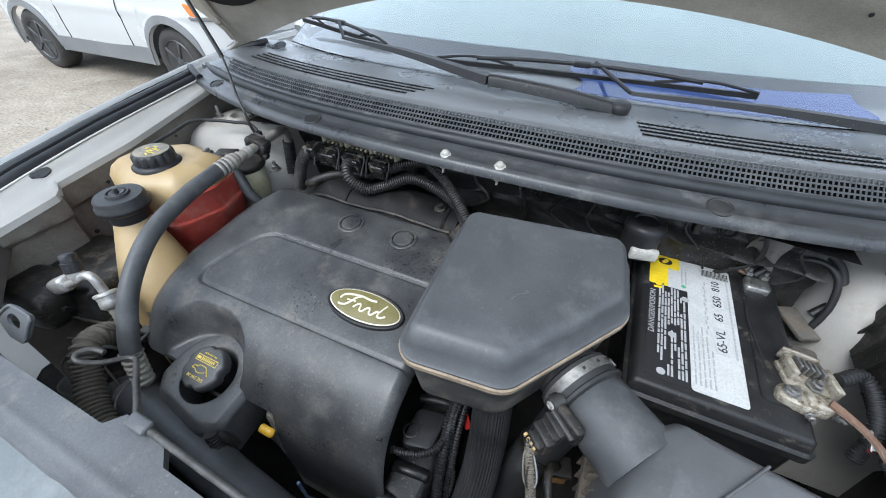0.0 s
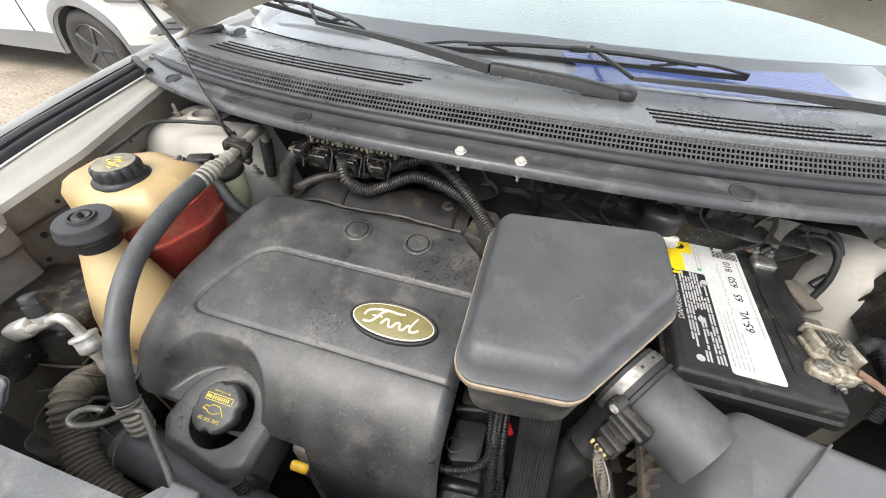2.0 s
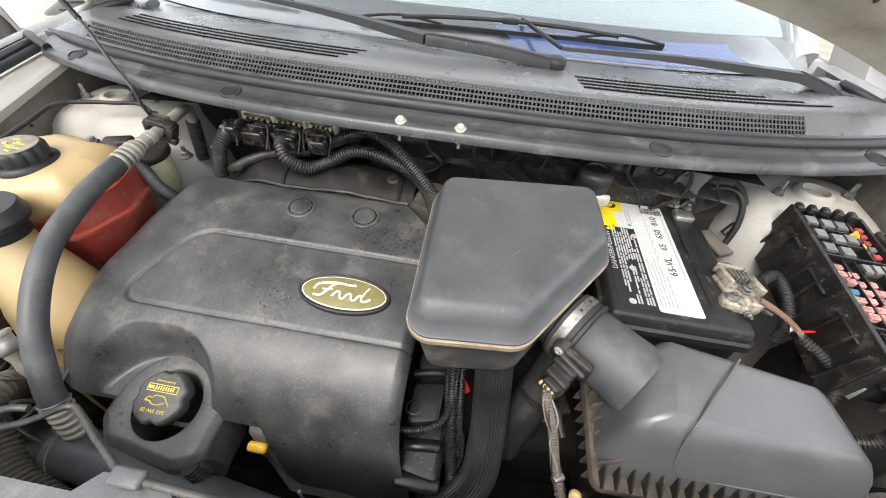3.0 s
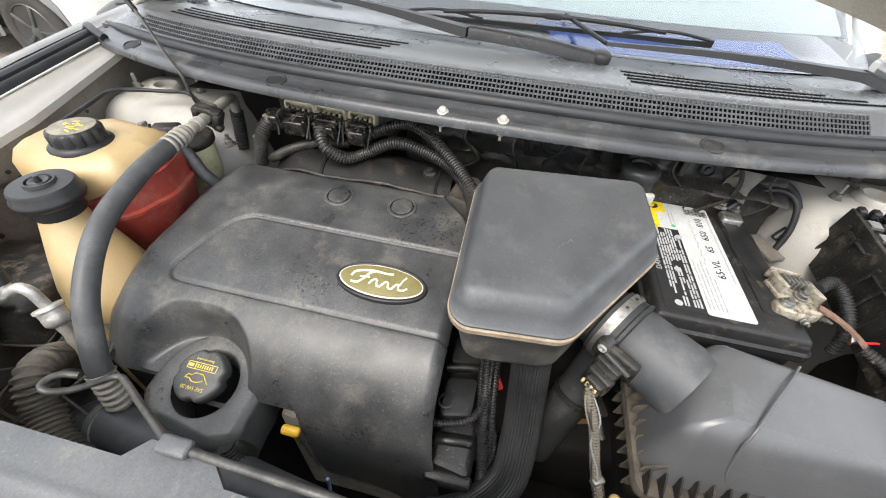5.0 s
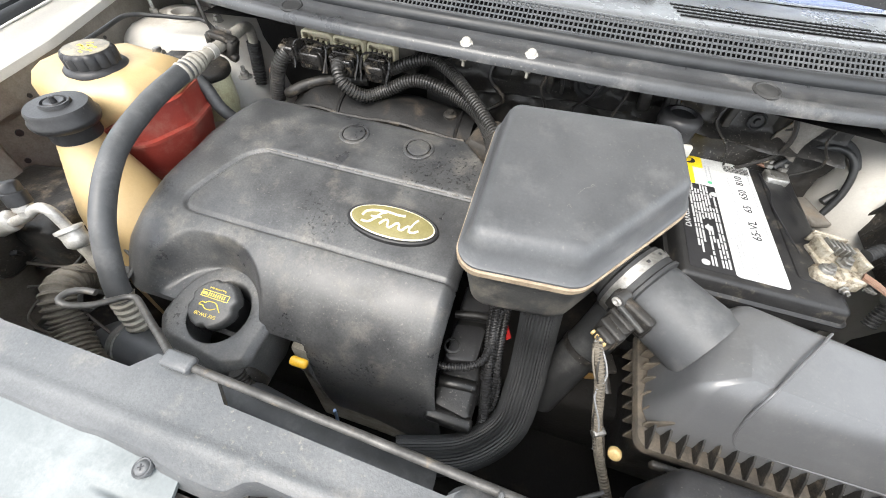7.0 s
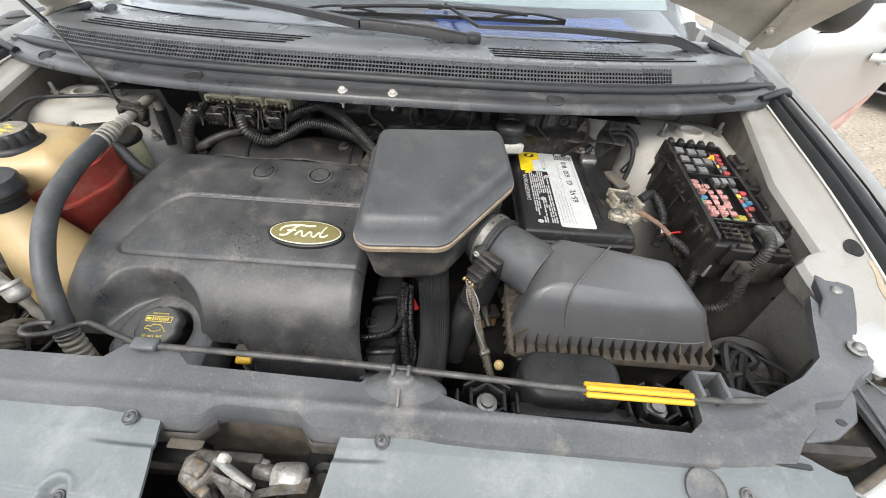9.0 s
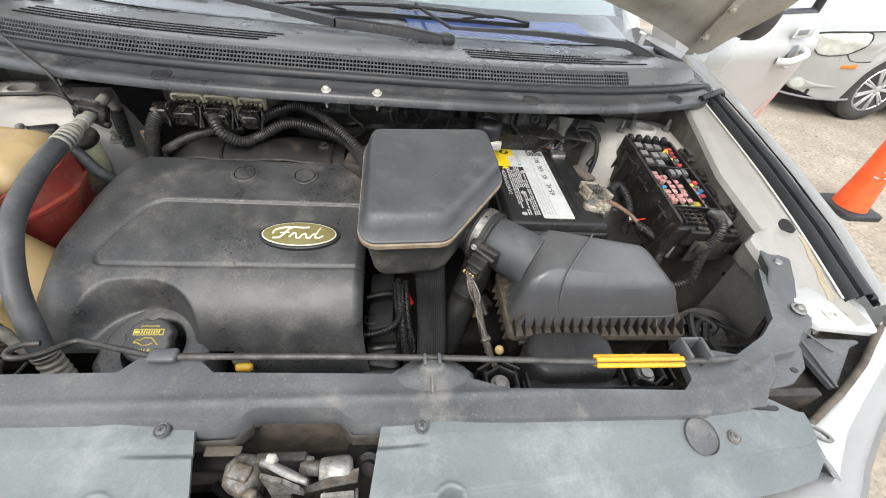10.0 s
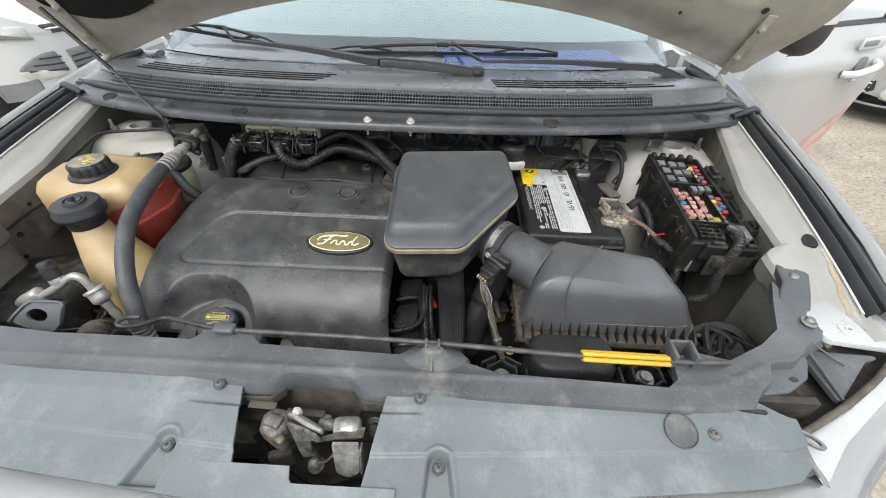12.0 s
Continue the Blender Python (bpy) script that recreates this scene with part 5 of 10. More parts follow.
# slots in the painted flange
for x, y, a, b, r in ((0.821, 0.321, 0.019, 0.0085, -10), (side(0.821, -1), 0.321, 0.019, 0.0085, 10)):
    bm = bmesh.new()
    z = flange_z(side(x, 1 if x > 0 else -1), y) + 0.0012
    sg, cr, sr = (1 if x > 0 else -1), math.cos(radians(r)), math.sin(radians(r))
    loops = []
    for k, h in ((1, -0.004), (1, 0.0028), (0.5, 0.0028), (0.1, 0.0028)):
        ring = []
        for i in range(24):
            qx, qy = b * k * math.cos(2 * math.pi * i / 24), a * k * math.sin(2 * math.pi * i / 24)
            px, py = x + qx * cr - qy * sr, y + qx * sr + qy * cr
            ring.append(Vector((px, py, flange_z(side(px, sg), py) + h)))
        loops.append(ring)
    loft(bm, loops)
    part("flange_slot", bm, INK, car, "dark slot through the flange")
bm = bmesh.new()
slab(bm, [(0.728, 0.118), (0.825, 0.105), (0.848, 0.155), (0.838, 0.19), (0.745, 0.205), (0.728, 0.17)], 0.012, [(0.948, 0), (0.9570, 0), (0.9580, 0.001)])
part("corner_plate", bm, DIMPAINT, car, "painted corner plate of the flange")
bm = bmesh.new()
lathe(bm, [(0.010, 0.957), (0.010, 0.9592), (0.002, 0.9593)], (0.808, 0.140, 0), n=22)
part("flange_hole", bm, INK, car, "dark round hole in the corner plate")
bm = bmesh.new()


def sealer(u, v):
    x, y = 0.797 + 0.030 * v + 0.008 * (u - 0.5) + 0.0012 * math.sin(v * 17), 0.168 + 0.125 * v
    return (x, y, flange_z(x, y) + 0.0008)


sheet(bm, sealer, 2, 24, 0.0006)
part("seam_sealer", bm, mat("brown_stained_sealer", (0.30, 0.235, 0.145), (0.38, 0.33, 0.25), 0.6, 0.1, scale=30, bump=0.1), car, "brown stained strip of seam sealer")
bm = bmesh.new()
box(bm, (0.770, 0.136, 0.9590), (0.02, 0.02, 0.004), None, 0.002)
lathe(bm, [(0.005, 0.961), (0.005, 0.964), (0.003, 0.964), (0.003, 0.961)], (0.770, 0.136, 0), n=14)
part("square_nut", bm, APRON, car)
# dark lamp housing behind the corner
bm = bmesh.new()
sheet(bm, lambda u, v: (0.585 + 0.285 * u, -0.060 + 0.170 * u + (0.13 + 0.04 * u) * v, 0.906 + 0.030 * u - 0.014 * math.sin(math.pi * v)), 16, 10, 0.03)
part("lamp_housing", bm, GRIME, car, "dirty dark channel behind the lamp edge")
bm = bmesh.new()
slab(bm, [(0.700, 0.030), (0.770, 0.090), (0.800, 0.098), (0.726, 0.112), (0.698, 0.124)], [0.004, 0.01, 0.006, 0.01, 0.004], [(0.925, 0), (lambda x, y: 0.932 + 0.20 * max(0, x - 0.70) * 0.9, 0), (lambda x, y: 0.934 + 0.20 * max(0, x - 0.70) * 0.9, 0.003)])
part("wedge_cover", bm, SUPPORT, car, "black plastic wedge between support and lamp")
bm = bmesh.new()
tube(bm, [(0.704, 0.034, 0.936), (0.703, 0.08, 0.940), (0.701, 0.122, 0.944)], 0.0022, 8, 0.01)
tube(bm, [(0.716, 0.118, 0.946), (0.728, 0.098, 0.944), (0.738, 0.084, 0.944)], 0.0016, 8, 0.01)
part("wedge_rib", bm, SUPPORT, car)
bm = bmesh.new()
tube(bm, [(0.585, -0.016, 0.930), (0.607, -0.016, 0.928), (0.637, -0.006, 0.929), (0.671, 0.011, 0.932), (0.702, 0.026, 0.936), (0.757, 0.058, 0.945), (0.783, 0.076, 0.949), (0.84, 0.118, 0.956)], 0.0045, 8, 0.01)
part("dirt_seam", bm, BROWNDUST, car, "brown dirt packed along the lamp edge")
LAMPEDGE = [(0.604, -0.020), (0.637, -0.009), (0.671, 0.008), (0.702, 0.023), (0.757, 0.055), (0.783, 0.073), (0.86, 0.126)]
bm = bmesh.new()


def lamp_edge(u, v):
    x = 0.604 + 0.25 * u
    a, b = interp(x, LAMPEDGE), interp(x, FRONT) - 0.022
    return (x + 0.012 * v, a + (min(b, a - 0.01) - a) * v, 0.9285 + 0.028 * sstep(0.62, 0.9, x) - 0.004 * (1 - sstep(0, 0.12, v)) - 0.004 * v * v)


sheet(bm, lamp_edge, 30, 10, 0.003)
part("lamp_panel", bm, DIMPAINT, car, "silver-white edge of the lamp opening")
bm = bmesh.new()
tube(bm, [(0.597, -0.018, 0.934), (0.604, -0.034, 0.931), (0.610, -0.052, 0.930), (0.616, -0.070, 0.924), (0.621, -0.085, 0.908), (0.624, -0.094, 0.87), (0.626, -0.098, 0.80)], 0.0036, 8, 0.006)
part("fascia_joint", bm, GREYTRIM, car, "dark joint between bumper and lamp panel")
bm = bmesh.new()
sheet(bm, lambda u, v: (0.612 + 0.022 * v + 0.006 * u, -0.062 - 0.044 * v + 0.010 * u, 0.9285 - 0.012 * v - 0.075 * v * v), 6, 12, Vector((-0.003, -0.003, 0)))
part("joint_tab", bm, PAINT, car, "turned-down edge of the lamp panel")
bm = bmesh.new()
sheet(bm, lambda u, v: (-0.58 - 0.30 * u, -0.072 + 0.18 * u + 0.18 * v, 0.912 + 0.02 * u + 0.012 * v), 8, 6, 0.03)
part("lamp_housing", bm, SUPPORT, car, "black plastic lamp housing")

# ---- bonnet latch in its pit ----
latch = thing("bonnet_latch", "greasy metal bonnet latch in a dirty pit", "latch", (0, -0.04, 0.88))
bm = bmesh.new()
sheet(bm, lambda u, v: (-0.12 + 0.24 * u, -0.13 + 0.16 * v, 0.77), 6, 4, 0.01)
sheet(bm, lambda u, v: (-0.14 + 0.28 * u, 0.030, 0.77 + 0.16 * v), 6, 4, Vector((0, 0.006, 0)))
part("pit_wall", bm, GRIME, latch)
bm = bmesh.new()
sheet(bm, lambda u, v: (-0.092 + 0.180 * u + (0.5 - u) * 0.012 * (1 - v), 0.020 + 0.0015 * math.sin(9 * u) - 0.012 * (1 - v), 0.855 + 0.090 * v), 24, 10, Vector((0, 0.004, 0)))
part("back_plate", bm, BROWNDUST, latch, "brown dusty back plate")
for s in (-1, 1):
    bm = bmesh.new()
    sheet(bm, lambda u, v: (-0.003 + s * (0.046 + 0.062 * u), 0.013 - 0.016 * sstep(0, 0.25, u) - 0.006 * v, 0.934 - 0.003 * v - 0.014 * max(0, v - 0.4) - 0.003 * u), 8, 5, 0.003)
    part("cross_flange", bm, GRIME, latch, "grimy flange edge")
bm = bmesh.new()
slab(bm, [(-0.068, -0.044), (-0.046, -0.056), (-0.032, -0.040), (-0.032, -0.016), (-0.058, -0.012), (-0.070, -0.024)], 0.006, [(0.866, 0.010), (0.885, 0.003), (0.905, 0.0), (0.921, 0.0005), (0.9265, 0.003), (0.928, 0.007)])
box(bm, (-0.050, -0.034, 0.930), (0.022, 0.016, 0.008), Matrix.Rotation(-0.3, 4, "Z"), 0.003)
box(bm, (-0.040, -0.050, 0.902), (0.016, 0.012, 0.040), Matrix.Rotation(-0.5, 4, "Z"), 0.004)
part("left_bumper", bm, LATCHMETAL, latch, "scraped grey moulded stop")
bm = bmesh.new()
lathe(bm, [(0.006, 0.0), (0.0125, 0.002), (0.0135, 0.006), (0.0140, 0.024), (0.0130, 0.031), (0.0095, 0.034), (0.003, 0.035)], (0.027, -0.036, 0.924), (1, 0.06, 0.02), 22)
part("right_bumper", bm, WORNLATCH, latch, "dull grey rounded barrel")
bm = bmesh.new()
lathe(bm, [(0.0065, 0.0), (0.0075, 0.003), (0.0075, 0.018), (0.006, 0.020)], (0.008, -0.031, 0.926), (1, -0.1, 0.0), 16)
box(bm, (0.010, -0.024, 0.928), (0.022, 0.008, 0.006), Matrix.Rotation(-0.2, 4, "Z"), 0.002)
part("barrel_neck", bm, LATCHMETAL, latch)
bm = bmesh.new()
c = spline([Vector(p) for p in ((-0.028, -0.031, 0.944), (-0.020, -0.033, 0.9475), (-0.006, -0.040, 0.9495), (0.010, -0.047, 0.9505), (0.021, -0.0515, 0.9495))], 0.004)
loops = []
for i, k in enumerate(c):
    w = 0.0045 * (1 - 0.35 * abs(2 * i / (len(c) - 1) - 1) ** 3)
    loops.append([k + Vector((0.001, w, -0.003)), k + Vector((0, w, 0.0015)), k + Vector((0, w * 0.5, 0.003)), k + Vector((0, -w * 0.5, 0.0028)), k + Vector((0, -w, 0.0008)), k + Vector((0.001, -w, -0.004))])
loft(bm, loops)
part("release_lever", bm, STEEL, latch, "bright worn edge of the release lever")
bm = bmesh.new()
loft(bm, [[(-0.026, y, 0.944), (-0.004, y - 0.006, 0.945), (0.002, y - 0.008, 0.930), (-0.002, y - 0.010, 0.912), (0.004, y - 0.014, 0.892), (-0.014, y - 0.014, 0.886), (-0.018, y - 0.010, 0.905), (-0.022, y - 0.004, 0.925)] for y in (-0.040, -0.0435, -0.0445)])
part("latch_claw", bm, LATCHMETAL, latch, "greasy worn claw plate")
bm = bmesh.new()
loft(bm, [[(-0.004, y, 0.944), (0.014, y - 0.008, 0.946), (0.018, y - 0.010, 0.938), (0.004, y - 0.006, 0.932), (0.000, y - 0.006, 0.908), (-0.006, y - 0.004, 0.908)] for y in (-0.0455, -0.049, -0.050)])
part("pawl", bm, LATCHMETAL, latch, "worn steel pawl")
bm = bmesh.new()
pts = [(p.x, p.y) for p, q in roundpoly([(0.034, 0.942), (0.066, 0.944), (0.0655, 0.898), (0.052, 0.888), (0.036, 0.894)], [0.002, 0.002, 0.010, 0.010, 0.010], 5)]
loft(bm, [[(x, -0.060 - d - 0.30 * (0.942 - z), z) for x, z in pts] for d in (0.0, 0.003, 0.0036)])
part("guide_plate", bm, WORNLATCH, latch, "scraped grey hanging plate")
bm = bmesh.new()
sheet(bm, lambda u, v: (0.012 + 0.056 * u, -0.058 + 0.008 * u + 0.014 * v * (0.4 + 0.6 * u), 0.9345 + 0.002 * math.sin(3 * u) - 0.002 * v), 14, 5, 0.0025)
part("cross_plate", bm, LATCHMETAL, latch, "pressed steel cross plate")
bm = bmesh.new()
box(bm, (0.0675, -0.066, 0.914), (0.003, 0.012, 0.042), Matrix.Rotation(-0.3, 4, "X"), 0.001)
part("plate_edge", bm, STEEL, latch, "bright bent plate edge")
bm = bmesh.new()
lathe(bm, [(0.011, 0), (0.011, 0.004), (0.008, 0.005), (0.008, 0.012), (0.006, 0.014), (0.001, 0.014)], (0.001, -0.060, 0.868), (0, -0.25, 0.97), 18)
part("pivot_pin", bm, LATCHMETAL, latch, "round pivot pin")
bm = bmesh.new()
tube(bm, [(0.004, -0.064, 0.884), (0.016, -0.062, 0.886), (0.026, -0.058, 0.896), (0.034, -0.050, 0.910)], 0.0016, 8, 0.004)
part("latch_spring", bm, LATCHMETAL, latch, "bent spring wire")
bm = bmesh.new()
box(bm, (-0.012, -0.026, 0.905), (0.050, 0.010, 0.060), Matrix.Rotation(-0.12, 4, "X"), 0.002)
box(bm, (-0.042, -0.058, 0.880), (0.030, 0.012, 0.034), Matrix.Rotation(0.3, 4, "Z"), 0.004)
part("latch_body", bm, GRIME, latch, "greasy dark latch body")
bm = bmesh.new()
slab(bm, [(-0.022, -0.034), (-0.012, -0.035), (-0.011, -0.026), (-0.021, -0.025)], 0.003, [(0.944, 0), (0.953, 0), (0.9555, 0.0015), (0.956, 0.003)])
part("cable_end", bm, OLDWHITE, latch, "white plastic cable end")
bm = bmesh.new()
lathe(bm, [(0.0145, 0), (0.0145, 0.003), (0.011, 0.0035), (0.0075, 0.004), (0.0075, 0.010), (0.001, 0.010)], (0.078, -0.026, 0.912), (-0.1, -0.75, 0.65), 18)
part("toothed_bolt", bm, DIRTY, latch, "dark flanged bolt")
bm = bmesh.new()
box(bm, (-0.074, -0.012, 0.926), (0.036, 0.010, 0.0025), Matrix.Rotation(0.08, 4, "Y"), 0.001)
part("pale_tab", bm, BROWNDUST, latch, "dusty brown tab")
for x, z in ((-0.082, 0.900), (0.092, 0.880)):
    bm = bmesh.new()
    lathe(bm, [(0.012, 0), (0.012, 0.004), (0.008, 0.005), (0.008, 0.01), (0.001, 0.01)], (x, 0.004, z), (0, -0.6, 0.8), 10)
    part("latch_bolt", bm, LATCHMETAL, latch)
bm = bmesh.new()
for s in (-1, 1):
    box(bm, (-0.005 + s * 0.085, -0.012, 0.898), (0.055, 0.022, 0.030), Matrix.Rotation(0.2, 4, "X"), 0.004)
tube(bm, [(-0.09, -0.03, 0.88), (-0.05, -0.06, 0.85), (0.0, -0.08, 0.84), (0.06, -0.07, 0.85)], 0.005, 8)
part("side_bracket", bm, SHADE, latch)

# ---- bonnet prop rod, lying in its clips ----
rod = thing("prop_rod", "worn grey metal prop rod with a yellow grip resting in clips", "prop rod", (0.1, 0.07, 0.965))
bm = bmesh.new()
tube(bm, [(0.555, 0.066, 0.962), (0.52, 0.062, 0.965), (0.49, 0.060, 0.967), (0.351, 0.061, 0.967), (0.15, 0.068, 0.970), (0.0, 0.074, 0.967), (-0.145, 0.080, 0.960), (-0.172, 0.084, 0.955), (-0.20, 0.096, 0.943), (-0.25, 0.118, 0.922), (-0.297, 0.139, 0.901), (-0.312, 0.1445, 0.896), (-0.321, 0.140, 0.898), (-0.328, 0.125, 0.906), (-0.336, 0.112, 0.914), (-0.348, 0.104, 0.922), (-0.357, 0.107, 0.924), (-0.358, 0.118, 0.922), (-0.350, 0.126, 0.918), (-0.338, 0.129, 0.915)], 0.0038, 18, 0.005)
part("rod", bm, ROD, rod)
bm = bmesh.new()
for dy, dz in ((-0.0060, 0.001), (0.0, 0.0055), (0.0060, 0.001), (0.0, -0.005)):
    box(bm, (0.410, 0.0605 + dy, 0.967 + dz), (0.118, 0.006, 0.006), Matrix.Rotation(-0.01, 4, "Z"), 0.002)
part("grip", bm, YELLOW, rod, "yellow ribbed plastic grip")
stay = thing("bonnet_stay", "thin grey stay standing in the strut tower and holding the bonnet", "prop rod", (-0.60, 0.68, 0.95))
bm = bmesh.new()
tube(bm, [(-0.566, 0.665, 0.955), (-0.560, 0.645, 1.000), (-0.562, 0.640, 1.045), (-0.60, 0.664, 1.062), (-0.70, 0.738, 1.098), (-0.745, 0.768, 1.117)], 0.0031, 10, 0.01)
part("rod", bm, ROD, stay)
bm = bmesh.new()
tube(bm, [(-0.738, 0.764, 1.113), (-0.83, 0.808, 1.170), (-0.915, 0.845, 1.230)], 0.0055, 12, 0.02)
part("sleeve", bm, BLACK, stay)
bm = bmesh.new()
lathe(bm, [(0.014, 0.952), (0.014, 0.960), (0.008, 0.963), (0.007, 0.985), (0.001, 0.985)], (-0.566, 0.665, 0), n=14)
part("socket", bm, BLACK, stay)

# ---- engine cover ----
cover = thing("engine_cover", "worn dark-grey plastic engine cover with an oval badge and water spots", "engine cover", (-0.21, 0.35, 0.86))
PROF = [(0.584, 0.900), (0.578, 0.914), (0.562, 0.922), (0.52, 0.921), (0.46, 0.913), (0.42, 0.905), (0.36, 0.895), (0.31, 0.882), (0.27, 0.866), (0.235, 0.840), (0.205, 0.803), (0.187, 0.765), (0.178, 0.72), (0.174, 0.68), (0.172, 0.60)]
CURVE = [(p.y, p.z) for p in spline([(0, y, z) for y, z in PROF], 0.004)]


def cover_left(y):
    return interp(y, [(0.17, -0.475), (0.25, -0.498), (0.35, -0.502), (0.45, -0.492), (0.56, -0.470), (0.60, -0.458)])


RC = Vector((-0.302, 0.186))


def field(x, y):
    """Signed distance to the outline of the sunk middle field."""
    r = 0.034
    px, py = max(abs(x - 0.6) - 1.0 + r, 0), abs(y - 0.3720) - 0.0695 + r
    return math.hypot(px, max(py, 0)) + min(max(abs(x - 0.6) - 1.0 + r, py), 0) - r


def cover_pt(u, v):
    k = v * (len(CURVE) - 1)
    i = min(int(k), len(CURVE) - 2)
    f = k - i
    y = CURVE[i][0] + (CURVE[i + 1][0] - CURVE[i][0]) * f
    z = CURVE[i][1] + (CURVE[i + 1][1] - CURVE[i][1]) * f
    xl, xr = cover_left(y), 0.046 - 0.055 * sstep(0.500, 0.584, y) + 0.03 * sstep(0.85, 0.65, z) * (1 if z < 0.85 else 0)
    x = xl + (xr - xl) * u
    # rounded shoulder on the open side, a small one by the resonator
    e = x - xl
    z -= 0.085 * (1 - min(1, e / 0.065)) ** 2.2 if e < 0.065 else 0
    r = xr - x
    z -= 0.02 * (1 - min(1, r / 0.018)) ** 2 if r < 0.018 else 0
    # the skirt is cut short on the filler side
    zmin = 0.785 - 0.150 * sstep(-0.150, -0.105, x) - 0.03 * sstep(-0.05, 0.04, x)
    if z < zmin:
        y += (zmin - z) * 0.02
        z = zmin + (z - zmin) * 0.02
        y = max(y, 0.172 + 0.9 * max(0, zmin - 0.74))
    # round recess of the oil filler
    d = (Vector((x, y)) - RC).length
    floor = 0.782 + 0.25 * (y - 0.16)
    floor -= 0.07 * (1 - sstep(0.050, 0.056, math.hypot(x + 0.283, y - 0.199)))
    w = 1 - sstep(0.076, 0.094 + 0.016 * sstep(-0.31, -0.38, x), d)
    if w > 0 and z > floor:
        z = z + (floor - z) * w
    # sunk middle field with a groove round it
    sx, sy = x - 0.40 * (y - 0.312), y
    q = field(sx, sy)
    z -= 0.002 * sstep(0.002, -0.002, q) + 0.0035 * math.exp(-(q / 0.0028) ** 2)
    z += 0.0012 * noise.noise(Vector((x * 9, y * 9, 0)))
    return (x, y, z)


bm = bmesh.new()
sheet(bm, cover_pt, 270, 230, 0.003)
part("shell", bm, COVER, cover, sharp=40)


def on_cover(x, y):
    z = interp(-y, [(-a, b) for a, b in CURVE])
    return z - (0.002 if 0.303 < y < 0.441 else 0)


for x in (-0.204, -0.087):
    bm = bmesh.new()
    z = on_cover(x, 0.52)
    lathe(bm, [(0.0265, -0.002), (0.0262, 0.0012), (0.0240, 0.0026), (0.0212, 0.0024), (0.0206, -0.0025), (0.0192, -0.0025), (0.0186, 0.0026), (0.0165, 0.0036), (0.001, 0.0036)], (x, 0.52, z), (0, -0.12, 1), 34)
    part("plug", bm, COVER, cover, "round plug in the cover")
    bm = bmesh.new()
    lathe(bm, [(0.0196, 0.0), (0.0198, 0.0012), (0.0207, 0.0012), (0.0209, 0.0)], (x, 0.52, z), (0, -0.12, 1), 34)
    part("plug_grime", bm, GLOSSPLUG, cover, "black grime round the plug")
BADGE = Matrix.Translation((-0.072, 0.3645, on_cover(0, 0.3645) + 0.001)) @ Matrix.Rotation(radians(10), 4, "X")


def oval(bm, a, b, prof, m, n=48):
    loft(bm, [[m @ Vector(((a - i) * math.cos(q), (b - i) * math.sin(q), h)) for q in (2 * math.pi * j / n for j in range(n))] for i, h in prof])
    return bm


bm = oval(bmesh.new(), 0.0685, 0.0300, [(-0.003, -0.003), (-0.002, 0.0035), (0.0, 0.0048), (0.002, 0.004)], BADGE)
badge = part("badge_rim", bm, BLACK, cover)
bm = oval(bmesh.new(), 0.0650, 0.0268, [(0, 0.001), (0, 0.0050), (0.0008, 0.0054)], BADGE)
part("badge_border", bm, CREAM, badge, "pale border of the badge")
bm = oval(bmesh.new(), 0.0632, 0.0250, [(0, 0.004), (0, 0.0058), (0.0006, 0.0060)], BADGE)
part("badge_field", bm, OLIVE, badge, "faded olive oval badge")
for pts, r in (([(-0.047, -0.001), (-0.043, 0.007), (-0.030, 0.0115), (-0.012, 0.0135), (0.006, 0.0125), (0.016, 0.0138)], 0.0023), ([(-0.045, -0.0095), (-0.034, -0.0085), (-0.026, 0.000), (-0.020, 0.009), (-0.013, 0.0125)], 0.0024),
               ([(-0.034, 0.001), (-0.018, 0.0022)], 0.0017),
               ([(-0.017, -0.008), (-0.011, 0.000), (-0.006, 0.000), (-0.004, -0.008), (0.001, -0.009), (0.007, -0.001), (0.012, -0.001), (0.014, -0.008), (0.019, -0.009), (0.025, -0.001), (0.029, -0.002), (0.030, -0.008), (0.036, -0.0085), (0.043, -0.004)], 0.0022),
               ([(0.030, -0.002), (0.033, 0.006), (0.037, 0.0125)], 0.0019)):
    bm = bmesh.new()
    tube(bm, [BADGE @ Vector((x * 0.98, y * 1.1, 0.0060)) for x, y in pts], r * 0.86, 8, 0.002)
    part("badge_stroke", bm, CREAM, badge, "pale wavy stroke")
# oil filler surround and cap
bm = bmesh.new()


def surz(x, y):
    return 0.788 + 0.22 * (y - 0.16)


HC = Vector((-0.283, 0.199))
oct_ = [(-0.368, 0.172), (-0.345, 0.142), (-0.240, 0.126), (-0.204, 0.140)] + [(HC.x + 0.083 * math.cos(a), HC.y + 0.078 * math.sin(a)) for a in (math.pi * k / 12 for k in range(-1, 13))]
OUTLINE = []
raw = roundpoly(oct_, [0.02, 0.02, 0.02, 0.02] + [0.03] * 14, 4)
for (pa, na), (pb, nb) in zip(raw, raw[1:] + raw[:1]):
    k = max(1, int((pb - pa).length / 0.005))
    OUTLINE += [(pa.lerp(pb, i / k), na.lerp(nb, i / k).normalized()) for i in range(k)]


def ringed(r, dz):
    return [(HC.x + r * d.x, HC.y + r * d.y, surz(HC.x + r * d.x, HC.y + r * d.y) + dz) for d in ((p - HC).normalized() for p, q in OUTLINE)]


def rimmed(inset, dz):
    return [((p - q * inset).x, (p - q * inset).y, surz((p - q * inset).x, (p - q * inset).y) + dz) for p, q in OUTLINE]


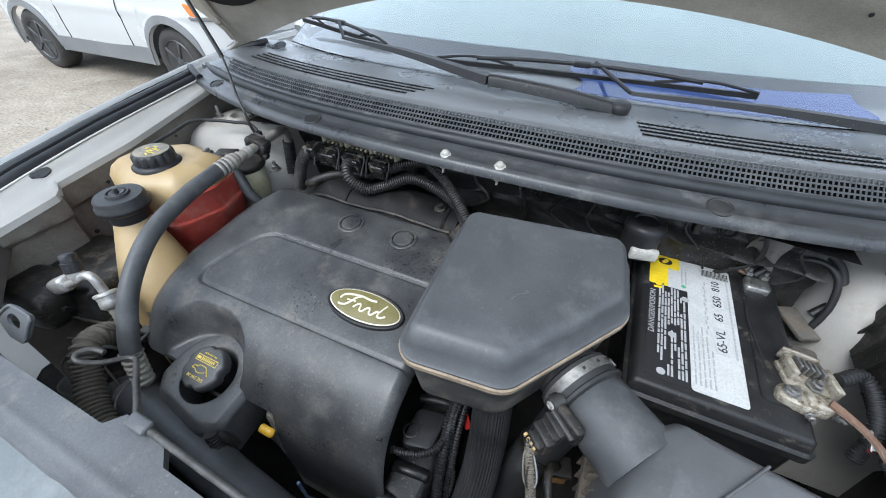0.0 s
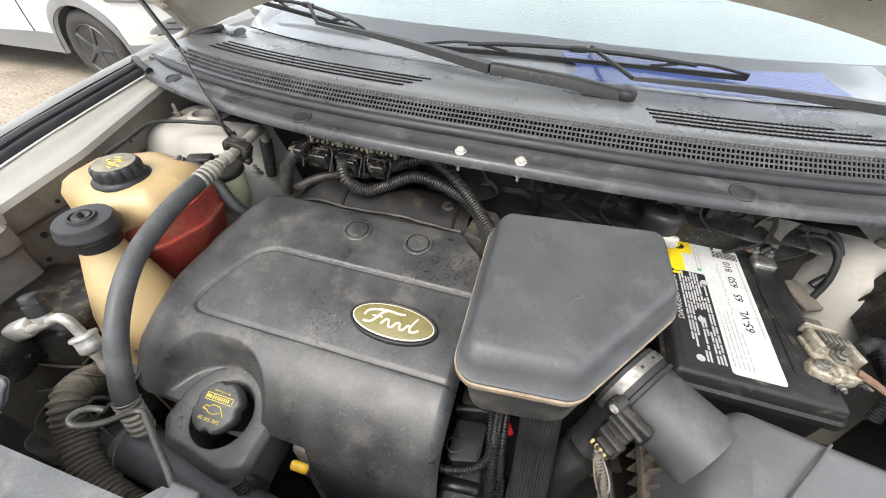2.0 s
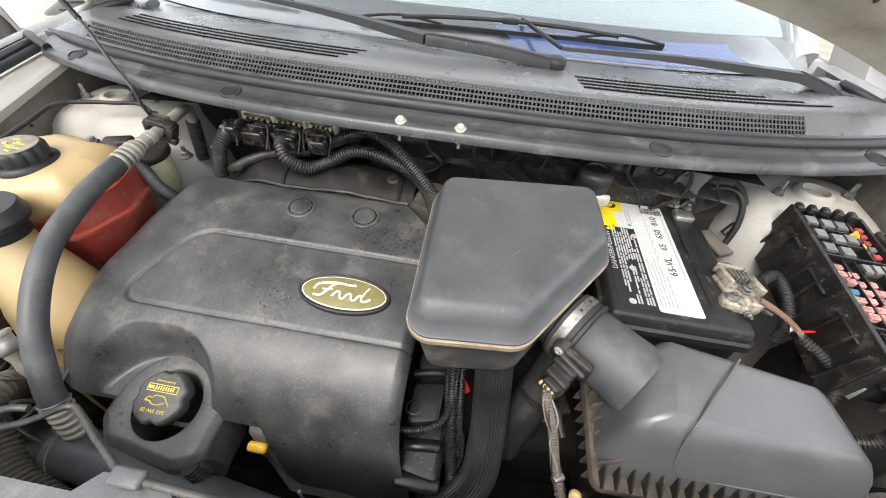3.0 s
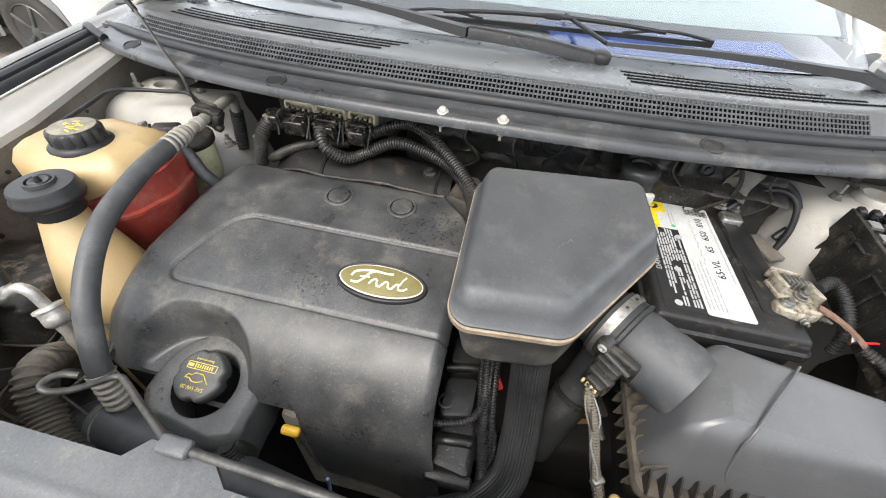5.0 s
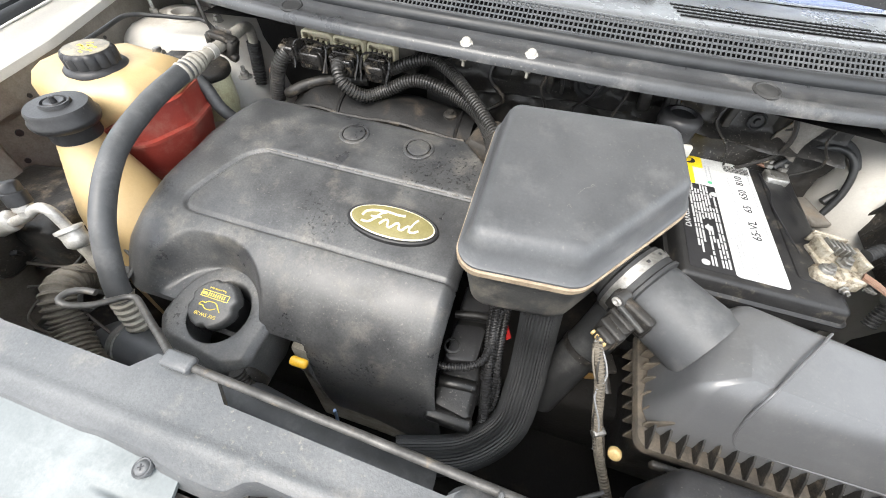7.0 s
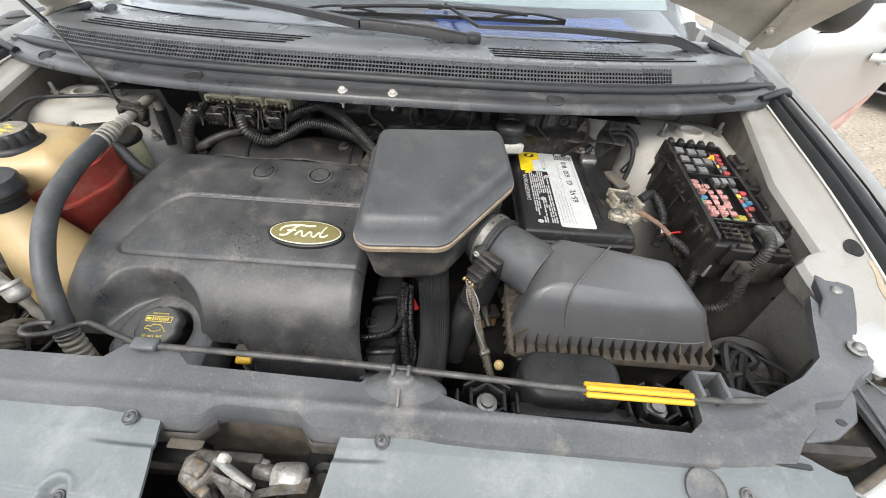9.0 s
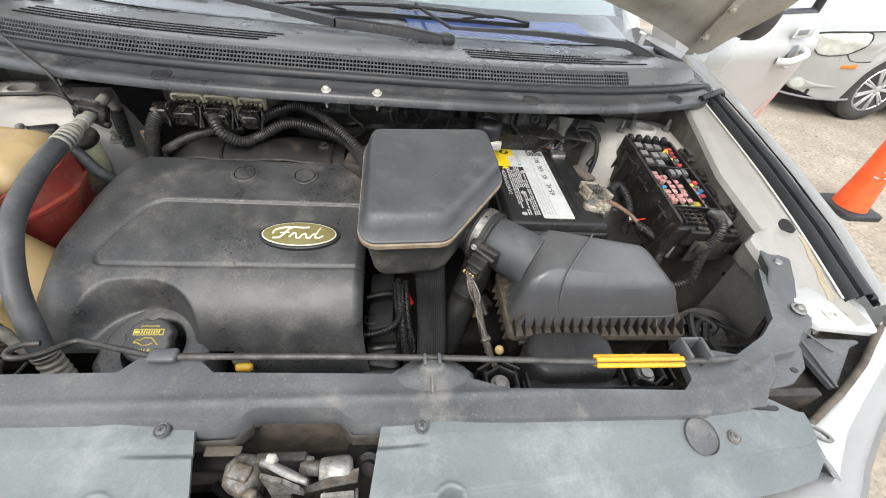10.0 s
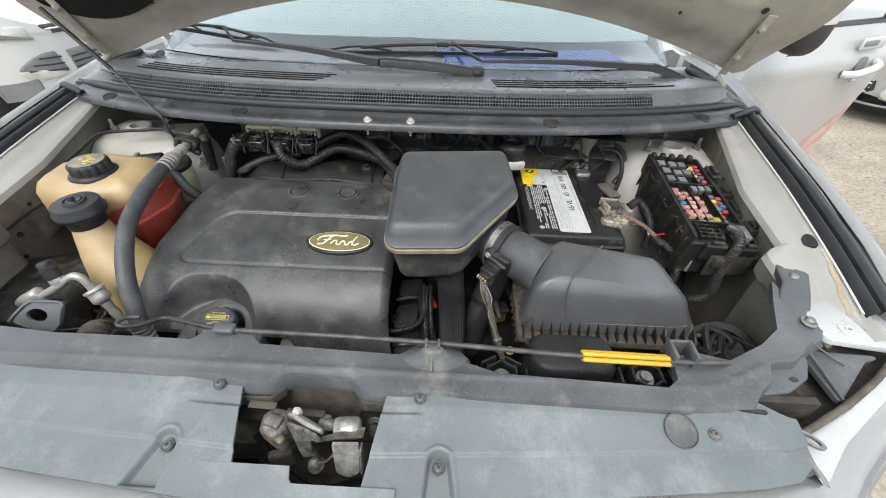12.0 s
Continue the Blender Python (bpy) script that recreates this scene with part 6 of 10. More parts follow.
loft(bm, [ringed(0.041, -0.075), ringed(0.0450, -0.006), ringed(0.0465, -0.001), ringed(0.0490, 0.0), rimmed(0.013, 0.0), rimmed(0.008, -0.001), rimmed(0.004, -0.006), rimmed(0.001, -0.008), rimmed(-0.001, -0.014), rimmed(-0.004, -0.085)], False, False)
part("filler_surround", bm, COVER, cover)
bm = bmesh.new()
cyl(bm, (-0.214, 0.142, 0.770), (-0.196, 0.146, 0.722), 0.011, 0.010, n=14, round_=0.002)
part("surround_peg", bm, DIRTY, cover)
CAPAX = Vector((0, -0.30, 0.954)).normalized()
cap = thing("oil_filler_cap", "black oil filler cap with yellow print", "filler cap", (-0.287, 0.190, 0.79))
bm = bmesh.new()
base = Vector((-0.285, 0.206, 0.795))
lathe(bm, [(0.026, -0.06), (0.026, 0.004), (0.033, 0.006)], base, CAPAX, 26)
part("neck", bm, INK, cap, "dark filler neck")
bm = bmesh.new()
n = 40
q = ring_axes(CAPAX)
loops = []
for r, h in ((0.0355, 0.004), (0.0365, 0.006), (0.0365, 0.020), (0.0345, 0.0235), (0.0315, 0.0245), (0.001, 0.0245)):
    loops.append([base + (q @ Vector(((r - (0.004 if (i % 10) in (0, 1) and r > 0.03 else 0)) * math.cos(2 * math.pi * i / n), (r - (0.004 if (i % 10) in (0, 1) and r > 0.03 else 0)) * math.sin(2 * math.pi * i / n), h))) for i in range(n)])
loft(bm, loops)
part("cap_body", bm, COVER, cap)
CP = Matrix.Translation(base + CAPAX * 0.0247) @ q @ Matrix.Rotation(radians(180), 4, "Z") @ Matrix.Diagonal((0.85, 0.85, 1, 1))
writing("oil_grade", "SAE 5W-20", 0.0085, CP @ Matrix.Translation((0, 0.0215, 0)), YPRINT, cap, "yellow printed words")
bm = bmesh.new()
for dx, dy, w, h in ((0, -0.0072, 0.052, 0.0012), (0, -0.0178, 0.052, 0.0012), (-0.0255, -0.0125, 0.0012, 0.0118), (0.0255, -0.0125, 0.0012, 0.0118), (0.0125, -0.0125, 0.0010, 0.0105)):
    box(bm, None, (w, h, 0.0003), CP @ Matrix.Translation((dx, dy, 0)), 0)
part("print_block", bm, YPRINT, cap, "yellow printed block")
bm = bmesh.new()
for i in range(8):
    box(bm, None, (0.0024, 0.006, 0.0002), CP @ Matrix.Translation((-0.018 + i * 0.0042, -0.0125, 0.0003)), 0)
box(bm, None, (0.009, 0.005, 0.0002), CP @ Matrix.Translation((0.0195, -0.0125, 0.0003)), 0)
part("print_bars", bm, YPRINT, cap)
writing("cap_word", "Recommended", 0.0052, CP @ Matrix.Translation((0, -0.0235, 0)), YPRINT, cap, "small yellow word")
bm = bmesh.new()
tube(bm, [CP @ Vector(p) for p in ((-0.022, 0.012, 0), (-0.014, 0.004, 0), (-0.008, -0.001, 0), (0.006, -0.001, 0), (0.010, 0.003, 0), (0.016, 0.002, 0), (0.020, 0.007, 0))], 0.0008, 5, 0.003)
tube(bm, [CP @ Vector(p) for p in ((-0.012, 0.008, 0), (-0.004, 0.012, 0), (0.006, 0.012, 0), (0.012, 0.008, 0), (0.020, 0.008, 0))], 0.0008, 5, 0.003)
part("oil_can_print", bm, YPRINT, cap, "yellow oil can sign")
# dipstick
dip = thing("dipstick", "yellow dipstick handle in its tube", "dipstick", (-0.145, 0.172, 0.76))
bm = bmesh.new()
box(bm, (-0.146, 0.176, 0.766), (0.028, 0.014, 0.010), Matrix.Rotation(0.5, 4, "X"), 0.005, 3)
part("handle", bm, YELLOW, dip)
bm = bmesh.new()
tube(bm, [(-0.145, 0.178, 0.762), (-0.142, 0.185, 0.70), (-0.14, 0.19, 0.60)], 0.006, 8, 0.02)
part("dipstick_tube", bm, STEEL, dip)
# worn pale edge along the upper step
random.seed(5)
x = -0.33
while x < 0.035:
    l = random.uniform(0.006, 0.03)
    bm = bmesh.new()
    h = random.uniform(0.0005, 0.0011)
    pts = [(x + l * k, 0.4425, on_cover(0, 0.4425)) for k in (0, 0.5, 1)]
    tube(bm, pts, h, 5, 0.004)
    part("scuff", bm, SCUFF, cover, "pale scuffed edge")
    x += l + random.uniform(0.002, 0.012)
# upper intake behind the cover
bm = bmesh.new()


def dome(u, v):
    x = -0.420 + 0.400 * u
    a = math.pi * v
    e = 1 - (1 - min(1, u / 0.26)) ** 2.2
    y = 0.655 - 0.072 * math.cos(a) * (0.75 + 0.25 * e)
    h = math.sin(a) ** 0.55
    z = 0.80 + (0.058 + 0.066 * e) * h + 0.004 * math.sin(x * 30) * h + 0.002 * noise.noise(Vector((x * 30, y * 30, 0)))
    return (x, y, z)


sheet(bm, dome, 60, 30, 0.004)
loft(bm, [[Vector(dome(1, v / 12)) + Vector((d, 0, 0)) for v in range(13)] for d in (-0.003, 0.0)])
im = thing("intake_manifold", "dirty black plastic intake manifold behind the cover", "intake manifold", (-0.22, 0.655, 0.80))
part("plenum", bm, INTAKE, im)
for u in (0.34, 0.93):
    bm = bmesh.new()
    tube(bm, [Vector(dome(u, k / 16)) + Vector((0, 0, 0.001)) for k in range(17)], 0.0035, 6, 0.02)
    part("plenum_rib", bm, INTAKE, im)
bm = bmesh.new()
tube(bm, [Vector(dome(0.06 + 0.92 * k / 24, 0.24)) + Vector((0, 0, 0.001)) for k in range(25)], 0.004, 6, 0.02)
part("weld_seam", bm, DIRTY, im, "dusty moulded seam")
for u, v in ((0.88, 0.45),):
    bm = bmesh.new()
    lathe(bm, [(0.013, -0.004), (0.013, 0.004), (0.010, 0.006), (0.006, 0.006), (0.006, 0.012), (0.001, 0.012)], dome(u, v), (0, -0.1, 1), 16)
    part("plenum_bolt", bm, DIRTY, im)


# ---- resonator and intake tube ----
def zres(x, y):
    return 1.020 + 0.20 * (y - 0.345) - 0.05 * (x - 0.156)


RES = [(0.046, 0.267), (0.183, 0.282), (0.295, 0.428), (0.280, 0.533), (0.044, 0.497)]
RR = [0.024, 0.036, 0.030, 0.028, 0.028]
SHELL = [(0.062, 0.273), (0.181, 0.287), (0.279, 0.423), (0.269, 0.522), (0.060, 0.490)]
res = thing("air_resonator", "grey-black plastic air resonator box with a scratched lid", "air resonator", (0.16, 0.40, 0.90))
bm = bmesh.new()
slab(bm, SHELL, RR, [(lambda x, y: zres(x, y) - 0.132, 0.014), (lambda x, y: zres(x, y) - 0.127, 0.006), (lambda x, y: zres(x, y) - 0.118, 0.001), (lambda x, y: zres(x, y) - 0.112, 0.0)], n=7, cap1=False)
rings = [[(p.x, p.y, zres(p.x, p.y) - 0.112) for p, q in roundpoly(SHELL, RR, 7)]]
rings += [[((p - q * i).x, (p - q * i).y, zres(p.x, p.y) - d) for p, q in roundpoly(RES, RR, 7)] for d, i in ((0.056, 0.005), (0.052, 0.003), (0.050, -0.001), (0.044, -0.002))]
loft(bm, rings, False, True)
part("lower_shell", bm, DIRTYBOX, res, "dusty lower shell")
bm = bmesh.new()
slab(bm, RES, RR, [(lambda x, y: zres(x, y) - 0.0515, -0.001), (lambda x, y: zres(x, y) - 0.0505, -0.0044), (lambda x, y: zres(x, y) - 0.0425, -0.0054), (lambda x, y: zres(x, y) - 0.0405, -0.002)], n=7)
part("gasket", bm, TAN, res, "dusty tan seam")
bm = bmesh.new()
slab(bm, RES, RR, [(lambda x, y: zres(x, y) - 0.0410, -0.002), (lambda x, y: zres(x, y) - 0.0395, -0.0040), (lambda x, y: zres(x, y) - 0.0370, -0.0040), (lambda x, y: zres(x, y) - 0.0350, -0.0005), (lambda x, y: zres(x, y) - 0.0180, 0.005), (lambda x, y: zres(x, y) - 0.0090, 0.0085), (lambda x, y: zres(x, y) - 0.0035, 0.0125), (lambda x, y: zres(x, y) - 0.0008, 0.0180), (lambda x, y: zres(x, y), 0.0230), (lambda x, y: zres(x, y) + 0.0004, 0.050)], n=7)
part("lid", bm, LID, res)
random.seed(8)
bm = bmesh.new()
for cx, cy, ln, an in ((0.165, 0.375, 0.026, 0.9), (0.172, 0.382, 0.008, 0.7), (0.21, 0.45, 0.010, 0.5), (0.15, 0.345, 0.006, 0.4)):
    p = [Vector((cx + (k - 0.5) * ln * math.cos(an), cy + (k - 0.5) * ln * math.sin(an) + 0.003 * math.sin(k * 5), 0)) for k in (0, 0.33, 0.66, 1)]
    tube(bm, [(q.x, q.y, zres(q.x, q.y) + 0.0002) for q in p], 0.00032, 4, 0.004)
part("scratches", bm, SCUFF, res, "pale scratches on the lid", kind="stuff")

AX = Vector((0.78, -0.62, -0.06)).normalized()
TC = Vector((0.258, 0.372, 0.908))
duct = thing("intake_tube", "black plastic intake tube with a steel hose clamp", "intake tube", TC + AX * 0.05)
bm = bmesh.new()
lathe(bm, [(0.044, -0.035), (0.046, -0.005), (0.0505, -0.002), (0.0505, 0.024), (0.053, 0.026), (0.053, 0.030), (0.046, 0.032)], TC, AX, 40)
part("rubber_cuff", bm, RUBBER, duct)
bm = bmesh.new()
lathe(bm, [(0.0508, 0.0035), (0.0522, 0.0035), (0.0522, 0.0165), (0.0508, 0.0165)], TC, AX, 48)
cl = part("hose_clamp", bm, STEEL, duct, "bright steel hose clamp")
q = ring_axes(AX)
bm = bmesh.new()
for a in (62, 70):
    d = q.to_3x3() @ Vector((math.cos(radians(a)), math.sin(radians(a)), 0))
    box(bm, TC + AX * 0.010 + d * 0.0535, (0.010, 0.007, 0.012), q, 0.002)
part("clamp_screw", bm, STEEL, cl)
bm = bmesh.new()
lathe(bm, [(0.043, 0.026), (0.0475, 0.034), (0.0478, 0.06), (0.0485, 0.09), (0.050, 0.118)], TC, AX, 40)
part("tube", bm, HOSE, duct)
up = (Vector((0, 0, 1)) - AX * AX.z).normalized()
sd = AX.cross(up)
bm = bmesh.new()
fr = Matrix((AX, sd, up)).transposed().to_4x4()
mp = TC + AX * 0.039 + sd * 0.054 + up * 0.013


def sens(a, b, c):
    return TC + AX * a + sd * b + up * c


box(bm, mp, (0.056, 0.014, 0.030), fr, 0.004)
box(bm, sens(0.056, 0.052, 0.004), (0.024, 0.012, 0.026), fr, 0.004)
ms = part("flow_sensor", bm, DIRTY, duct, "dirty black flow sensor")
bm = bmesh.new()
lathe(bm, [(0.0085, -0.016), (0.0088, 0.0), (0.0075, 0.001), (0.005, 0.0012)], sens(0.022, 0.062, 0.022), sd, 18)
part("screw_boss", bm, DIRTYBOX, ms, "dusty screw boss")
bm = bmesh.new()
lathe(bm, [(0.0060, 0), (0.0060, 0.003), (0.0045, 0.004), (0.0025, 0.0035), (0.001, 0.002)], sens(0.022, 0.062, 0.022), sd, 16)
part("sensor_screw", bm, ALU, ms, "bright screw")
bm = bmesh.new()
a, b = sens(0.027, 0.064, 0.020), sens(0.064, 0.062, 0.012)
box(bm, (a + b) / 2, ((b - a).length, 0.007, 0.007), (b - a).to_track_quat("X", "Z").to_matrix().to_4x4(), 0.002)
part("sensor_arm", bm, DIRTYBOX, ms, "dusty grey locking arm")
bm = bmesh.new()
for k, (w, h) in enumerate(((0.034, 0.030), (0.030, 0.027), (0.033, 0.029), (0.024, 0.022))):
    box(bm, sens(0.040 + 0.001 * k, 0.066 + 0.0095 * k, -0.001 - 0.001 * k), (w, 0.0135, h), fr @ Matrix.Rotation(0.1, 4, "Z"), 0.003)
cn = part("connector", bm, DIRTY, ms, "grimy black connector")
for k in range(4):
    bm = bmesh.new()
    box(bm, sens(0.031 + 0.006 * k, 0.1015, -0.002), (0.0035, 0.005, 0.006), fr, 0.001)
    part("wire_seal", bm, LABELT, cn, "tan wire seal")
wire = thing("sensor_harness", "frayed wrapped wiring beside the air filter box", "wiring", mp)
run = [sens(0.042, 0.101, -0.003), Vector((0.229, 0.258, 0.893)), Vector((0.238, 0.240, 0.876)), Vector((0.247, 0.224, 0.850)), Vector((0.256, 0.206, 0.820)), Vector((0.270, 0.182, 0.788)), Vector((0.300, 0.140, 0.742))]
bm = bmesh.new()
tube(bm, run, 0.0056, 12, 0.001, rings=0.004, depth=0.0016)
part("wrapped_loom", bm, LOOMDUST, wire)
random.seed(44)
for k in range(5):
    bm = bmesh.new()
    tube(bm, [p + Vector((random.uniform(-0.008, 0.008), random.uniform(-0.006, 0.006), random.uniform(0.0, 0.005))) for p in run[:6]], 0.0013, 6, 0.006)
    part("loose_strand", bm, (LOOMDUST, DIRTY, RUBBER, GREYTRIM, DIRTY)[k], wire, "loose wire strand")
bm = bmesh.new()
box(bm, (0.262, 0.198, 0.808), (0.016, 0.010, 0.012), Matrix.Rotation(0.5, 4, "Z"), 0.002)
part("clip", bm, STEEL, wire)
bm = bmesh.new()
lathe(bm, [(0.008, 0), (0.008, 0.006), (0.006, 0.008), (0.001, 0.008)], (0.287, 0.186, 0.795), (-0.3, -0.7, 0.6), 14)
part("tan_plug", bm, LABELT, wire, "tan round plug")
for ang, w in ((0.65, 0.010), (0.25, 0.004), (-0.2, 0.004)):
    bm = bmesh.new()
    d = (up * math.cos(ang) - sd * math.sin(ang)).normalized()
    box(bm, TC + AX * 0.010 + d * 0.0523, (0.004, w, 0.0016), Matrix((AX, AX.cross(d), d)).transposed().to_4x4(), 0.0005)
    part("clamp_slot", bm, INK, cl, "dark slot in the clamp band")
amber = thing("amber_connector", "amber plastic connector deep beside the intake tube", "connector", (0.277, 0.32, 0.742))
bm = bmesh.new()
box(bm, (0.277, 0.320, 0.742), (0.034, 0.024, 0.036), Matrix.Rotation(0.3, 4, "Z"), 0.004)
part("shell", bm, AMBERDUST, amber)
bm = bmesh.new()
box(bm, (0.277, 0.318, 0.763), (0.042, 0.030, 0.010), Matrix.Rotation(0.3, 4, "Z"), 0.003)
part("collar", bm, DIRTY, amber)
bm = bmesh.new()
tube(bm, [(0.277, 0.318, 0.766), (0.268, 0.30, 0.80), (0.262, 0.275, 0.82), (0.27, 0.25, 0.81)], 0.006, 8, 0.006)
part("lead", bm, DIRTY, amber)

# ---- air filter box ----
abox = thing("air_filter_box", "black plastic air filter box with a ribbed dusty flange", "air filter box", (0.46, 0.27, 0.80))
AB = [(0.298, 0.205), (0.612, 0.206), (0.634, 0.245), (0.588, 0.342), (0.372, 0.360), (0.322, 0.330)]


def zab(x, y):
    z = 0.953 - 0.06 * max(0, 0.345 - y) - 14.0 * max(0, 0.250 - y) ** 2
    z -= 0.10 * max(0, x - 0.44) + 3.2 * max(0, x - 0.505) ** 2
    z -= 0.25 * max(0, 0.365 - x)
    return max(z, 0.862)


bm = bmesh.new()
slab(bm, AB, [0.03, 0.03, 0.03, 0.05, 0.03, 0.03], [(0.838, -0.002), (0.850, 0.0), (lambda x, y: 0.85 + (zab(x, y) - 0.85) * 0.4, 0.008), (lambda x, y: zab(x, y) - 0.018, 0.014), (lambda x, y: zab(x, y) - 0.007, 0.021), (lambda x, y: zab(x, y) - 0.0015, 0.030), (zab, 0.042), (lambda x, y: zab(x, y) + 0.0005, 0.058)], n=8)
part("upper_shell", bm, BOX, abox, "rounded black upper shell", sharp=50)
bm = bmesh.new()
tube(bm, [(x, y, zab(x, y) - dz) for x, y, dz in ((0.456, 0.326, 0.0008), (0.434, 0.300, 0.0003), (0.410, 0.272, 0.0003), (0.392, 0.250, 0.0005), (0.380, 0.234, 0.002))] + [(0.375, 0.2225, 0.915), (0.378, 0.2165, 0.885), (0.385, 0.2120, 0.866), (0.398, 0.2100, 0.858), (0.44, 0.2100, 0.857), (0.52, 0.2100, 0.857), (0.58, 0.2105, 0.857), (0.605, 0.213, 0.860)], 0.0016, 8, 0.005)
part("raised_bead", bm, BOX, abox)
bm = bmesh.new()
slab(bm, [(0.296, 0.186), (0.625, 0.184), (0.64, 0.24), (0.60, 0.36), (0.36, 0.385), (0.30, 0.34)], 0.015, [(0.822, 0), (0.834, 0), (0.836, 0.001)])
flange = part("flange", bm, BROWNDUST, abox, "flange caked with brown dust")
for i in range(19):
    x = 0.306 + i * 0.0172
    bm = bmesh.new()
    loft(bm, [[(x + s * 0.0012, 0.1865, 0.835), (x + s * 0.0012, 0.206, 0.835), (x + s * 0.0012, 0.206, 0.862), (x + s * 0.0012, 0.199, 0.856), (x + s * 0.0012, 0.1865, 0.839)] for s in (-1, 1)])
    part("rib", bm, DIRTY, flange)
for i in range(7):
    y = 0.212 + i * 0.0185
    bm = bmesh.new()
    xl = 0.302 + max(0, y - 0.33) * 0.8
    loft(bm, [[(xl - 0.004, y + s * 0.0013, 0.79), (xl + 0.016, y + s * 0.0013, 0.79), (xl + 0.022, y + s * 0.0013, 0.868), (xl + 0.002, y + s * 0.0013, 0.85)] for s in (-1, 1)])
    part("rib", bm, BROWNDUST, flange)
bm = bmesh.new()
slab(bm, [(0.312, 0.198), (0.612, 0.196), (0.625, 0.24), (0.59, 0.35), (0.365, 0.372), (0.315, 0.33)], 0.02, [(0.64, 0.02), (0.80, 0.006), (0.822, 0.0)])
part("lower_box", bm, DIRTY, abox)
bm = bmesh.new()
box(bm, (0.655, 0.235, 0.805), (0.03, 0.12, 0.006), Matrix.Rotation(radians(25), 4, "Y") @ Matrix.Rotation(0.35, 4, "Z"), 0.002)
part("side_strap", bm, BLACK, abox)
# duct box and brackets between filter box and support
bm = bmesh.new()
slab(bm, [(0.305, 0.085), (0.44, 0.085), (0.445, 0.165), (0.30, 0.165)], 0.03, [(0.78, 0), (0.875, 0.0), (0.885, 0.006), (0.888, 0.014)])
duct_box = thing("inlet_duct", "black plastic air inlet duct in front of the filter box", "air duct", (0.37, 0.125, 0.80))
part("duct_shell", bm, BLACK, duct_box)
bm = bmesh.new()
box(bm, (0.372, 0.082, 0.862), (0.165, 0.020, 0.005), Matrix.Rotation(-0.1, 4, "X"), 0.002)
box(bm, (0.372, 0.074, 0.848), (0.165, 0.004, 0.028), None, 0.001)
part("duct_ledge", bm, BLACK, duct_box)
bm = bmesh.new()
box(bm, (0.372, 0.170, 0.840), (0.13, 0.008, 0.012), None, 0.003)
part("duct_lip", bm, DIRTY, duct_box, "dusty lip of the duct")
for cx, cy in ((0.255, 0.085), (0.485, 0.095)):
    t = thing("mount_bracket", "black webbed plastic mount with a bolt", "bracket", (cx, cy, 0.85), "front mounts")
    for k in range(6):
        bm = bmesh.new()
        a = k * math.pi / 3
        box(bm, (cx + 0.022 * math.cos(a), cy + 0.018 * math.sin(a), 0.865), (0.030, 0.004, 0.03), Matrix.Rotation(a + math.pi / 2, 4, "Z"), 0.0012)
        box(bm, (cx + 0.040 * math.cos(a), cy + 0.030 * math.sin(a), 0.86), (0.004, 0.028, 0.03), Matrix.Rotation(a, 4, "Z"), 0.0012)
        part("web", bm, BLACK, t)
    bm = bmesh.new()
    lathe(bm, [(0.014, 0), (0.014, 0.006), (0.009, 0.007), (0.009, 0.013), (0.001, 0.013)], (cx, cy, 0.862), (0, 0, 1), 14)
    part("bolt", bm, STEEL, t)

# ---- battery ----
BX0, BX1, BY0, BY1, BZ = 0.326, 0.548, 0.404, 0.716, 0.905
bat = thing("battery", "black car battery with a white and yellow label", "battery", (0.437, 0.56, 0.70))
bm = bmesh.new()
slab(bm, [(BX0 + 0.006, BY0 + 0.006), (BX1 - 0.006, BY0 + 0.006), (BX1 - 0.006, BY1 - 0.006), (BX0 + 0.006, BY1 - 0.006)], 0.012, [(0.70, 0), (0.872, 0)])
part("case", bm, BATT, bat)
bm = bmesh.new()
slab(bm, [(BX0, BY0), (BX1, BY0), (BX1, BY1), (BX0, BY1)], 0.012, [(0.868, 0.0), (0.869, -0.003), (0.882, -0.003), (0.885, 0.002), (0.899, 0.005), (0.903, 0.008), (0.9045, 0.013)])
lidp = part("case_lid", bm, BATT, bat)
bm = bmesh.new()
slab(bm, [(0.488, 0.45), (0.536, 0.45), (0.534, 0.60), (0.515, 0.695), (0.488, 0.695)], 0.008, [(0.904, -0.001), (0.9065, 0), (0.9075, 0.003)])
part("raised_cover", bm, BATT, bat)
bm = bmesh.new()
tube(bm, [(0.486, 0.69, 0.9078), (0.492, 0.64, 0.9085), (0.487, 0.60, 0.908), (0.493, 0.545, 0.9085), (0.500, 0.50, 0.9075)], 0.0013, 6, 0.006)
part("seam", bm, INK, bat)
LZ = BZ + 0.0002


def flat(name, x0, x1, y0, y1, z, material, label="", r=0.003):
    bm = bmesh.new()
    slab(bm, [(x0, y0), (x1, y0), (x1, y1), (x0, y1)], r, [(z - 0.0006, 0), (z, 0)], n=3)
    return part(name, bm, material, bat, label)


flat("label_black", 0.344, 0.412, 0.424, 0.622, LZ, INK, "black warning label")
flat("label_white", 0.404, 0.472, 0.424, 0.705, LZ + 0.0004, LABELW, "white printed label", 0.005)
flat("label_white_top", 0.372, 0.41, 0.622, 0.705, LZ + 0.0002, LABELW)
flat("label_yellow", 0.344, 0.374, 0.622, 0.7055, LZ + 0.0006, LABELY, "yellow label block with a black sign")
flat("label_yellow_end", 0.374, 0.392, 0.672, 0.7055, LZ + 0.0006, LABELY)
bm = oval(bmesh.new(), 0.012, 0.009, [(0, 0), (0, 0.0004)], Matrix.Translation((0.369, 0.690, LZ + 0.0008)), 24)
part("label_sign", bm, INK, bat)
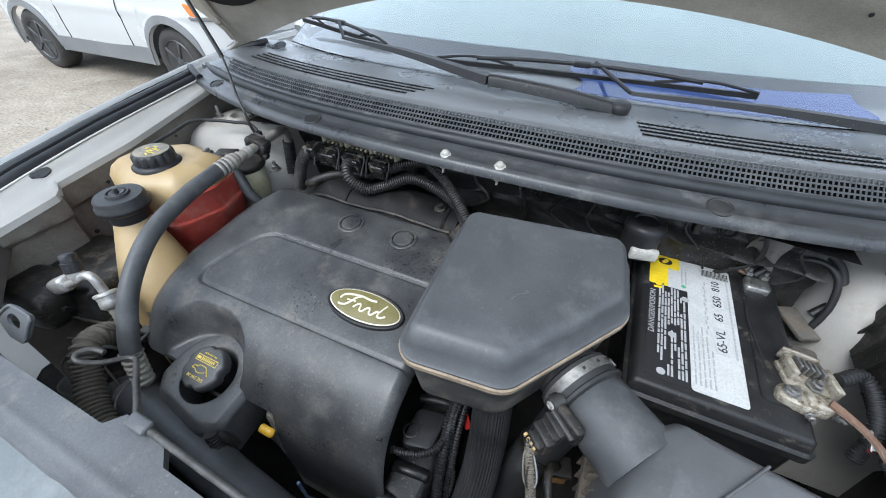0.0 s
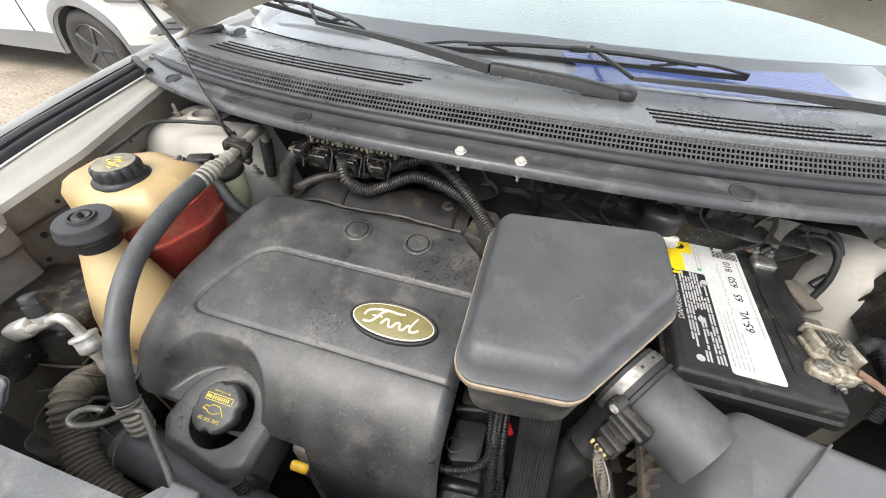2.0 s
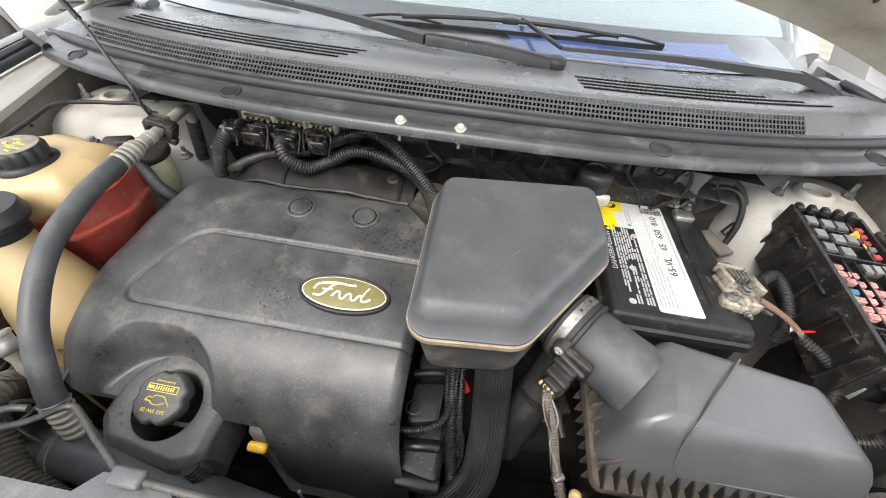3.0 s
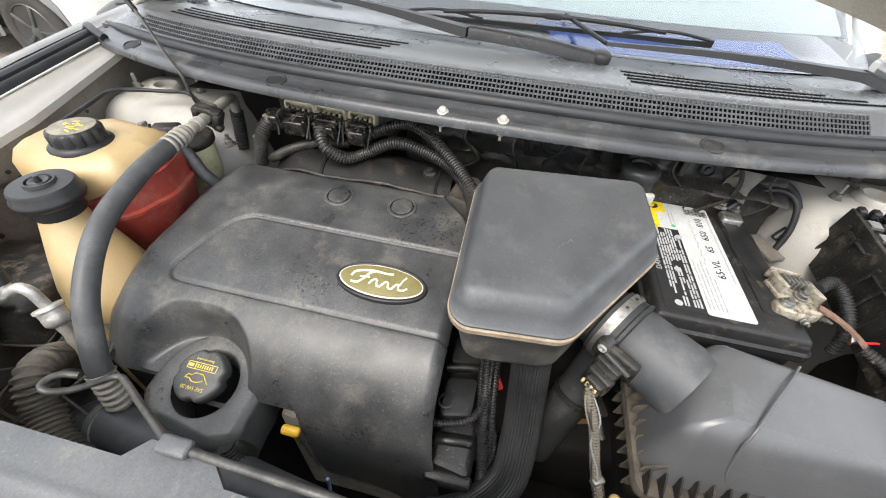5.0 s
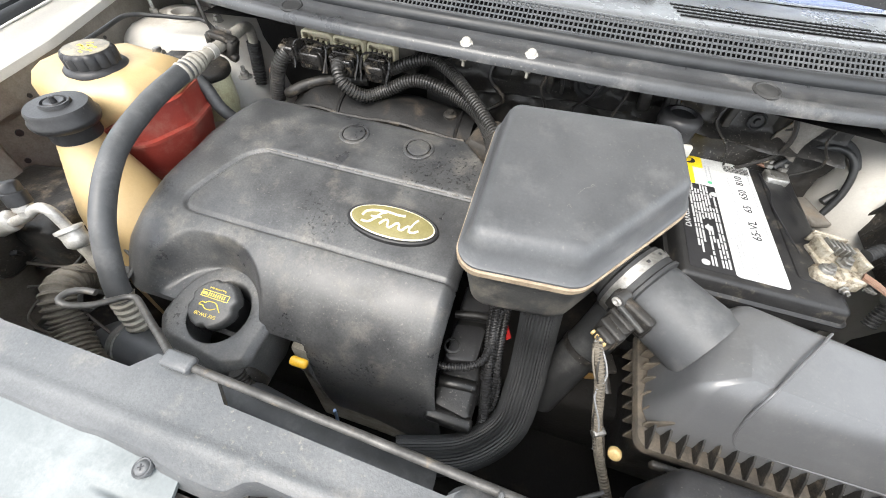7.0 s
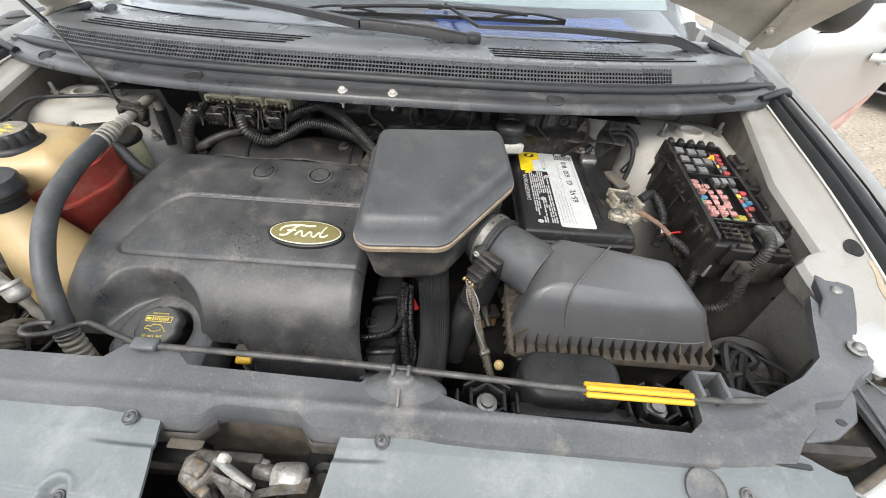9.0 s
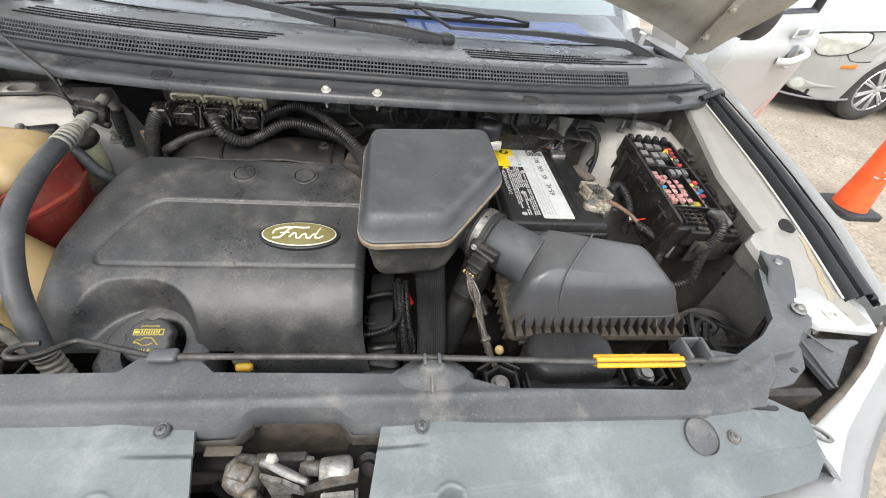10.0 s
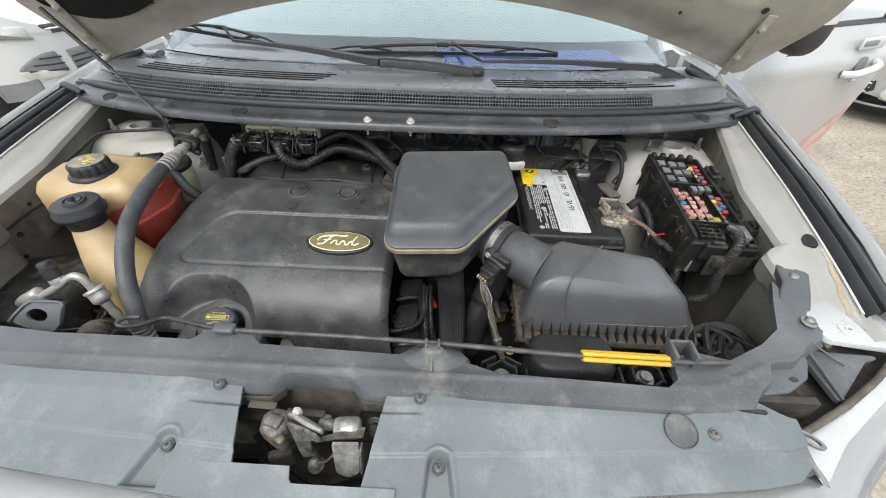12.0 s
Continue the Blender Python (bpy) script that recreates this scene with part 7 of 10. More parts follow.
bm = oval(bmesh.new(), 0.008, 0.004, [(0, 0), (0, 0.0003)], Matrix.Translation((0.369, 0.690, LZ + 0.0013)) @ Matrix.Rotation(0.9, 4, "Z"), 20)
part("label_sign", bm, LABELY, bat)
bm = bmesh.new()
for i in range(9):
    box(bm, (0.358 + 0.002 * math.sin(i * 2.3), 0.613 + i * 0.0075, LZ + 0.0012), (0.013 - 0.003 * (i % 3), 0.005, 0.0004), Matrix.Rotation(0.12, 4, "Z"))
part("label_bars", bm, LABELY, bat, "yellow bars of a printed mark")
RZ = Matrix.Rotation(radians(90), 4, "Z")
for txt, x, y, sz in (("65-VL", 0.448, 0.530, 0.0185), ("65", 0.448, 0.580, 0.0175), ("650", 0.448, 0.6165, 0.0175), ("810", 0.448, 0.655, 0.0175)):
    w = 0.054 if txt == "65-VL" else 0.030 if len(txt) == 3 else 0.022
    flat("number_box", x - 0.0095, x + 0.0095, y - w / 2, y + w / 2, LZ + 0.0008, GREYPAPER, "", 0.001)
    writing("rating", txt, sz, Matrix.Translation((x, y, LZ + 0.0012)) @ RZ, INK, bat, "black printed rating")
writing("warning", "DANGER/POISON", 0.0125, Matrix.Translation((0.351, 0.555, LZ + 0.0006)) @ RZ, WHITEINK, bat, "white printed warning")
random.seed(3)
bm = bmesh.new()
for c in range(9):
    x = 0.3615 + c * 0.0046
    y = 0.434
    while y < 0.602:
        l = random.uniform(0.006, 0.028)
        if not (0.50 < y < 0.53 and 2 < c < 7) and not (c < 3 and y < 0.45) and random.random() < 0.92:
            box(bm, (x, y + l / 2, LZ + 0.0004), (0.0028, l, 0.0004))
        y += l + 0.003
part("label_print", bm, WHITEINK, bat, "rows of small white print", kind="stuff")
for x, y in ((0.3655, 0.437), (0.380, 0.512), (0.400, 0.60)):
    bm = bmesh.new()
    bmesh.ops.create_circle(bm, cap_ends=True, radius=0.006, segments=14, matrix=Matrix.Translation((x, y, LZ + 0.0009)))
    part("label_symbol", bm, WHITEINK, bat)
bm = bmesh.new()
for c in range(5):
    x = 0.410 + c * 0.006
    y = 0.436
    while y < (0.53 if c < 4 else 0.50):
        l = random.uniform(0.006, 0.02)
        box(bm, (x, y + l / 2, LZ + 0.0008), (0.0020, l, 0.0004))
        y += l + 0.003
for y in range(24):
    box(bm, (0.4655, 0.505 + y * 0.0075, LZ + 0.0008), (0.0028, 0.0055, 0.0004))
for k in range(12):
    box(bm, (0.429 + 0.002 * (k % 2), 0.54 + k * 0.0105, LZ + 0.0008), (0.0022, 0.007, 0.0004))
part("label_fine_print", bm, GREYINK, bat, "rows of fine grey print", kind="stuff")
bm = bmesh.new()
for k in range(20):
    box(bm, (0.428 + k * 0.0021, 0.686, LZ + 0.0008), (0.0011 if k % 3 else 0.0006, 0.018, 0.0004))
part("bar_code", bm, INK, bat)
bm = bmesh.new()
for k in range(2):
    for y in range(7):
        box(bm, (0.396 + k * 0.006, 0.640 + y * 0.0065, LZ + 0.0007), (0.0024, 0.0048, 0.0004))
part("label_fine_print", bm, GREYINK, bat, kind="stuff")
bm = oval(bmesh.new(), 0.004, 0.004, [(0, 0), (0, 0.0003), (0.002, 0.0003)], Matrix.Translation((0.398, 0.632, LZ + 0.0007)), 10)
part("recycling_sign", bm, GREENINK, bat)
# terminals and cables


def cable(name, pts, r, material, label, ringed=0.0, category="cable"):
    bm = bmesh.new()
    tube(bm, pts, r, 10, 0.008, rings=ringed, depth=r * 0.22 if ringed else 0)
    return single(name, bm, material, label, category)


pos = thing("battery_clamp", "corroded yellowish battery clamp with bolts on the near post", "battery clamp", (0.525, 0.46, 0.905), "battery clamps")
bm = bmesh.new()
lathe(bm, [(0.009, 0.9), (0.009, 0.922), (0.0075, 0.924), (0.001, 0.924)], (0.515, 0.465, 0), n=18)
part("post", bm, STEEL, pos, "grey lead post")
bm = bmesh.new()
slab(bm, [(0.500, 0.454), (0.536, 0.446), (0.560, 0.452), (0.562, 0.468), (0.536, 0.476), (0.504, 0.478)], 0.008, [(0.905, 0), (0.915, 0), (0.918, 0.0015), (0.919, 0.004)])
part("clamp_body", bm, BRASS, pos)
bm = bmesh.new()
slab(bm, [(0.532, 0.449), (0.562, 0.453), (0.560, 0.470), (0.530, 0.473)], 0.004, [(0.915, 0), (0.9225, 0), (0.9235, 0.001)])
part("clamp_ear", bm, BRASS, pos)
bm = bmesh.new()
box(bm, (0.540, 0.503, 0.909), (0.052, 0.046, 0.008), Matrix.Rotation(0.2, 4, "Z"), 0.002)
box(bm, (0.520, 0.507, 0.918), (0.008, 0.030, 0.022), Matrix.Rotation(0.25, 4, "Z"), 0.0015)
box(bm, (0.566, 0.500, 0.917), (0.008, 0.036, 0.020), Matrix.Rotation(0.25, 4, "Z"), 0.0015)
box(bm, (0.534, 0.529, 0.920), (0.042, 0.004, 0.020), Matrix.Rotation(-0.15, 4, "Z"), 0.001)
part("fusible_bracket", bm, BRASS, pos)
bm = bmesh.new()
for k in range(5):
    box(bm, (0.530 + 0.0062 * k, 0.515 - 0.001 * k, 0.922), (0.0028, 0.018, 0.014), Matrix.Rotation(0.25, 4, "Z"), 0.0006)
part("fuse_links", bm, STEEL, pos, "grey ribbed fuse link")
for x, y, z, a, r in ((0.517, 0.465, 0.918, (0, 0, 1), 0.0075), (0.549, 0.492, 0.914, (0.1, -0.1, 1), 0.0075), (0.566, 0.456, 0.912, (0.5, -1, 0.2), 0.0042), (0.536, 0.444, 0.910, (0, -1, 0.3), 0.0042), (0.60, 0.438, 0.900, (1, -0.3, 0.4), 0.006), (0.593, 0.452, 0.902, (1, 0.3, 0.4), 0.005)):
    bm = bmesh.new()
    lathe(bm, [(r * 1.45, 0), (r * 1.45, 0.0015), (r, 0.002), (r, 0.007), (r * 0.6, 0.008), (r * 0.55, 0.012), (0.0008, 0.012)], (x, y, z), a, 6)
    part("clamp_bolt", bm, STEEL, pos)
bm = bmesh.new()
c = spline([Vector(p) for p in ((0.552, 0.460, 0.9255), (0.570, 0.450, 0.922), (0.590, 0.441, 0.914), (0.607, 0.430, 0.904), (0.622, 0.408, 0.892))], 0.006)
loops = []
for i, k in enumerate(c):
    d = (c[min(i + 1, len(c) - 1)] - c[max(i - 1, 0)]).normalized()
    nx = Vector((0, 0, 1)).cross(d).normalized()
    w = 0.0058 - 0.0014 * i / (len(c) - 1)
    loops.append([k + nx * w, k + nx * w + Vector((0, 0, 0.0035)), k - nx * w + Vector((0, 0, 0.0035)), k - nx * w])
loft(bm, loops)
part("copper_lug", bm, RUST, pos, "dull rusty copper lug")
neg = thing("battery_clamp", "corroded battery clamp with a rusty strap at the far post", "battery clamp", (0.50, 0.69, 0.905), "battery clamps")
bm = bmesh.new()
lathe(bm, [(0.010, 0.9), (0.010, 0.918), (0.001, 0.919)], (0.508, 0.682, 0), n=18)
part("post", bm, STEEL, neg, "grey lead post")
bm = bmesh.new()
slab(bm, [(0.490, 0.668), (0.528, 0.668), (0.530, 0.698), (0.492, 0.70)], 0.008, [(0.904, 0), (0.914, 0), (0.916, 0.002)])
part("clamp_body", bm, STEEL, neg)
bm = bmesh.new()
box(bm, (0.484, 0.714, 0.916), (0.030, 0.016, 0.006), Matrix.Rotation(-0.5, 4, "Z"), 0.002)
box(bm, (0.462, 0.728, 0.920), (0.020, 0.010, 0.010), Matrix.Rotation(-0.7, 4, "Z"), 0.002)
box(bm, (0.450, 0.737, 0.926), (0.014, 0.008, 0.012), Matrix.Rotation(-0.2, 4, "Z"), 0.002)
part("strap", bm, RUST, neg, "rusty brown strap")
bm = bmesh.new()
box(bm, (0.472, 0.722, 0.923), (0.010, 0.014, 0.010), Matrix.Rotation(0.4, 4, "Z"), 0.002)
box(bm, (0.494, 0.708, 0.922), (0.014, 0.006, 0.012), Matrix.Rotation(-0.5, 4, "Z"), 0.0015)
part("terminal_piece", bm, BRASS, neg, "corroded brass terminal piece")
for x, y in ((0.520, 0.70), (0.498, 0.703)):
    bm = bmesh.new()
    lathe(bm, [(0.008, 0), (0.008, 0.006), (0.004, 0.007), (0.004, 0.013), (0.001, 0.013)], (x, y, 0.916), (0, 0.2, 1), 6)
    part("clamp_bolt", bm, STEEL, neg)
cable("battery_cable", [(0.452, 0.742, 0.928), (0.42, 0.75, 0.925), (0.395, 0.755, 0.90), (0.38, 0.75, 0.86)], 0.007, RUBBER, "black cable running behind the battery")
cable("battery_cable", [(0.515, 0.70, 0.918), (0.54, 0.735, 0.945), (0.58, 0.75, 0.965), (0.615, 0.735, 0.955), (0.625, 0.70, 0.92), (0.60, 0.68, 0.885)], 0.007, RUBBER, "black cable arching to the strut tower")
cable("battery_cable", [(0.572, 0.505, 0.925), (0.598, 0.520, 0.93), (0.615, 0.50, 0.915), (0.62, 0.47, 0.89), (0.615, 0.45, 0.85)], 0.0085, RUBBER, "ribbed black loom bending down from the clamp", 0.0045)
cable("battery_cable", [(0.612, 0.425, 0.898), (0.632, 0.400, 0.893), (0.645, 0.375, 0.880), (0.643, 0.352, 0.855), (0.628, 0.345, 0.825)], 0.0080, RUBBER, "taped grey-black cable running from the clamp", 0.0045)
bm = bmesh.new()
box(bm, (0.654, 0.365, 0.884), (0.004, 0.03, 0.03), Matrix.Rotation(0.4, 4, "Z"), 0.001)
single("cable_tag", bm, GREYTRIM, "grey tape flag on the battery cable", "tape")
cable("ground_cable", [(0.505, 0.700, 0.918), (0.535, 0.715, 0.950), (0.575, 0.712, 0.968), (0.602, 0.695, 0.955), (0.610, 0.675, 0.91), (0.600, 0.66, 0.86)], 0.0055, RUBBER, "black ground cable arching from the battery to the bulkhead")
cable("small_wire", [(0.60, 0.435, 0.895), (0.64, 0.44, 0.90), (0.68, 0.45, 0.895)], 0.002, RED, "thin red wire by the battery", category="wire")
bm = bmesh.new()
slab(bm, [(0.31, 0.385), (0.57, 0.385), (0.57, 0.74), (0.31, 0.74)], 0.02, [(0.68, 0.0), (0.70, 0.0), (0.72, -0.004), (0.72, 0.004), (0.705, 0.006)])
single("battery_tray", bm, DIRTY, "dirty black battery tray", "tray")
bm = bmesh.new()
box(bm, (0.585, 0.665, 0.870), (0.032, 0.07, 0.010), Matrix.Rotation(0.35, 4, "Z"), 0.003)
box(bm, (0.592, 0.605, 0.850), (0.036, 0.04, 0.02), None, 0.006)
single("tray_bracket", bm, APRONDARK, "grey painted bracket between battery and strut tower", "bracket")

# ---- fuse box ----
FB = Matrix.Translation((0.704, 0.500, 0.964)) @ Matrix.Rotation(radians(-1.5), 4, "Z") @ Matrix.Rotation(radians(2), 4, "Y") @ Matrix.Rotation(radians(5), 4, "X") @ Matrix.Diagonal((0.84, 0.98, 1, 1))
fb = thing("fuse_box", "open black fuse box full of coloured fuses and relays", "fuse box", (0.712, 0.497, 0.86))
W, L = 0.071, 0.154


def fbx(bm, c, s, bevel=0.001, rot=None):
    return box(bm, None, s, FB @ Matrix.Translation(c) @ (rot or Matrix()), bevel, 1)


for nm, c, s in (("left_wall", (-W, 0, -0.045), (0.006, 2 * L, 0.11)), ("right_wall", (W, 0, -0.04), (0.006, 2 * L, 0.09)), ("back_wall", (0, L, -0.04), (2 * W, 0.006, 0.09)), ("front_wall", (0, -L, -0.045), (2 * W, 0.006, 0.08)), ("deck", (0, 0, -0.016), (2 * W, 2 * L, 0.02))):
    bm = bmesh.new()
    fbx(bm, c, s)
    part(nm, bm, DIRTY if nm in ("front_wall", "left_wall") else DEEP, fb, sharp=30)
for k in range(9):
    bm = bmesh.new()
    fbx(bm, (-W - 0.006, -L + 0.02 + k * 0.033, -0.05), (0.008, 0.004, 0.09), 0.001, Matrix.Rotation(0.12, 4, "X"))
    part("rib", bm, DIRTY, fb, sharp=30)
for k in range(3):
    bm = bmesh.new()
    fbx(bm, (-W - 0.005, -0.09 + k * 0.09, -0.012 - 0.006 * (k % 2)), (0.006, 0.055, 0.004))
    part("rail", bm, BLACK, fb)
for k in range(5):
    bm = bmesh.new()
    fbx(bm, (-W + 0.012 + k * 0.026, L - 0.004, 0.008), (0.014, 0.016, 0.014), 0.003)
    part("latch_tab", bm, BLACK, fb, sharp=30)
for k in range(3):
    bm = bmesh.new()
    fbx(bm, (W + 0.012, 0.10 - k * 0.075, -0.02), (0.026, 0.04, 0.022), 0.004)
    part("side_lug", bm, BLACK, fb, sharp=30)


random.seed(14)


def fuse(x, y, col, sx=0.016, sy=0.010, h=0.012):
    h *= 0.6 * random.uniform(0.75, 1.25)
    x, y = x + random.uniform(-0.001, 0.001), y + random.uniform(-0.0008, 0.0008)
    sx, sy = sx * 0.97, sy * 0.93
    bm = bmesh.new()
    fbx(bm, (x, y, -0.006 + h / 2), (sx, sy, h), 0.0012)
    fbx(bm, (x, y, -0.006 + h + 0.0006), (sx * 0.55, sy * 0.4, 0.0012), 0.0004)
    return part("fuse", bm, FUSECOL[col], fb, sharp=30)


def relay(x, y, sx=0.024, sy=0.022, h=0.020, col="dark"):
    h *= 0.7
    bm = bmesh.new()
    fbx(bm, (x, y, -0.006 + h / 2), (sx, sy, h), 0.002)
    r = part("relay", bm, FUSECOL["dark"], fb, sharp=30)
    bm = bmesh.new()
    fbx(bm, (x, y, -0.006 + h + 0.0004), (sx * 0.82, sy * 0.78, 0.001), 0.0004)
    part("relay_top", bm, FUSECOL["grey"], r, sharp=30)


for x, y in ((-0.048, 0.120), (-0.018, 0.118), (0.008, 0.118), (-0.046, 0.088), (-0.016, 0.082), (0.010, 0.086), (-0.046, 0.056), (-0.016, 0.052)):
    relay(x, y)
for x, y in ((0.004, 0.022), (0.024, 0.024), (0.042, 0.026)):
    relay(x, y, 0.016, 0.022, 0.016)
for i in range(5):
    fuse(0.036, 0.128 - i * 0.015, ("red", "red", "blue", "yellow", "grey")[i], 0.014, 0.010)
    fuse(0.053, 0.124 - i * 0.015, ("red", "red", "red", "grey", "red")[i], 0.014, 0.010)
for i in range(4):
    fuse(0.040, 0.000 - i * 0.014, ("grey", "yellow", "red", "blue")[i], 0.014, 0.010)
    fuse(0.056, -0.004 - i * 0.014, ("red", "grey", "blue", "red")[i], 0.014, 0.010)
for i in range(3):
    fuse(0.036, -0.056 - i * 0.014, ("red", "red", "grey")[i], 0.014, 0.010)
fuse(-0.058, 0.014, "blue", 0.008, 0.022, 0.014)
fuse(-0.058, -0.046, "green", 0.010, 0.018, 0.014)
for x, y in ((-0.044, 0.020), (-0.044, 0.006), (-0.025, 0.006), (-0.040, -0.010), (-0.022, -0.010), (0.000, -0.006), (0.004, -0.022), (-0.020, -0.026), (0.004, -0.038), (-0.040, -0.044), (-0.022, -0.042), (-0.002, -0.054), (-0.040, -0.060), (-0.020, -0.060), (-0.040, -0.074), (-0.020, -0.074), (0.002, -0.070)):
    fuse(x, y, "pink", 0.017, 0.011, 0.014)
for x, y in ((-0.042, -0.028),):
    fuse(x, y, "blue", 0.014, 0.010, 0.012)
for x, y in ((-0.020, -0.090), (0.000, -0.088)):
    fuse(x, y, "green", 0.018, 0.012, 0.012)
fuse(0.018, -0.080, "yellow", 0.018, 0.014, 0.014)
for i in range(4):
    bm = bmesh.new()
    fbx(bm, (-0.045 + i * 0.017, -0.120, -0.002), (0.0015, 0.044, 0.008), 0.0003)
    part("divider", bm, DIRTY, fb)
    bm = bmesh.new()
    fbx(bm, (-0.020, -0.102 - i * 0.012, -0.002), (0.056, 0.0015, 0.008), 0.0003)
    part("divider", bm, DIRTY, fb)
bm = bmesh.new()
fbx(bm, (0.048, -0.125, -0.004), (0.034, 0.04, 0.03), 0.003)
part("end_connector", bm, FUSECOL["grey"], fb, "grey plug at the end of the fuse box")
for c, sz in (((0.0, 0.0385, -0.001), (2 * W, 0.003, 0.016)), ((0.0, -0.097, -0.001), (2 * W, 0.003, 0.014)), ((0.026, 0.085, -0.001), (0.003, 0.09, 0.016)), ((0.028, -0.035, -0.001), (0.003, 0.115, 0.014)), ((-0.032, 0.095, 0.0), (0.003, 0.11, 0.012)), ((-0.004, 0.095, 0.0), (0.003, 0.11, 0.012)), ((-0.030, -0.028, -0.002), (0.0025, 0.13, 0.009)), ((-0.008, -0.028, -0.002), (0.0025, 0.13, 0.009)),
              ((0.064, 0.0, 0.0), (0.004, 2 * L - 0.02, 0.014)), ((-0.064, 0.0, 0.002), (0.004, 2 * L - 0.02, 0.012)), ((0.0, 0.071, 0.0), (0.05, 0.003, 0.012)), ((0.0, 0.103, 0.0), (0.05, 0.003, 0.012))):
    bm = bmesh.new()
    fbx(bm, c, sz, 0.0006)
    part("tray_rib", bm, DEEP, fb, sharp=30)
for c, sz in (((0.088, 0.095, -0.004), (0.026, 0.050, 0.030)), ((0.094, 0.030, -0.012), (0.034, 0.034, 0.026)), ((0.086, -0.030, -0.016), (0.022, 0.060, 0.030)), ((0.092, -0.100, -0.010), (0.030, 0.034, 0.034)), ((0.055, -0.162, -0.012), (0.040, 0.016, 0.026)), ((-0.020, -0.160, -0.020), (0.050, 0.014, 0.040))):
    bm = bmesh.new()
    fbx(bm, c, sz, 0.003)
    fbx(bm, (c[0], c[1], c[2] + sz[2] / 2 + 0.003), (sz[0] * 0.55, sz[1] * 0.6, 0.008), 0.0015)
    part("side_plug", bm, DIRTY, fb, "grimy black plug on the fuse box", sharp=30)
bm = bmesh.new()
tube(bm, [FB @ Vector(p) for p in ((0.010, 0.092, 0.004), (0.022, 0.100, 0.010), (0.030, 0.106, 0.008), (0.026, 0.092, 0.006))], 0.003, 6)
part("yellow_wire", bm, YELLOW, fb)
cable("fuse_box_loom", [FB @ Vector((0.030, -L + 0.040, 0.006)), FB @ Vector((0.026, -L + 0.012, 0.016)), FB @ Vector((0.020, -L - 0.014, 0.004)), FB @ Vector((0.012, -L - 0.020, -0.04)), (0.700, 0.312, 0.850), (0.670, 0.315, 0.822), (0.640, 0.338, 0.80)], 0.0088, CONDUIT, "ribbed dusty loom under the fuse box", 0.0045)
bm = bmesh.new()
box(bm, (0.720, 0.336, 0.905), (0.090, 0.006, 0.050), Matrix.Rotation(0.05, 4, "Z"), 0.002)
box(bm, (0.762, 0.352, 0.915), (0.030, 0.040, 0.030), Matrix.Rotation(0.2, 4, "Z"), 0.004)
box(bm, (0.690, 0.328, 0.918), (0.018, 0.012, 0.022), None, 0.003)
single("fuse_box_bracket", bm, GRIME, "dusty bracket at the end of the fuse box", "bracket")
# dusty resonator below the corner
t = thing("horn", "dusty black horn and bundled wires beside the lamp", "horn", (0.69, 0.19, 0.80))
bm = bmesh.new()
lathe(bm, [(0.01, -0.03), (0.05, -0.025), (0.062, 0.0), (0.058, 0.014), (0.045, 0.016), (0.04, 0.008), (0.01, 0.008)], (0.685, 0.20, 0.80), (-0.5, -0.4, 0.75), 26)
part("horn_shell", bm, DIRTY, t)
random.seed(12)
for k in range(6):
    bm = bmesh.new()
    c = Vector((0.69, 0.19, 0.82))
    tube(bm, [c + Vector((random.uniform(-0.06, 0.05), random.uniform(-0.05, 0.06), random.uniform(-0.03, 0.035))) for _ in range(5)], random.uniform(0.003, 0.007), 7, 0.01)
    part("wire", bm, WIREMATS[k % 3], t)


# ---- fluid tanks ----
def knurled_cap(bm, base, axis, r, h, n=12, dent=0.004):
    q = ring_axes(axis)
    k = n * 4
    loops = []
    for rr, hh in ((r, 0), (r, h * 0.75), (r * 0.94, h * 0.92), (r * 0.85, h), (0.001, h)):
        loops.append([Vector(base) + q.to_3x3() @ Vector(((rr - (dent if (i % 4) == 0 and rr > r * 0.9 else 0)) * math.cos(2 * math.pi * i / k), (rr - (dent if (i % 4) == 0 and rr > r * 0.9 else 0)) * math.sin(2 * math.pi * i / k), hh)) for i in range(k)])
    loft(bm, loops)
    return bm


tank = thing("coolant_tank", "yellowed coolant tank with red fluid in its lower half", "coolant tank", (-0.60, 0.46, 0.76))
UP = [(-0.726, 0.390), (-0.60, 0.352), (-0.505, 0.395), (-0.490, 0.470), (-0.515, 0.545), (-0.64, 0.560), (-0.735, 0.49)]
bm = bmesh.new()
slab(bm, UP, 0.04, [(lambda x, y: 0.918 + 0.038 * sstep(-0.57, -0.505, x), 0.008), (lambda x, y: 0.926 + 0.034 * sstep(-0.57, -0.505, x), 0.004), (0.968, 0.006), (0.985, 0.016), (0.997, 0.034), (1.000, 0.060)], n=7)
part("upper_shell", bm, TANK, tank, "yellowed translucent upper half")
bm = bmesh.new()
LOW = [(-0.68, 0.385), (-0.59, 0.352), (-0.505, 0.378), (-0.484, 0.455), (-0.510, 0.548), (-0.64, 0.560), (-0.71, 0.48)]
slab(bm, LOW, 0.035, [(0.72, 0.045), (0.76, 0.034), (0.83, 0.018), (0.905, 0.003), (0.907, -0.004), (0.912, -0.004), (0.914, 0.003), (lambda x, y: 0.922 + 0.036 * sstep(-0.57, -0.505, x), 0.0035), (lambda x, y: 0.924 + 0.036 * sstep(-0.57, -0.505, x), 0.014)], n=7)
part("lower_shell", bm, REDTANK, tank, "lower half red with coolant")
bm = bmesh.new()
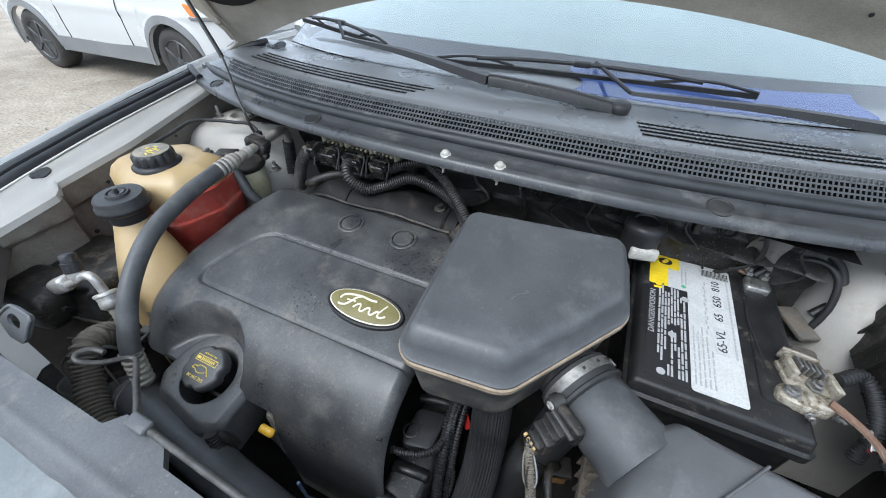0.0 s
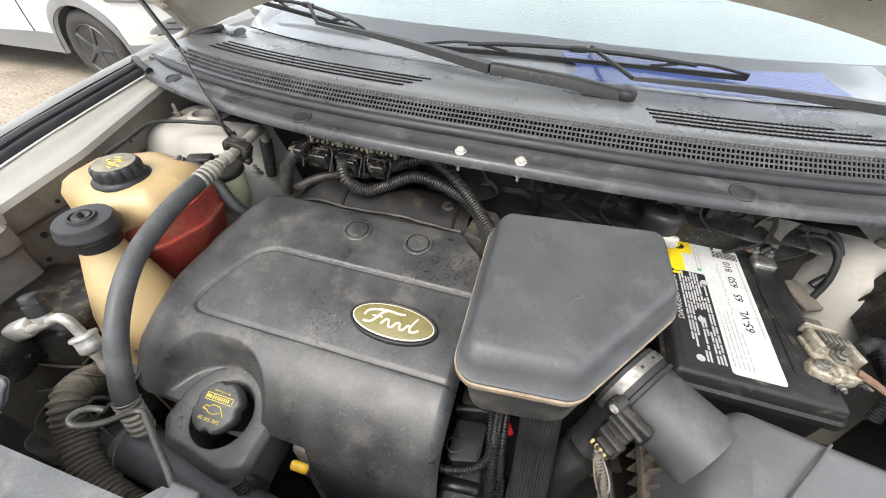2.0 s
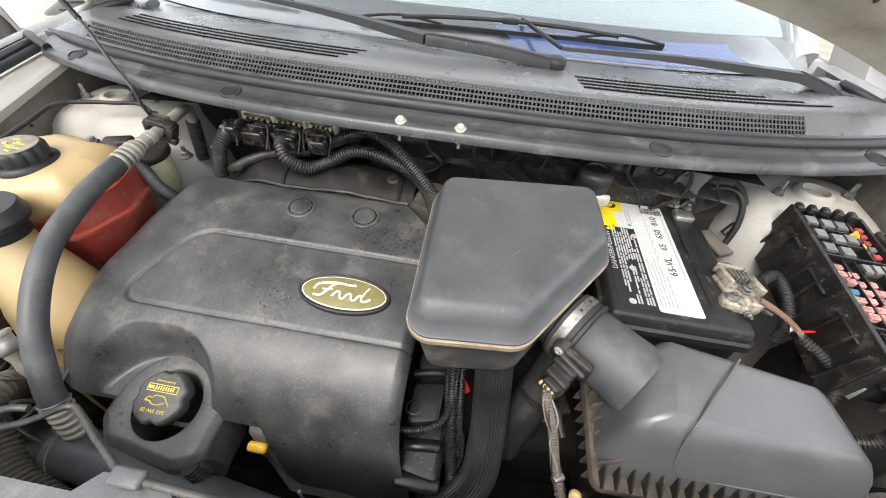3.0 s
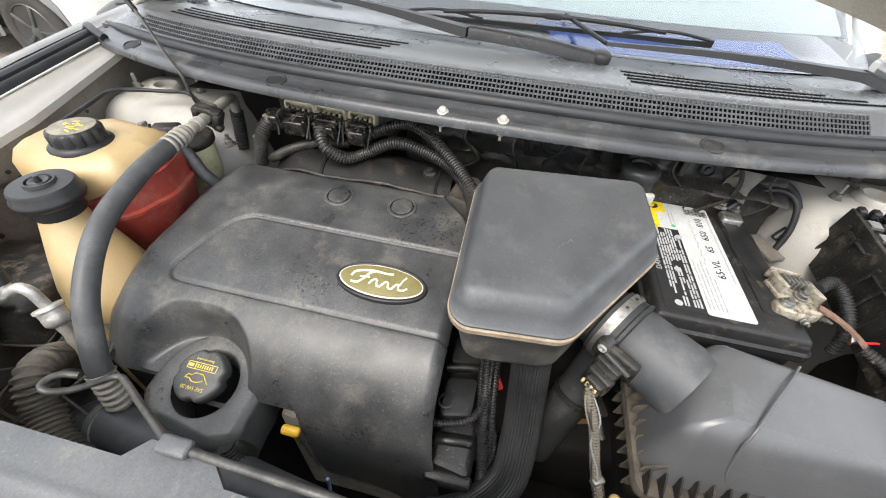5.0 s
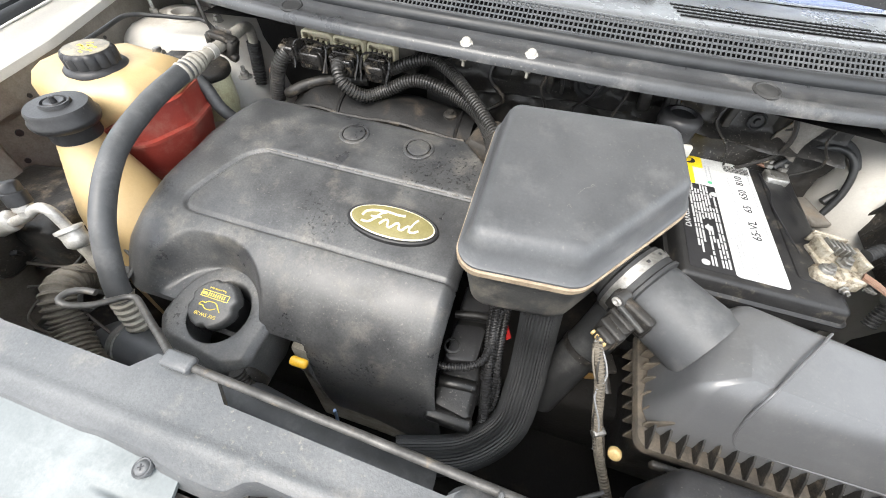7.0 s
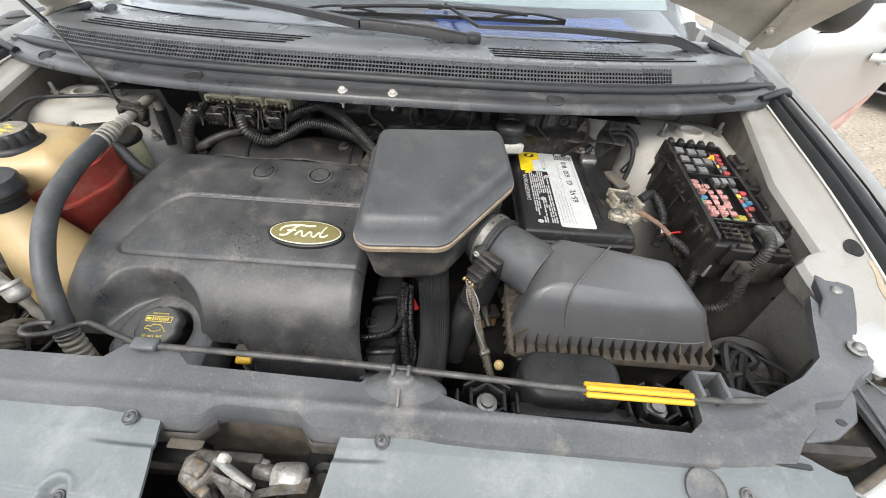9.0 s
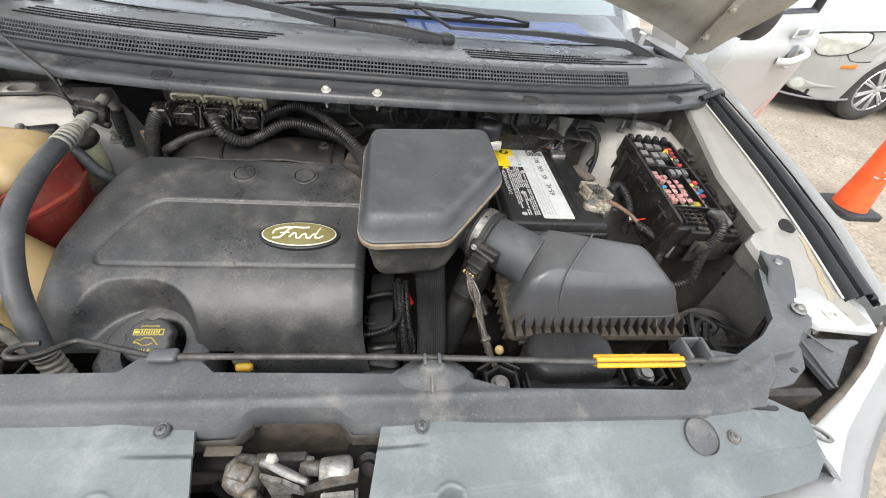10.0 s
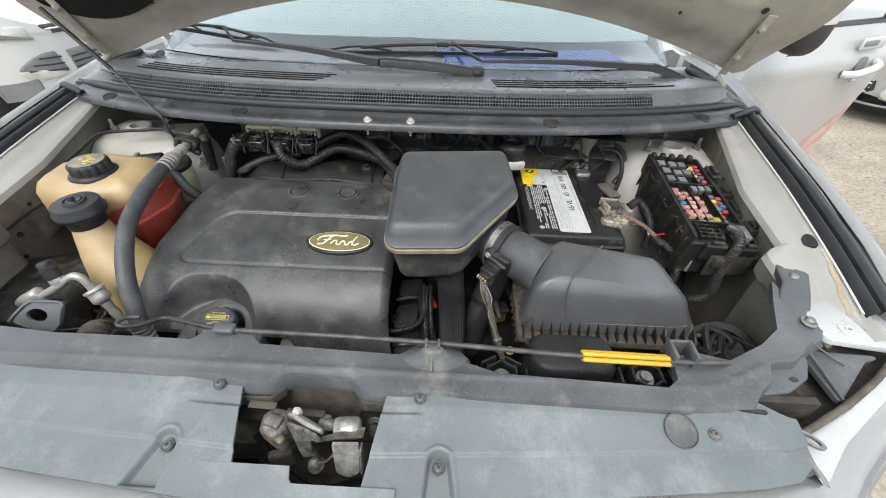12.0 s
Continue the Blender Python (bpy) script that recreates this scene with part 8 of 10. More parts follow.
lathe(bm, [(0.040, 0.992), (0.0448, 0.996), (0.0448, 1.000), (0.041, 1.004), (0.037, 1.006)], (-0.600, 0.436, 0), n=36)
part("neck_ring", bm, BLACK, tank)
bm = knurled_cap(bmesh.new(), (-0.600, 0.436, 1.003), (0, 0, 1), 0.0375, 0.024, 14, 0.003)
tc = part("cap", bm, BLACK, tank, "black ribbed cap with yellow print")
bm = bmesh.new()
lathe(bm, [(0.0318, 1.0262), (0.0315, 1.0275), (0.029, 1.0279), (0.001, 1.0279)], (-0.600, 0.436, 0), n=36)
part("cap_top", bm, CAPTOP, tc, "sun-bleached tan cap top")
random.seed(4)
bm = bmesh.new()
for k in range(14):
    a, r = random.uniform(0, 6.28), random.uniform(0.003, 0.022)
    box(bm, (-0.600 + r * math.cos(a), 0.436 + r * math.sin(a), 1.0281), (random.uniform(0.004, 0.012), 0.003, 0.0005), Matrix.Rotation(random.uniform(-0.5, 0.5), 4, "Z"))
part("cap_print", bm, YPRINT, tc, "worn yellow print")
psr = thing("steering_reservoir", "yellowed power steering bottle with a black cap", "fluid reservoir", (-0.53, 0.30, 0.70))
bm = bmesh.new()
PC = [((-0.560, 0.330, 0.965), 0.031), ((-0.559, 0.329, 0.950), 0.031), ((-0.553, 0.324, 0.93), 0.037), ((-0.534, 0.314, 0.895), 0.052), ((-0.508, 0.30, 0.86), 0.066), ((-0.498, 0.292, 0.82), 0.071), ((-0.492, 0.287, 0.76), 0.071), ((-0.488, 0.285, 0.70), 0.070), ((-0.485, 0.28, 0.58), 0.066)]
loft(bm, [[(c[0] + r * math.cos(a) * 0.98, c[1] + r * math.sin(a) * 0.9, c[2]) for a in (2 * math.pi * i / 32 for i in range(32))] for c, r in PC[::-1]])
part("bottle", bm, TANK, psr)
bm = bmesh.new()
lathe(bm, [(0.033, 0.948), (0.033, 0.966), (0.042, 0.970), (0.044, 0.975), (0.044, 0.980), (0.041, 0.983), (0.0405, 0.992), (0.038, 0.996), (0.020, 0.997), (0.0185, 1.001), (0.016, 1.001), (0.0145, 0.998), (0.012, 1.001), (0.009, 1.001), (0.004, 0.999), (0.003, 1.007), (0.0005, 1.008)], (-0.560, 0.330, 0), n=36)
part("cap", bm, BLACK, psr, "round black cap")
bfr = thing("brake_reservoir", "small greenish-white fluid reservoir with a dark cap", "fluid reservoir", (-0.50, 0.60, 0.88))
bm = bmesh.new()
lathe(bm, [(0.040, 0.85), (0.045, 0.87), (0.045, 0.925), (0.040, 0.935)], (-0.556, 0.588, 0), n=28)
part("bottle", bm, GREENTANK, bfr)
bm = bmesh.new()
lathe(bm, [(0.047, 0.930), (0.050, 0.934), (0.050, 0.944), (0.047, 0.948), (0.030, 0.952), (0.001, 0.953)], (-0.556, 0.588, 0), n=28)
part("cap", bm, DIRTY, bfr, "dirty black cap")
bm = bmesh.new()
box(bm, (-0.585, 0.580, 0.958), (0.05, 0.03, 0.02), Matrix.Rotation(0.4, 4, "Z"), 0.006)
part("cap_plug", bm, DIRTY, bfr)

# ---- hoses and pipes on the tank side ----
ach = thing("air_conditioning_hose", "thick black rubber hose arching past the tanks with metal ends", "hose", (-0.43, 0.35, 0.90))
ACP = [(-0.474, 0.492, 0.997), (-0.475, 0.46, 0.993), (-0.472, 0.39, 0.982), (-0.454, 0.30, 0.962), (-0.428, 0.225, 0.918), (-0.406, 0.178, 0.860), (-0.396, 0.160, 0.825)]
bm = bmesh.new()
tube(bm, ACP, 0.0148, 20, 0.008)
part("rubber_hose", bm, HOSE, ach)
bm = bmesh.new()
tube(bm, [(-0.4755, 0.528, 0.9995), (-0.475, 0.515, 0.999), (-0.4745, 0.495, 0.997), (-0.4748, 0.472, 0.9945)], 0.0155, 20, 0.002, rings=0.010, depth=0.0020, radii=lambda k: 0.0108 + 0.0046 * sstep(0.05, 0.35, k))
part("crimp", bm, ALUCAST, ach, "ringed aluminium crimp")
bm = bmesh.new()
lathe(bm, [(0.0100, -0.007), (0.0118, -0.007), (0.0118, 0.007), (0.0100, 0.007)], (-0.4775, 0.549, 1.000), (-0.1, 1, 0.02), 20)
part("pale_band", bm, ALU, ach, "bright band round the pipe")
bm = bmesh.new()
tube(bm, [(-0.398, 0.163, 0.832), (-0.394, 0.156, 0.80), (-0.390, 0.150, 0.77)], 0.0150, 20, 0.003, rings=0.011, depth=0.003)
part("lower_crimp", bm, ALUCAST, ach, "ringed aluminium crimp")
bm = bmesh.new()
tube(bm, [(-0.4745, 0.510, 0.998), (-0.477, 0.55, 1.000), (-0.481, 0.584, 1.000), (-0.490, 0.63, 1.000), (-0.502, 0.672, 0.996), (-0.513, 0.697, 0.984), (-0.520, 0.706, 0.966), (-0.524, 0.708, 0.935)], 0.0098, 14, 0.008)
part("metal_pipe", bm, ALUCAST, ach, "dull aluminium pipe")
bm = bmesh.new()
tube(bm, [(-0.5225, 0.7075, 0.953), (-0.526, 0.706, 0.91), (-0.527, 0.697, 0.868)], 0.0125, 14, 0.002, rings=0.006, depth=0.003)
part("ribbed_sleeve", bm, RUBBER, ach, "ribbed black sleeve")
cq = Matrix.Translation((-0.481, 0.584, 1.000)) @ Matrix.Rotation(0.12, 4, "Z") @ Matrix.Rotation(0.25, 4, "Y")
for c, sz in (((0, 0, 0.0125), (0.046, 0.024, 0.008)), ((-0.019, 0, 0.004), (0.010, 0.026, 0.018)), ((0.018, 0, -0.002), (0.011, 0.026, 0.030)), ((-0.003, 0.011, 0.015), (0.030, 0.004, 0.014)), ((0.022, -0.006, -0.014), (0.014, 0.014, 0.012)), ((-0.004, -0.011, 0.014), (0.034, 0.003, 0.010)), ((0.006, 0.0, -0.013), (0.022, 0.022, 0.006))):
    bm = bmesh.new()
    box(bm, None, sz, cq @ Matrix.Translation(c) @ Matrix.Rotation(c[0] * 9, 4, "Y"), 0.002, 1)
    part("clip_jaw", bm, DIRTY, ach, "black plastic clip jaw")
bm = bmesh.new()
tube(bm, [Vector((-0.398, 0.164, 0.834)) + Vector((0.0172 * math.cos(a), 0.0155 * math.sin(a), -0.0072 * math.sin(a) + 0.005 * math.cos(a))) for a in (-3.4 + i * 0.28 for i in range(17))], 0.0012, 6, 0.004)
part("wire_clip", bm, STEEL, ach, "bright wire clip")
ch = thing("coolant_hose", "small black coolant hose leaving the tank", "hose", (-0.54, 0.52, 0.94))
bm = bmesh.new()
tube(bm, [(-0.578, 0.510, 0.985), (-0.560, 0.522, 0.983), (-0.530, 0.530, 0.970), (-0.505, 0.532, 0.940), (-0.488, 0.530, 0.905), (-0.465, 0.54, 0.87)], 0.0115, 14, 0.006)
part("hose", bm, HOSE, ch)
bm = bmesh.new()
tube(bm, [(-0.570, 0.516, 0.985), (-0.558, 0.523, 0.983)], 0.0135, 14, rings=0.006, depth=0.003)
box(bm, (-0.563, 0.520, 0.999), (0.008, 0.012, 0.008), None, 0.001)
part("spring_clip", bm, STEEL, ch)
rh = thing("radiator_hose", "large black radiator hose in front of the engine", "hose", (-0.2, 0.12, 0.72))
bm = bmesh.new()
tube(bm, [(-0.47, 0.125, 0.70), (-0.42, 0.132, 0.735), (-0.34, 0.128, 0.742), (-0.22, 0.112, 0.728), (-0.10, 0.100, 0.712), (0.02, 0.092, 0.70), (0.08, 0.09, 0.69)], 0.034, 22, 0.015)
part("hose", bm, HOSE, rh)
bm = bmesh.new()
lathe(bm, [(0.0345, -0.007), (0.0362, -0.007), (0.0362, 0.007), (0.0345, 0.007)], (-0.405, 0.1322, 0.7385), (0.9, 0.0, 0.30), 30)
part("hose_clamp", bm, STEEL, rh, "dull steel hose clamp")
rh2 = thing("radiator_hose", "ribbed black hose curving down from the resonator", "hose", (0.15, 0.26, 0.72))
bm = bmesh.new()
tube(bm, [(0.163, 0.335, 0.90), (0.166, 0.322, 0.85), (0.172, 0.298, 0.79), (0.175, 0.258, 0.735), (0.166, 0.208, 0.69), (0.112, 0.160, 0.665), (0.02, 0.125, 0.665)], 0.0275, 160, 0.012, flutes=40)
part("hose", bm, RUBBER, rh2)
bm = bmesh.new()
lathe(bm, [(0.0290, 0), (0.0300, 0.002), (0.0300, 0.014), (0.0290, 0.016)], (0.161, 0.331, 0.862), (0.15, -0.3, -1), 30)
part("cuff", bm, DIRTY, rh2)
brh = thing("breather_hose", "dark rubber hose below the intake tube", "hose", (0.23, 0.31, 0.76))
bm = bmesh.new()
tube(bm, [(0.272, 0.360, 0.87), (0.255, 0.336, 0.81), (0.232, 0.31, 0.745), (0.212, 0.285, 0.66)], 0.030, 20, 0.012)
part("hose", bm, RUBBER, brh)
bm = bmesh.new()
lathe(bm, [(0.0302, 0), (0.0320, 0.0005), (0.0320, 0.010), (0.0302, 0.0105)], (0.243, 0.322, 0.776), (0.22, 0.25, 0.62), 28)
part("band", bm, DIRTY, brh, "dirty band round the hose")
acp = thing("air_conditioning_pipe", "bare aluminium pipe with a black service cap", "pipe", (-0.50, 0.2, 0.90))
bm = bmesh.new()
tube(bm, [(-0.715, 0.190, 0.806), (-0.66, 0.186, 0.838), (-0.605, 0.196, 0.866), (-0.560, 0.203, 0.890), (-0.530, 0.208, 0.910), (-0.514, 0.211, 0.917), (-0.504, 0.212, 0.911), (-0.499, 0.211, 0.896), (-0.494, 0.209, 0.880)], 0.0072, 14, 0.005)
part("pipe", bm, ALU, acp)
FA = Vector((0.45, -0.24, -0.86)).normalized()
bm = bmesh.new()
lathe(bm, [(0.0075, -0.001), (0.0170, 0.0), (0.0178, 0.001), (0.0178, 0.005), (0.0160, 0.006), (0.0150, 0.014), (0.0158, 0.016), (0.0158, 0.025), (0.0120, 0.029), (0.0085, 0.031)], (-0.496, 0.210, 0.886), FA, 26)
part("fitting", bm, ALU, acp, "bright aluminium union nut")
bm = bmesh.new()
tube(bm, [Vector((-0.496, 0.210, 0.886)) + FA * k for k in (0.028, 0.055, 0.085, 0.12)], 0.0082, 14, 0.006, rings=0.024, depth=0.0012)
part("lower_pipe", bm, ALUCAST, acp, "dull lower pipe")
bm = bmesh.new()
box(bm, (-0.612, 0.196, 0.866), (0.052, 0.026, 0.030), Matrix.Rotation(0.2, 4, "Z") @ Matrix.Rotation(-0.48, 4, "Y"), 0.009, 3)
part("joint_block", bm, ALU, acp)
PA = Vector((-0.25, 0.25, 0.93)).normalized()
bm = bmesh.new()
lathe(bm, [(0.009, -0.004), (0.0095, 0.004), (0.0118, 0.005), (0.0118, 0.014), (0.008, 0.016)], (-0.545, 0.205, 0.902), PA, 20)
part("service_port", bm, ALU, acp)
bm = bmesh.new()
lathe(bm, [(0.0125, 0.0), (0.0140, 0.001), (0.0140, 0.018), (0.0128, 0.019)], Vector((-0.545, 0.205, 0.902)) + PA * 0.013, PA, 24)
lathe(bm, [(0.0128, 0.0), (0.0128, 0.012), (0.0105, 0.014), (0.001, 0.014)], Vector((-0.545, 0.205, 0.902)) + PA * 0.032, PA, 6)
part("service_cap", bm, BLACK, acp, "black service cap with a hexagon top")
eye = thing("lifting_eye", "grey steel bracket with a large hole on the support", "bracket", (-0.49, 0.105, 0.92))
EU, EV = Vector((0.998, 0.0, 0.06)), Vector((0.02, 0.52, 0.854))
EN = EU.cross(EV).normalized()


def eyept(x, y, h=0.0):
    return Vector((-0.470, 0.102, 0.942)) + EU * x + EV * y - EN * h


rp = roundpoly([(-0.046, -0.010), (-0.008, -0.026), (0.026, -0.026), (0.038, -0.012), (0.046, 0.021), (0.002, 0.023), (-0.012, 0.021)], 0.006, 5)
n = len(rp)
outer = [p for p, q in rp]
a0 = math.atan2(outer[0].y, outer[0].x)
innr = [Vector((0.0175 * math.cos(a0 + 2 * math.pi * i / n), 0.0105 * math.sin(a0 + 2 * math.pi * i / n))) for i in range(n)]
bm = bmesh.new()
loft(bm, [[eyept(p.x, p.y, h) for p in loop] for loop, h in ((innr, 0.0), (outer, 0.0), (outer, 0.004), (innr, 0.004), (innr, 0.0))], False, False)
bmesh.ops.remove_doubles(bm, verts=bm.verts[:], dist=1e-5)
part("plate", bm, SUPPORT, eye)
bm = bmesh.new()
tube(bm, [eyept(x, y, -0.001) for x, y in ((-0.046, -0.010), (-0.028, 0.008), (-0.010, 0.021), (0.004, 0.0225), (0.044, 0.0205), (0.041, 0.006), (0.037, -0.012))], 0.0024, 8, 0.004)
part("rolled_edge", bm, SUPPORT, eye, "raised rolled edge")
loom = thing("wiring_loom", "ribbed dusty loom and loose wires beside the radiator", "wiring", (-0.47, 0.12, 0.80))
bm = bmesh.new()
tube(bm, [(-0.555, 0.230, 0.72), (-0.525, 0.195, 0.775), (-0.500, 0.165, 0.815), (-0.484, 0.138, 0.820), (-0.465, 0.115, 0.79), (-0.43, 0.088, 0.765), (-0.38, 0.072, 0.745), (-0.33, 0.065, 0.73)], 0.021, 14, rings=0.008, depth=0.004)
part("ribbed_tube", bm, LOOMDUST, loom)
random.seed(21)
for k in range(9):
    bm = bmesh.new()
    c = Vector((random.uniform(-0.66, -0.46), random.uniform(0.16, 0.26), random.uniform(0.74, 0.82)))
    tube(bm, [c + Vector((random.uniform(-0.08, 0.08), random.uniform(-0.06, 0.07), random.uniform(-0.05, 0.05))) for _ in range(5)], random.uniform(0.0018, 0.0042), 7, 0.01)
    part("wire", bm, WIREMATS[k % 3], loom)
bm = bmesh.new()
for c, s in (((-0.66, 0.27, 0.80), (0.16, 0.16, 0.10)), ((-0.68, 0.18, 0.82), (0.12, 0.10, 0.08)), ((-0.60, 0.20, 0.60), (0.2, 0.2, 0.10))):
    box(bm, c, s, Matrix.Rotation(0.2, 4, "Z"), 0.02, 3)
single("washer_tank_neck", bm, DIRTY, "dark plastic housings below the tanks", "housing", kind="stuff")

# ---- computer connectors and main harness at the bulkhead ----
mod = thing("engine_computer", "engine computer with three dirty black plugs in tan frames", "engine computer", (-0.26, 0.66, 1.0))
bm = bmesh.new()
box(bm, (-0.28, 0.722, 0.985), (0.25, 0.05, 0.060), None, 0.004)
part("module_case", bm, GRIME, mod)
for i, (x, y, z, w) in enumerate(((-0.346, 0.683, 0.984, 0.033), (-0.282, 0.685, 0.983, 0.032), (-0.218, 0.688, 0.981, 0.028))):
    bm = bmesh.new()
    outer = roundpoly([(-w, -0.026), (w, -0.026), (w, 0.028), (-w, 0.028)], 0.008, 4)
    loft(bm, [[(x + (p - q * i_).x, y + dy, z + (p - q * i_).y) for p, q in outer] for i_, dy in ((0.0, 0.022), (0.0, -0.008), (0.0015, -0.0095), (0.0045, -0.0095), (0.005, 0.006))], True, True)
    part("plug_frame", bm, PALEFRAME, mod, "tan plastic plug frame")
    bm = bmesh.new()
    tilt = Matrix.Rotation(0.22, 4, "X")
    box(bm, (x, y - 0.022, z - 0.009), (2 * w - 0.012, 0.040, 0.038), tilt, 0.004)
    box(bm, (x + 0.002, y - 0.038, z - 0.010), (2 * w - 0.022, 0.022, 0.032), tilt, 0.004)
    box(bm, (x, y - 0.020, z + 0.009), (2 * w - 0.020, 0.026, 0.008), tilt, 0.002)
    if i == 0:
        box(bm, (x - 0.046, y - 0.030, z - 0.006), (0.034, 0.034, 0.034), tilt, 0.005)
        box(bm, (x - 0.020, y - 0.040, z + 0.004), (0.004, 0.03, 0.03), tilt, 0.001)
    pl = part("plug", bm, GLOSSPLUG, mod, "dirty black plug")
    for k in range(5):
        bm = bmesh.new()
        box(bm, (x - 0.7 * w + k * 0.35 * w, y - 0.012, z + 0.0145), (0.005, 0.010, 0.007), None, 0.001)
        part("comb_tooth", bm, PALEFRAME, pl, "tan comb tooth")
    bm = bmesh.new()
    tube(bm, [(x - w + 0.003, y - 0.052, z - 0.026), (x - w + 0.004, y - 0.034, z + 0.016), (x + w - 0.004, y - 0.034, z + 0.016), (x + w - 0.003, y - 0.052, z - 0.026)], 0.002, 6, 0.008)
    part("locking_lever", bm, GLOSSPLUG, pl)


def conduit(pts, r, label="ribbed black conduit of the main harness"):
    t = thing("harness_conduit", label, "wiring", pts[0], "main harness")
    bm = bmesh.new()
    tube(bm, pts, r, 14, rings=0.0052, depth=0.0028)
    part("conduit", bm, CONDUIT, t)
    return t


conduit([(-0.284, 0.640, 0.980), (-0.280, 0.622, 0.974), (-0.265, 0.612, 0.955), (-0.233, 0.625, 0.934), (-0.199, 0.646, 0.940), (-0.141, 0.657, 0.967), (-0.066, 0.646, 0.960), (-0.008, 0.612, 0.950), (0.028, 0.552, 0.945), (0.044, 0.505, 0.938), (0.075, 0.46, 0.90)], 0.0108)
conduit([(-0.205, 0.668, 0.968), (-0.190, 0.668, 0.974), (-0.155, 0.668, 0.993), (-0.117, 0.672, 1.002), (-0.077, 0.655, 0.996), (-0.046, 0.633, 0.985), (-0.002, 0.597, 0.965), (0.034, 0.560, 0.948), (0.060, 0.525, 0.930), (0.09, 0.48, 0.90)], 0.0095)
conduit([(-0.392, 0.650, 0.982), (-0.402, 0.640, 0.974), (-0.414, 0.630, 0.950), (-0.424, 0.628, 0.92), (-0.432, 0.630, 0.885)], 0.0125)
for p, r in (((-0.080, 0.725, 0.995), 0.014), ((-0.12, 0.72, 0.975), 0.011), ((-0.385, 0.735, 1.0), 0.012), ((-0.405, 0.735, 1.005), 0.009)):
    bm = bmesh.new()
    lathe(bm, [(r, 0), (r, 0.006), (r * 0.6, 0.008), (r * 0.5, 0.003), (0.001, 0.003)], p, (0.2, -1, 0.3), 14)
    single("harness_clip", bm, DIRTY, "round black harness clip on the bulkhead", "clip")
bm = bmesh.new()
tube(bm, [(-0.40, 0.625, 0.905), (-0.385, 0.62, 0.915), (-0.36, 0.64, 0.925), (-0.31, 0.665, 0.935), (-0.25, 0.68, 0.935)], 0.010, 12, 0.01)
single("vacuum_hose", bm, DIRTY, "dusty hose in front of the bulkhead", "hose")
bm = bmesh.new()
slab(bm, [(-0.02, 0.575), (0.05, 0.55), (0.07, 0.60), (0.03, 0.66), (-0.01, 0.66)], 0.012, [(0.86, 0), (0.915, 0), (0.922, 0.006)])
single("throttle_housing", bm, GRIME, "dusty metal throttle housing behind the cover", "throttle body")
t = thing("metal_bracket", "rusty bracket and nut beside the strut tower", "bracket", (-0.46, 0.66, 0.93))
bm = bmesh.new()
box(bm, (-0.455, 0.660, 0.915), (0.012, 0.008, 0.03), Matrix.Rotation(0.4, 4, "Z"), 0.003)
part("plate", bm, RUST, t)
bm = bmesh.new()
lathe(bm, [(0.013, 0), (0.013, 0.003), (0.008, 0.004), (0.008, 0.011), (0.004, 0.012), (0.004, 0.022), (0.001, 0.022)], (-0.485, 0.615, 0.925), (0, 0, 1), 12)
part("nut", bm, STEEL, t)
# bulkhead clutter: insulation edge, heater pipe, folded flanges
bm = bmesh.new()


def bulk(u, v):
    x = -0.135 + 0.72 * u
    z = 1.03 - 0.19 * v
    lip = math.exp(-((z - 0.962 - 0.006 * math.sin(x * 9)) / 0.007) ** 2)
    y = 0.722 - 0.016 * sstep(0.97, 0.95, z) - 0.024 * lip
    y += 0.010 * noise.noise(Vector((x * 16, z * 20, 3))) + 0.004 * noise.noise(Vector((x * 60, z * 60, 1)))
    y -= 0.012 * sstep(0.55, 0.75, math.sin(x * 26 + 1)) * sstep(0.968, 0.985, z)
    return (x, y, z - 0.004 * lip)


sheet(bm, bulk, 160, 40, Vector((0, 0.006, 0)))
part("bulkhead_insulation", bm, FIREWALL, car, "grimy folded bulkhead panel")
for x, z, r in ((0.012, 0.990, 0.012), (0.165, 0.997, 0.030), (0.44, 0.985, 0.014)):
    bm = bmesh.new()
    lathe(bm, [(r, 0), (r, 0.004), (r * 0.8, 0.006), (r * 0.7, 0.002), (r * 0.4, 0.002), (r * 0.3, 0.007), (0.001, 0.007)], (x, 0.716, z), (0, -1, 0.1), 22)
    part("bulkhead_grommet", bm, RUBBER, car, "black rubber grommet in the bulkhead")
for x, w in ((0.095, 0.010), (0.115, 0.006), (0.255, 0.018), (0.29, 0.008), (0.39, 0.012)):
    bm = bmesh.new()
    box(bm, (x, 0.700, 0.996), (w, 0.022, 0.040), Matrix.Rotation(0.2 * math.sin(x * 40), 4, "Y"), 0.003)
    part("bulkhead_tab", bm, FIREWALL, car)
random.seed(31)
for k in range(9):
    x = -0.06 + 0.075 * k + random.uniform(-0.02, 0.02)
    bm = bmesh.new()
    tube(bm, [(x, 0.70, 1.02), (x + random.uniform(-0.02, 0.02), 0.688, 0.985), (x + random.uniform(-0.04, 0.04), 0.690, 0.945), (x + random.uniform(-0.05, 0.05), 0.70, 0.90)], random.uniform(0.002, 0.0045), 6, 0.012)
    single("bulkhead_wire", bm, DIRTY, "thin dirty wire hanging at the bulkhead", "wire", "bulkhead wires")
rv = thing("purge_valve", "round black valve with white bracket at the bulkhead", "valve", (0.305, 0.65, 0.95))
bm = bmesh.new()
lathe(bm, [(0.030, 0.94), (0.030, 0.985), (0.033, 0.987), (0.033, 0.997), (0.028, 1.003), (0.020, 1.005), (0.018, 1.001), (0.008, 1.002), (0.001, 1.002)], (0.308, 0.652, 0), n=26)
part("valve_body", bm, BLACK, rv)
bm = bmesh.new()
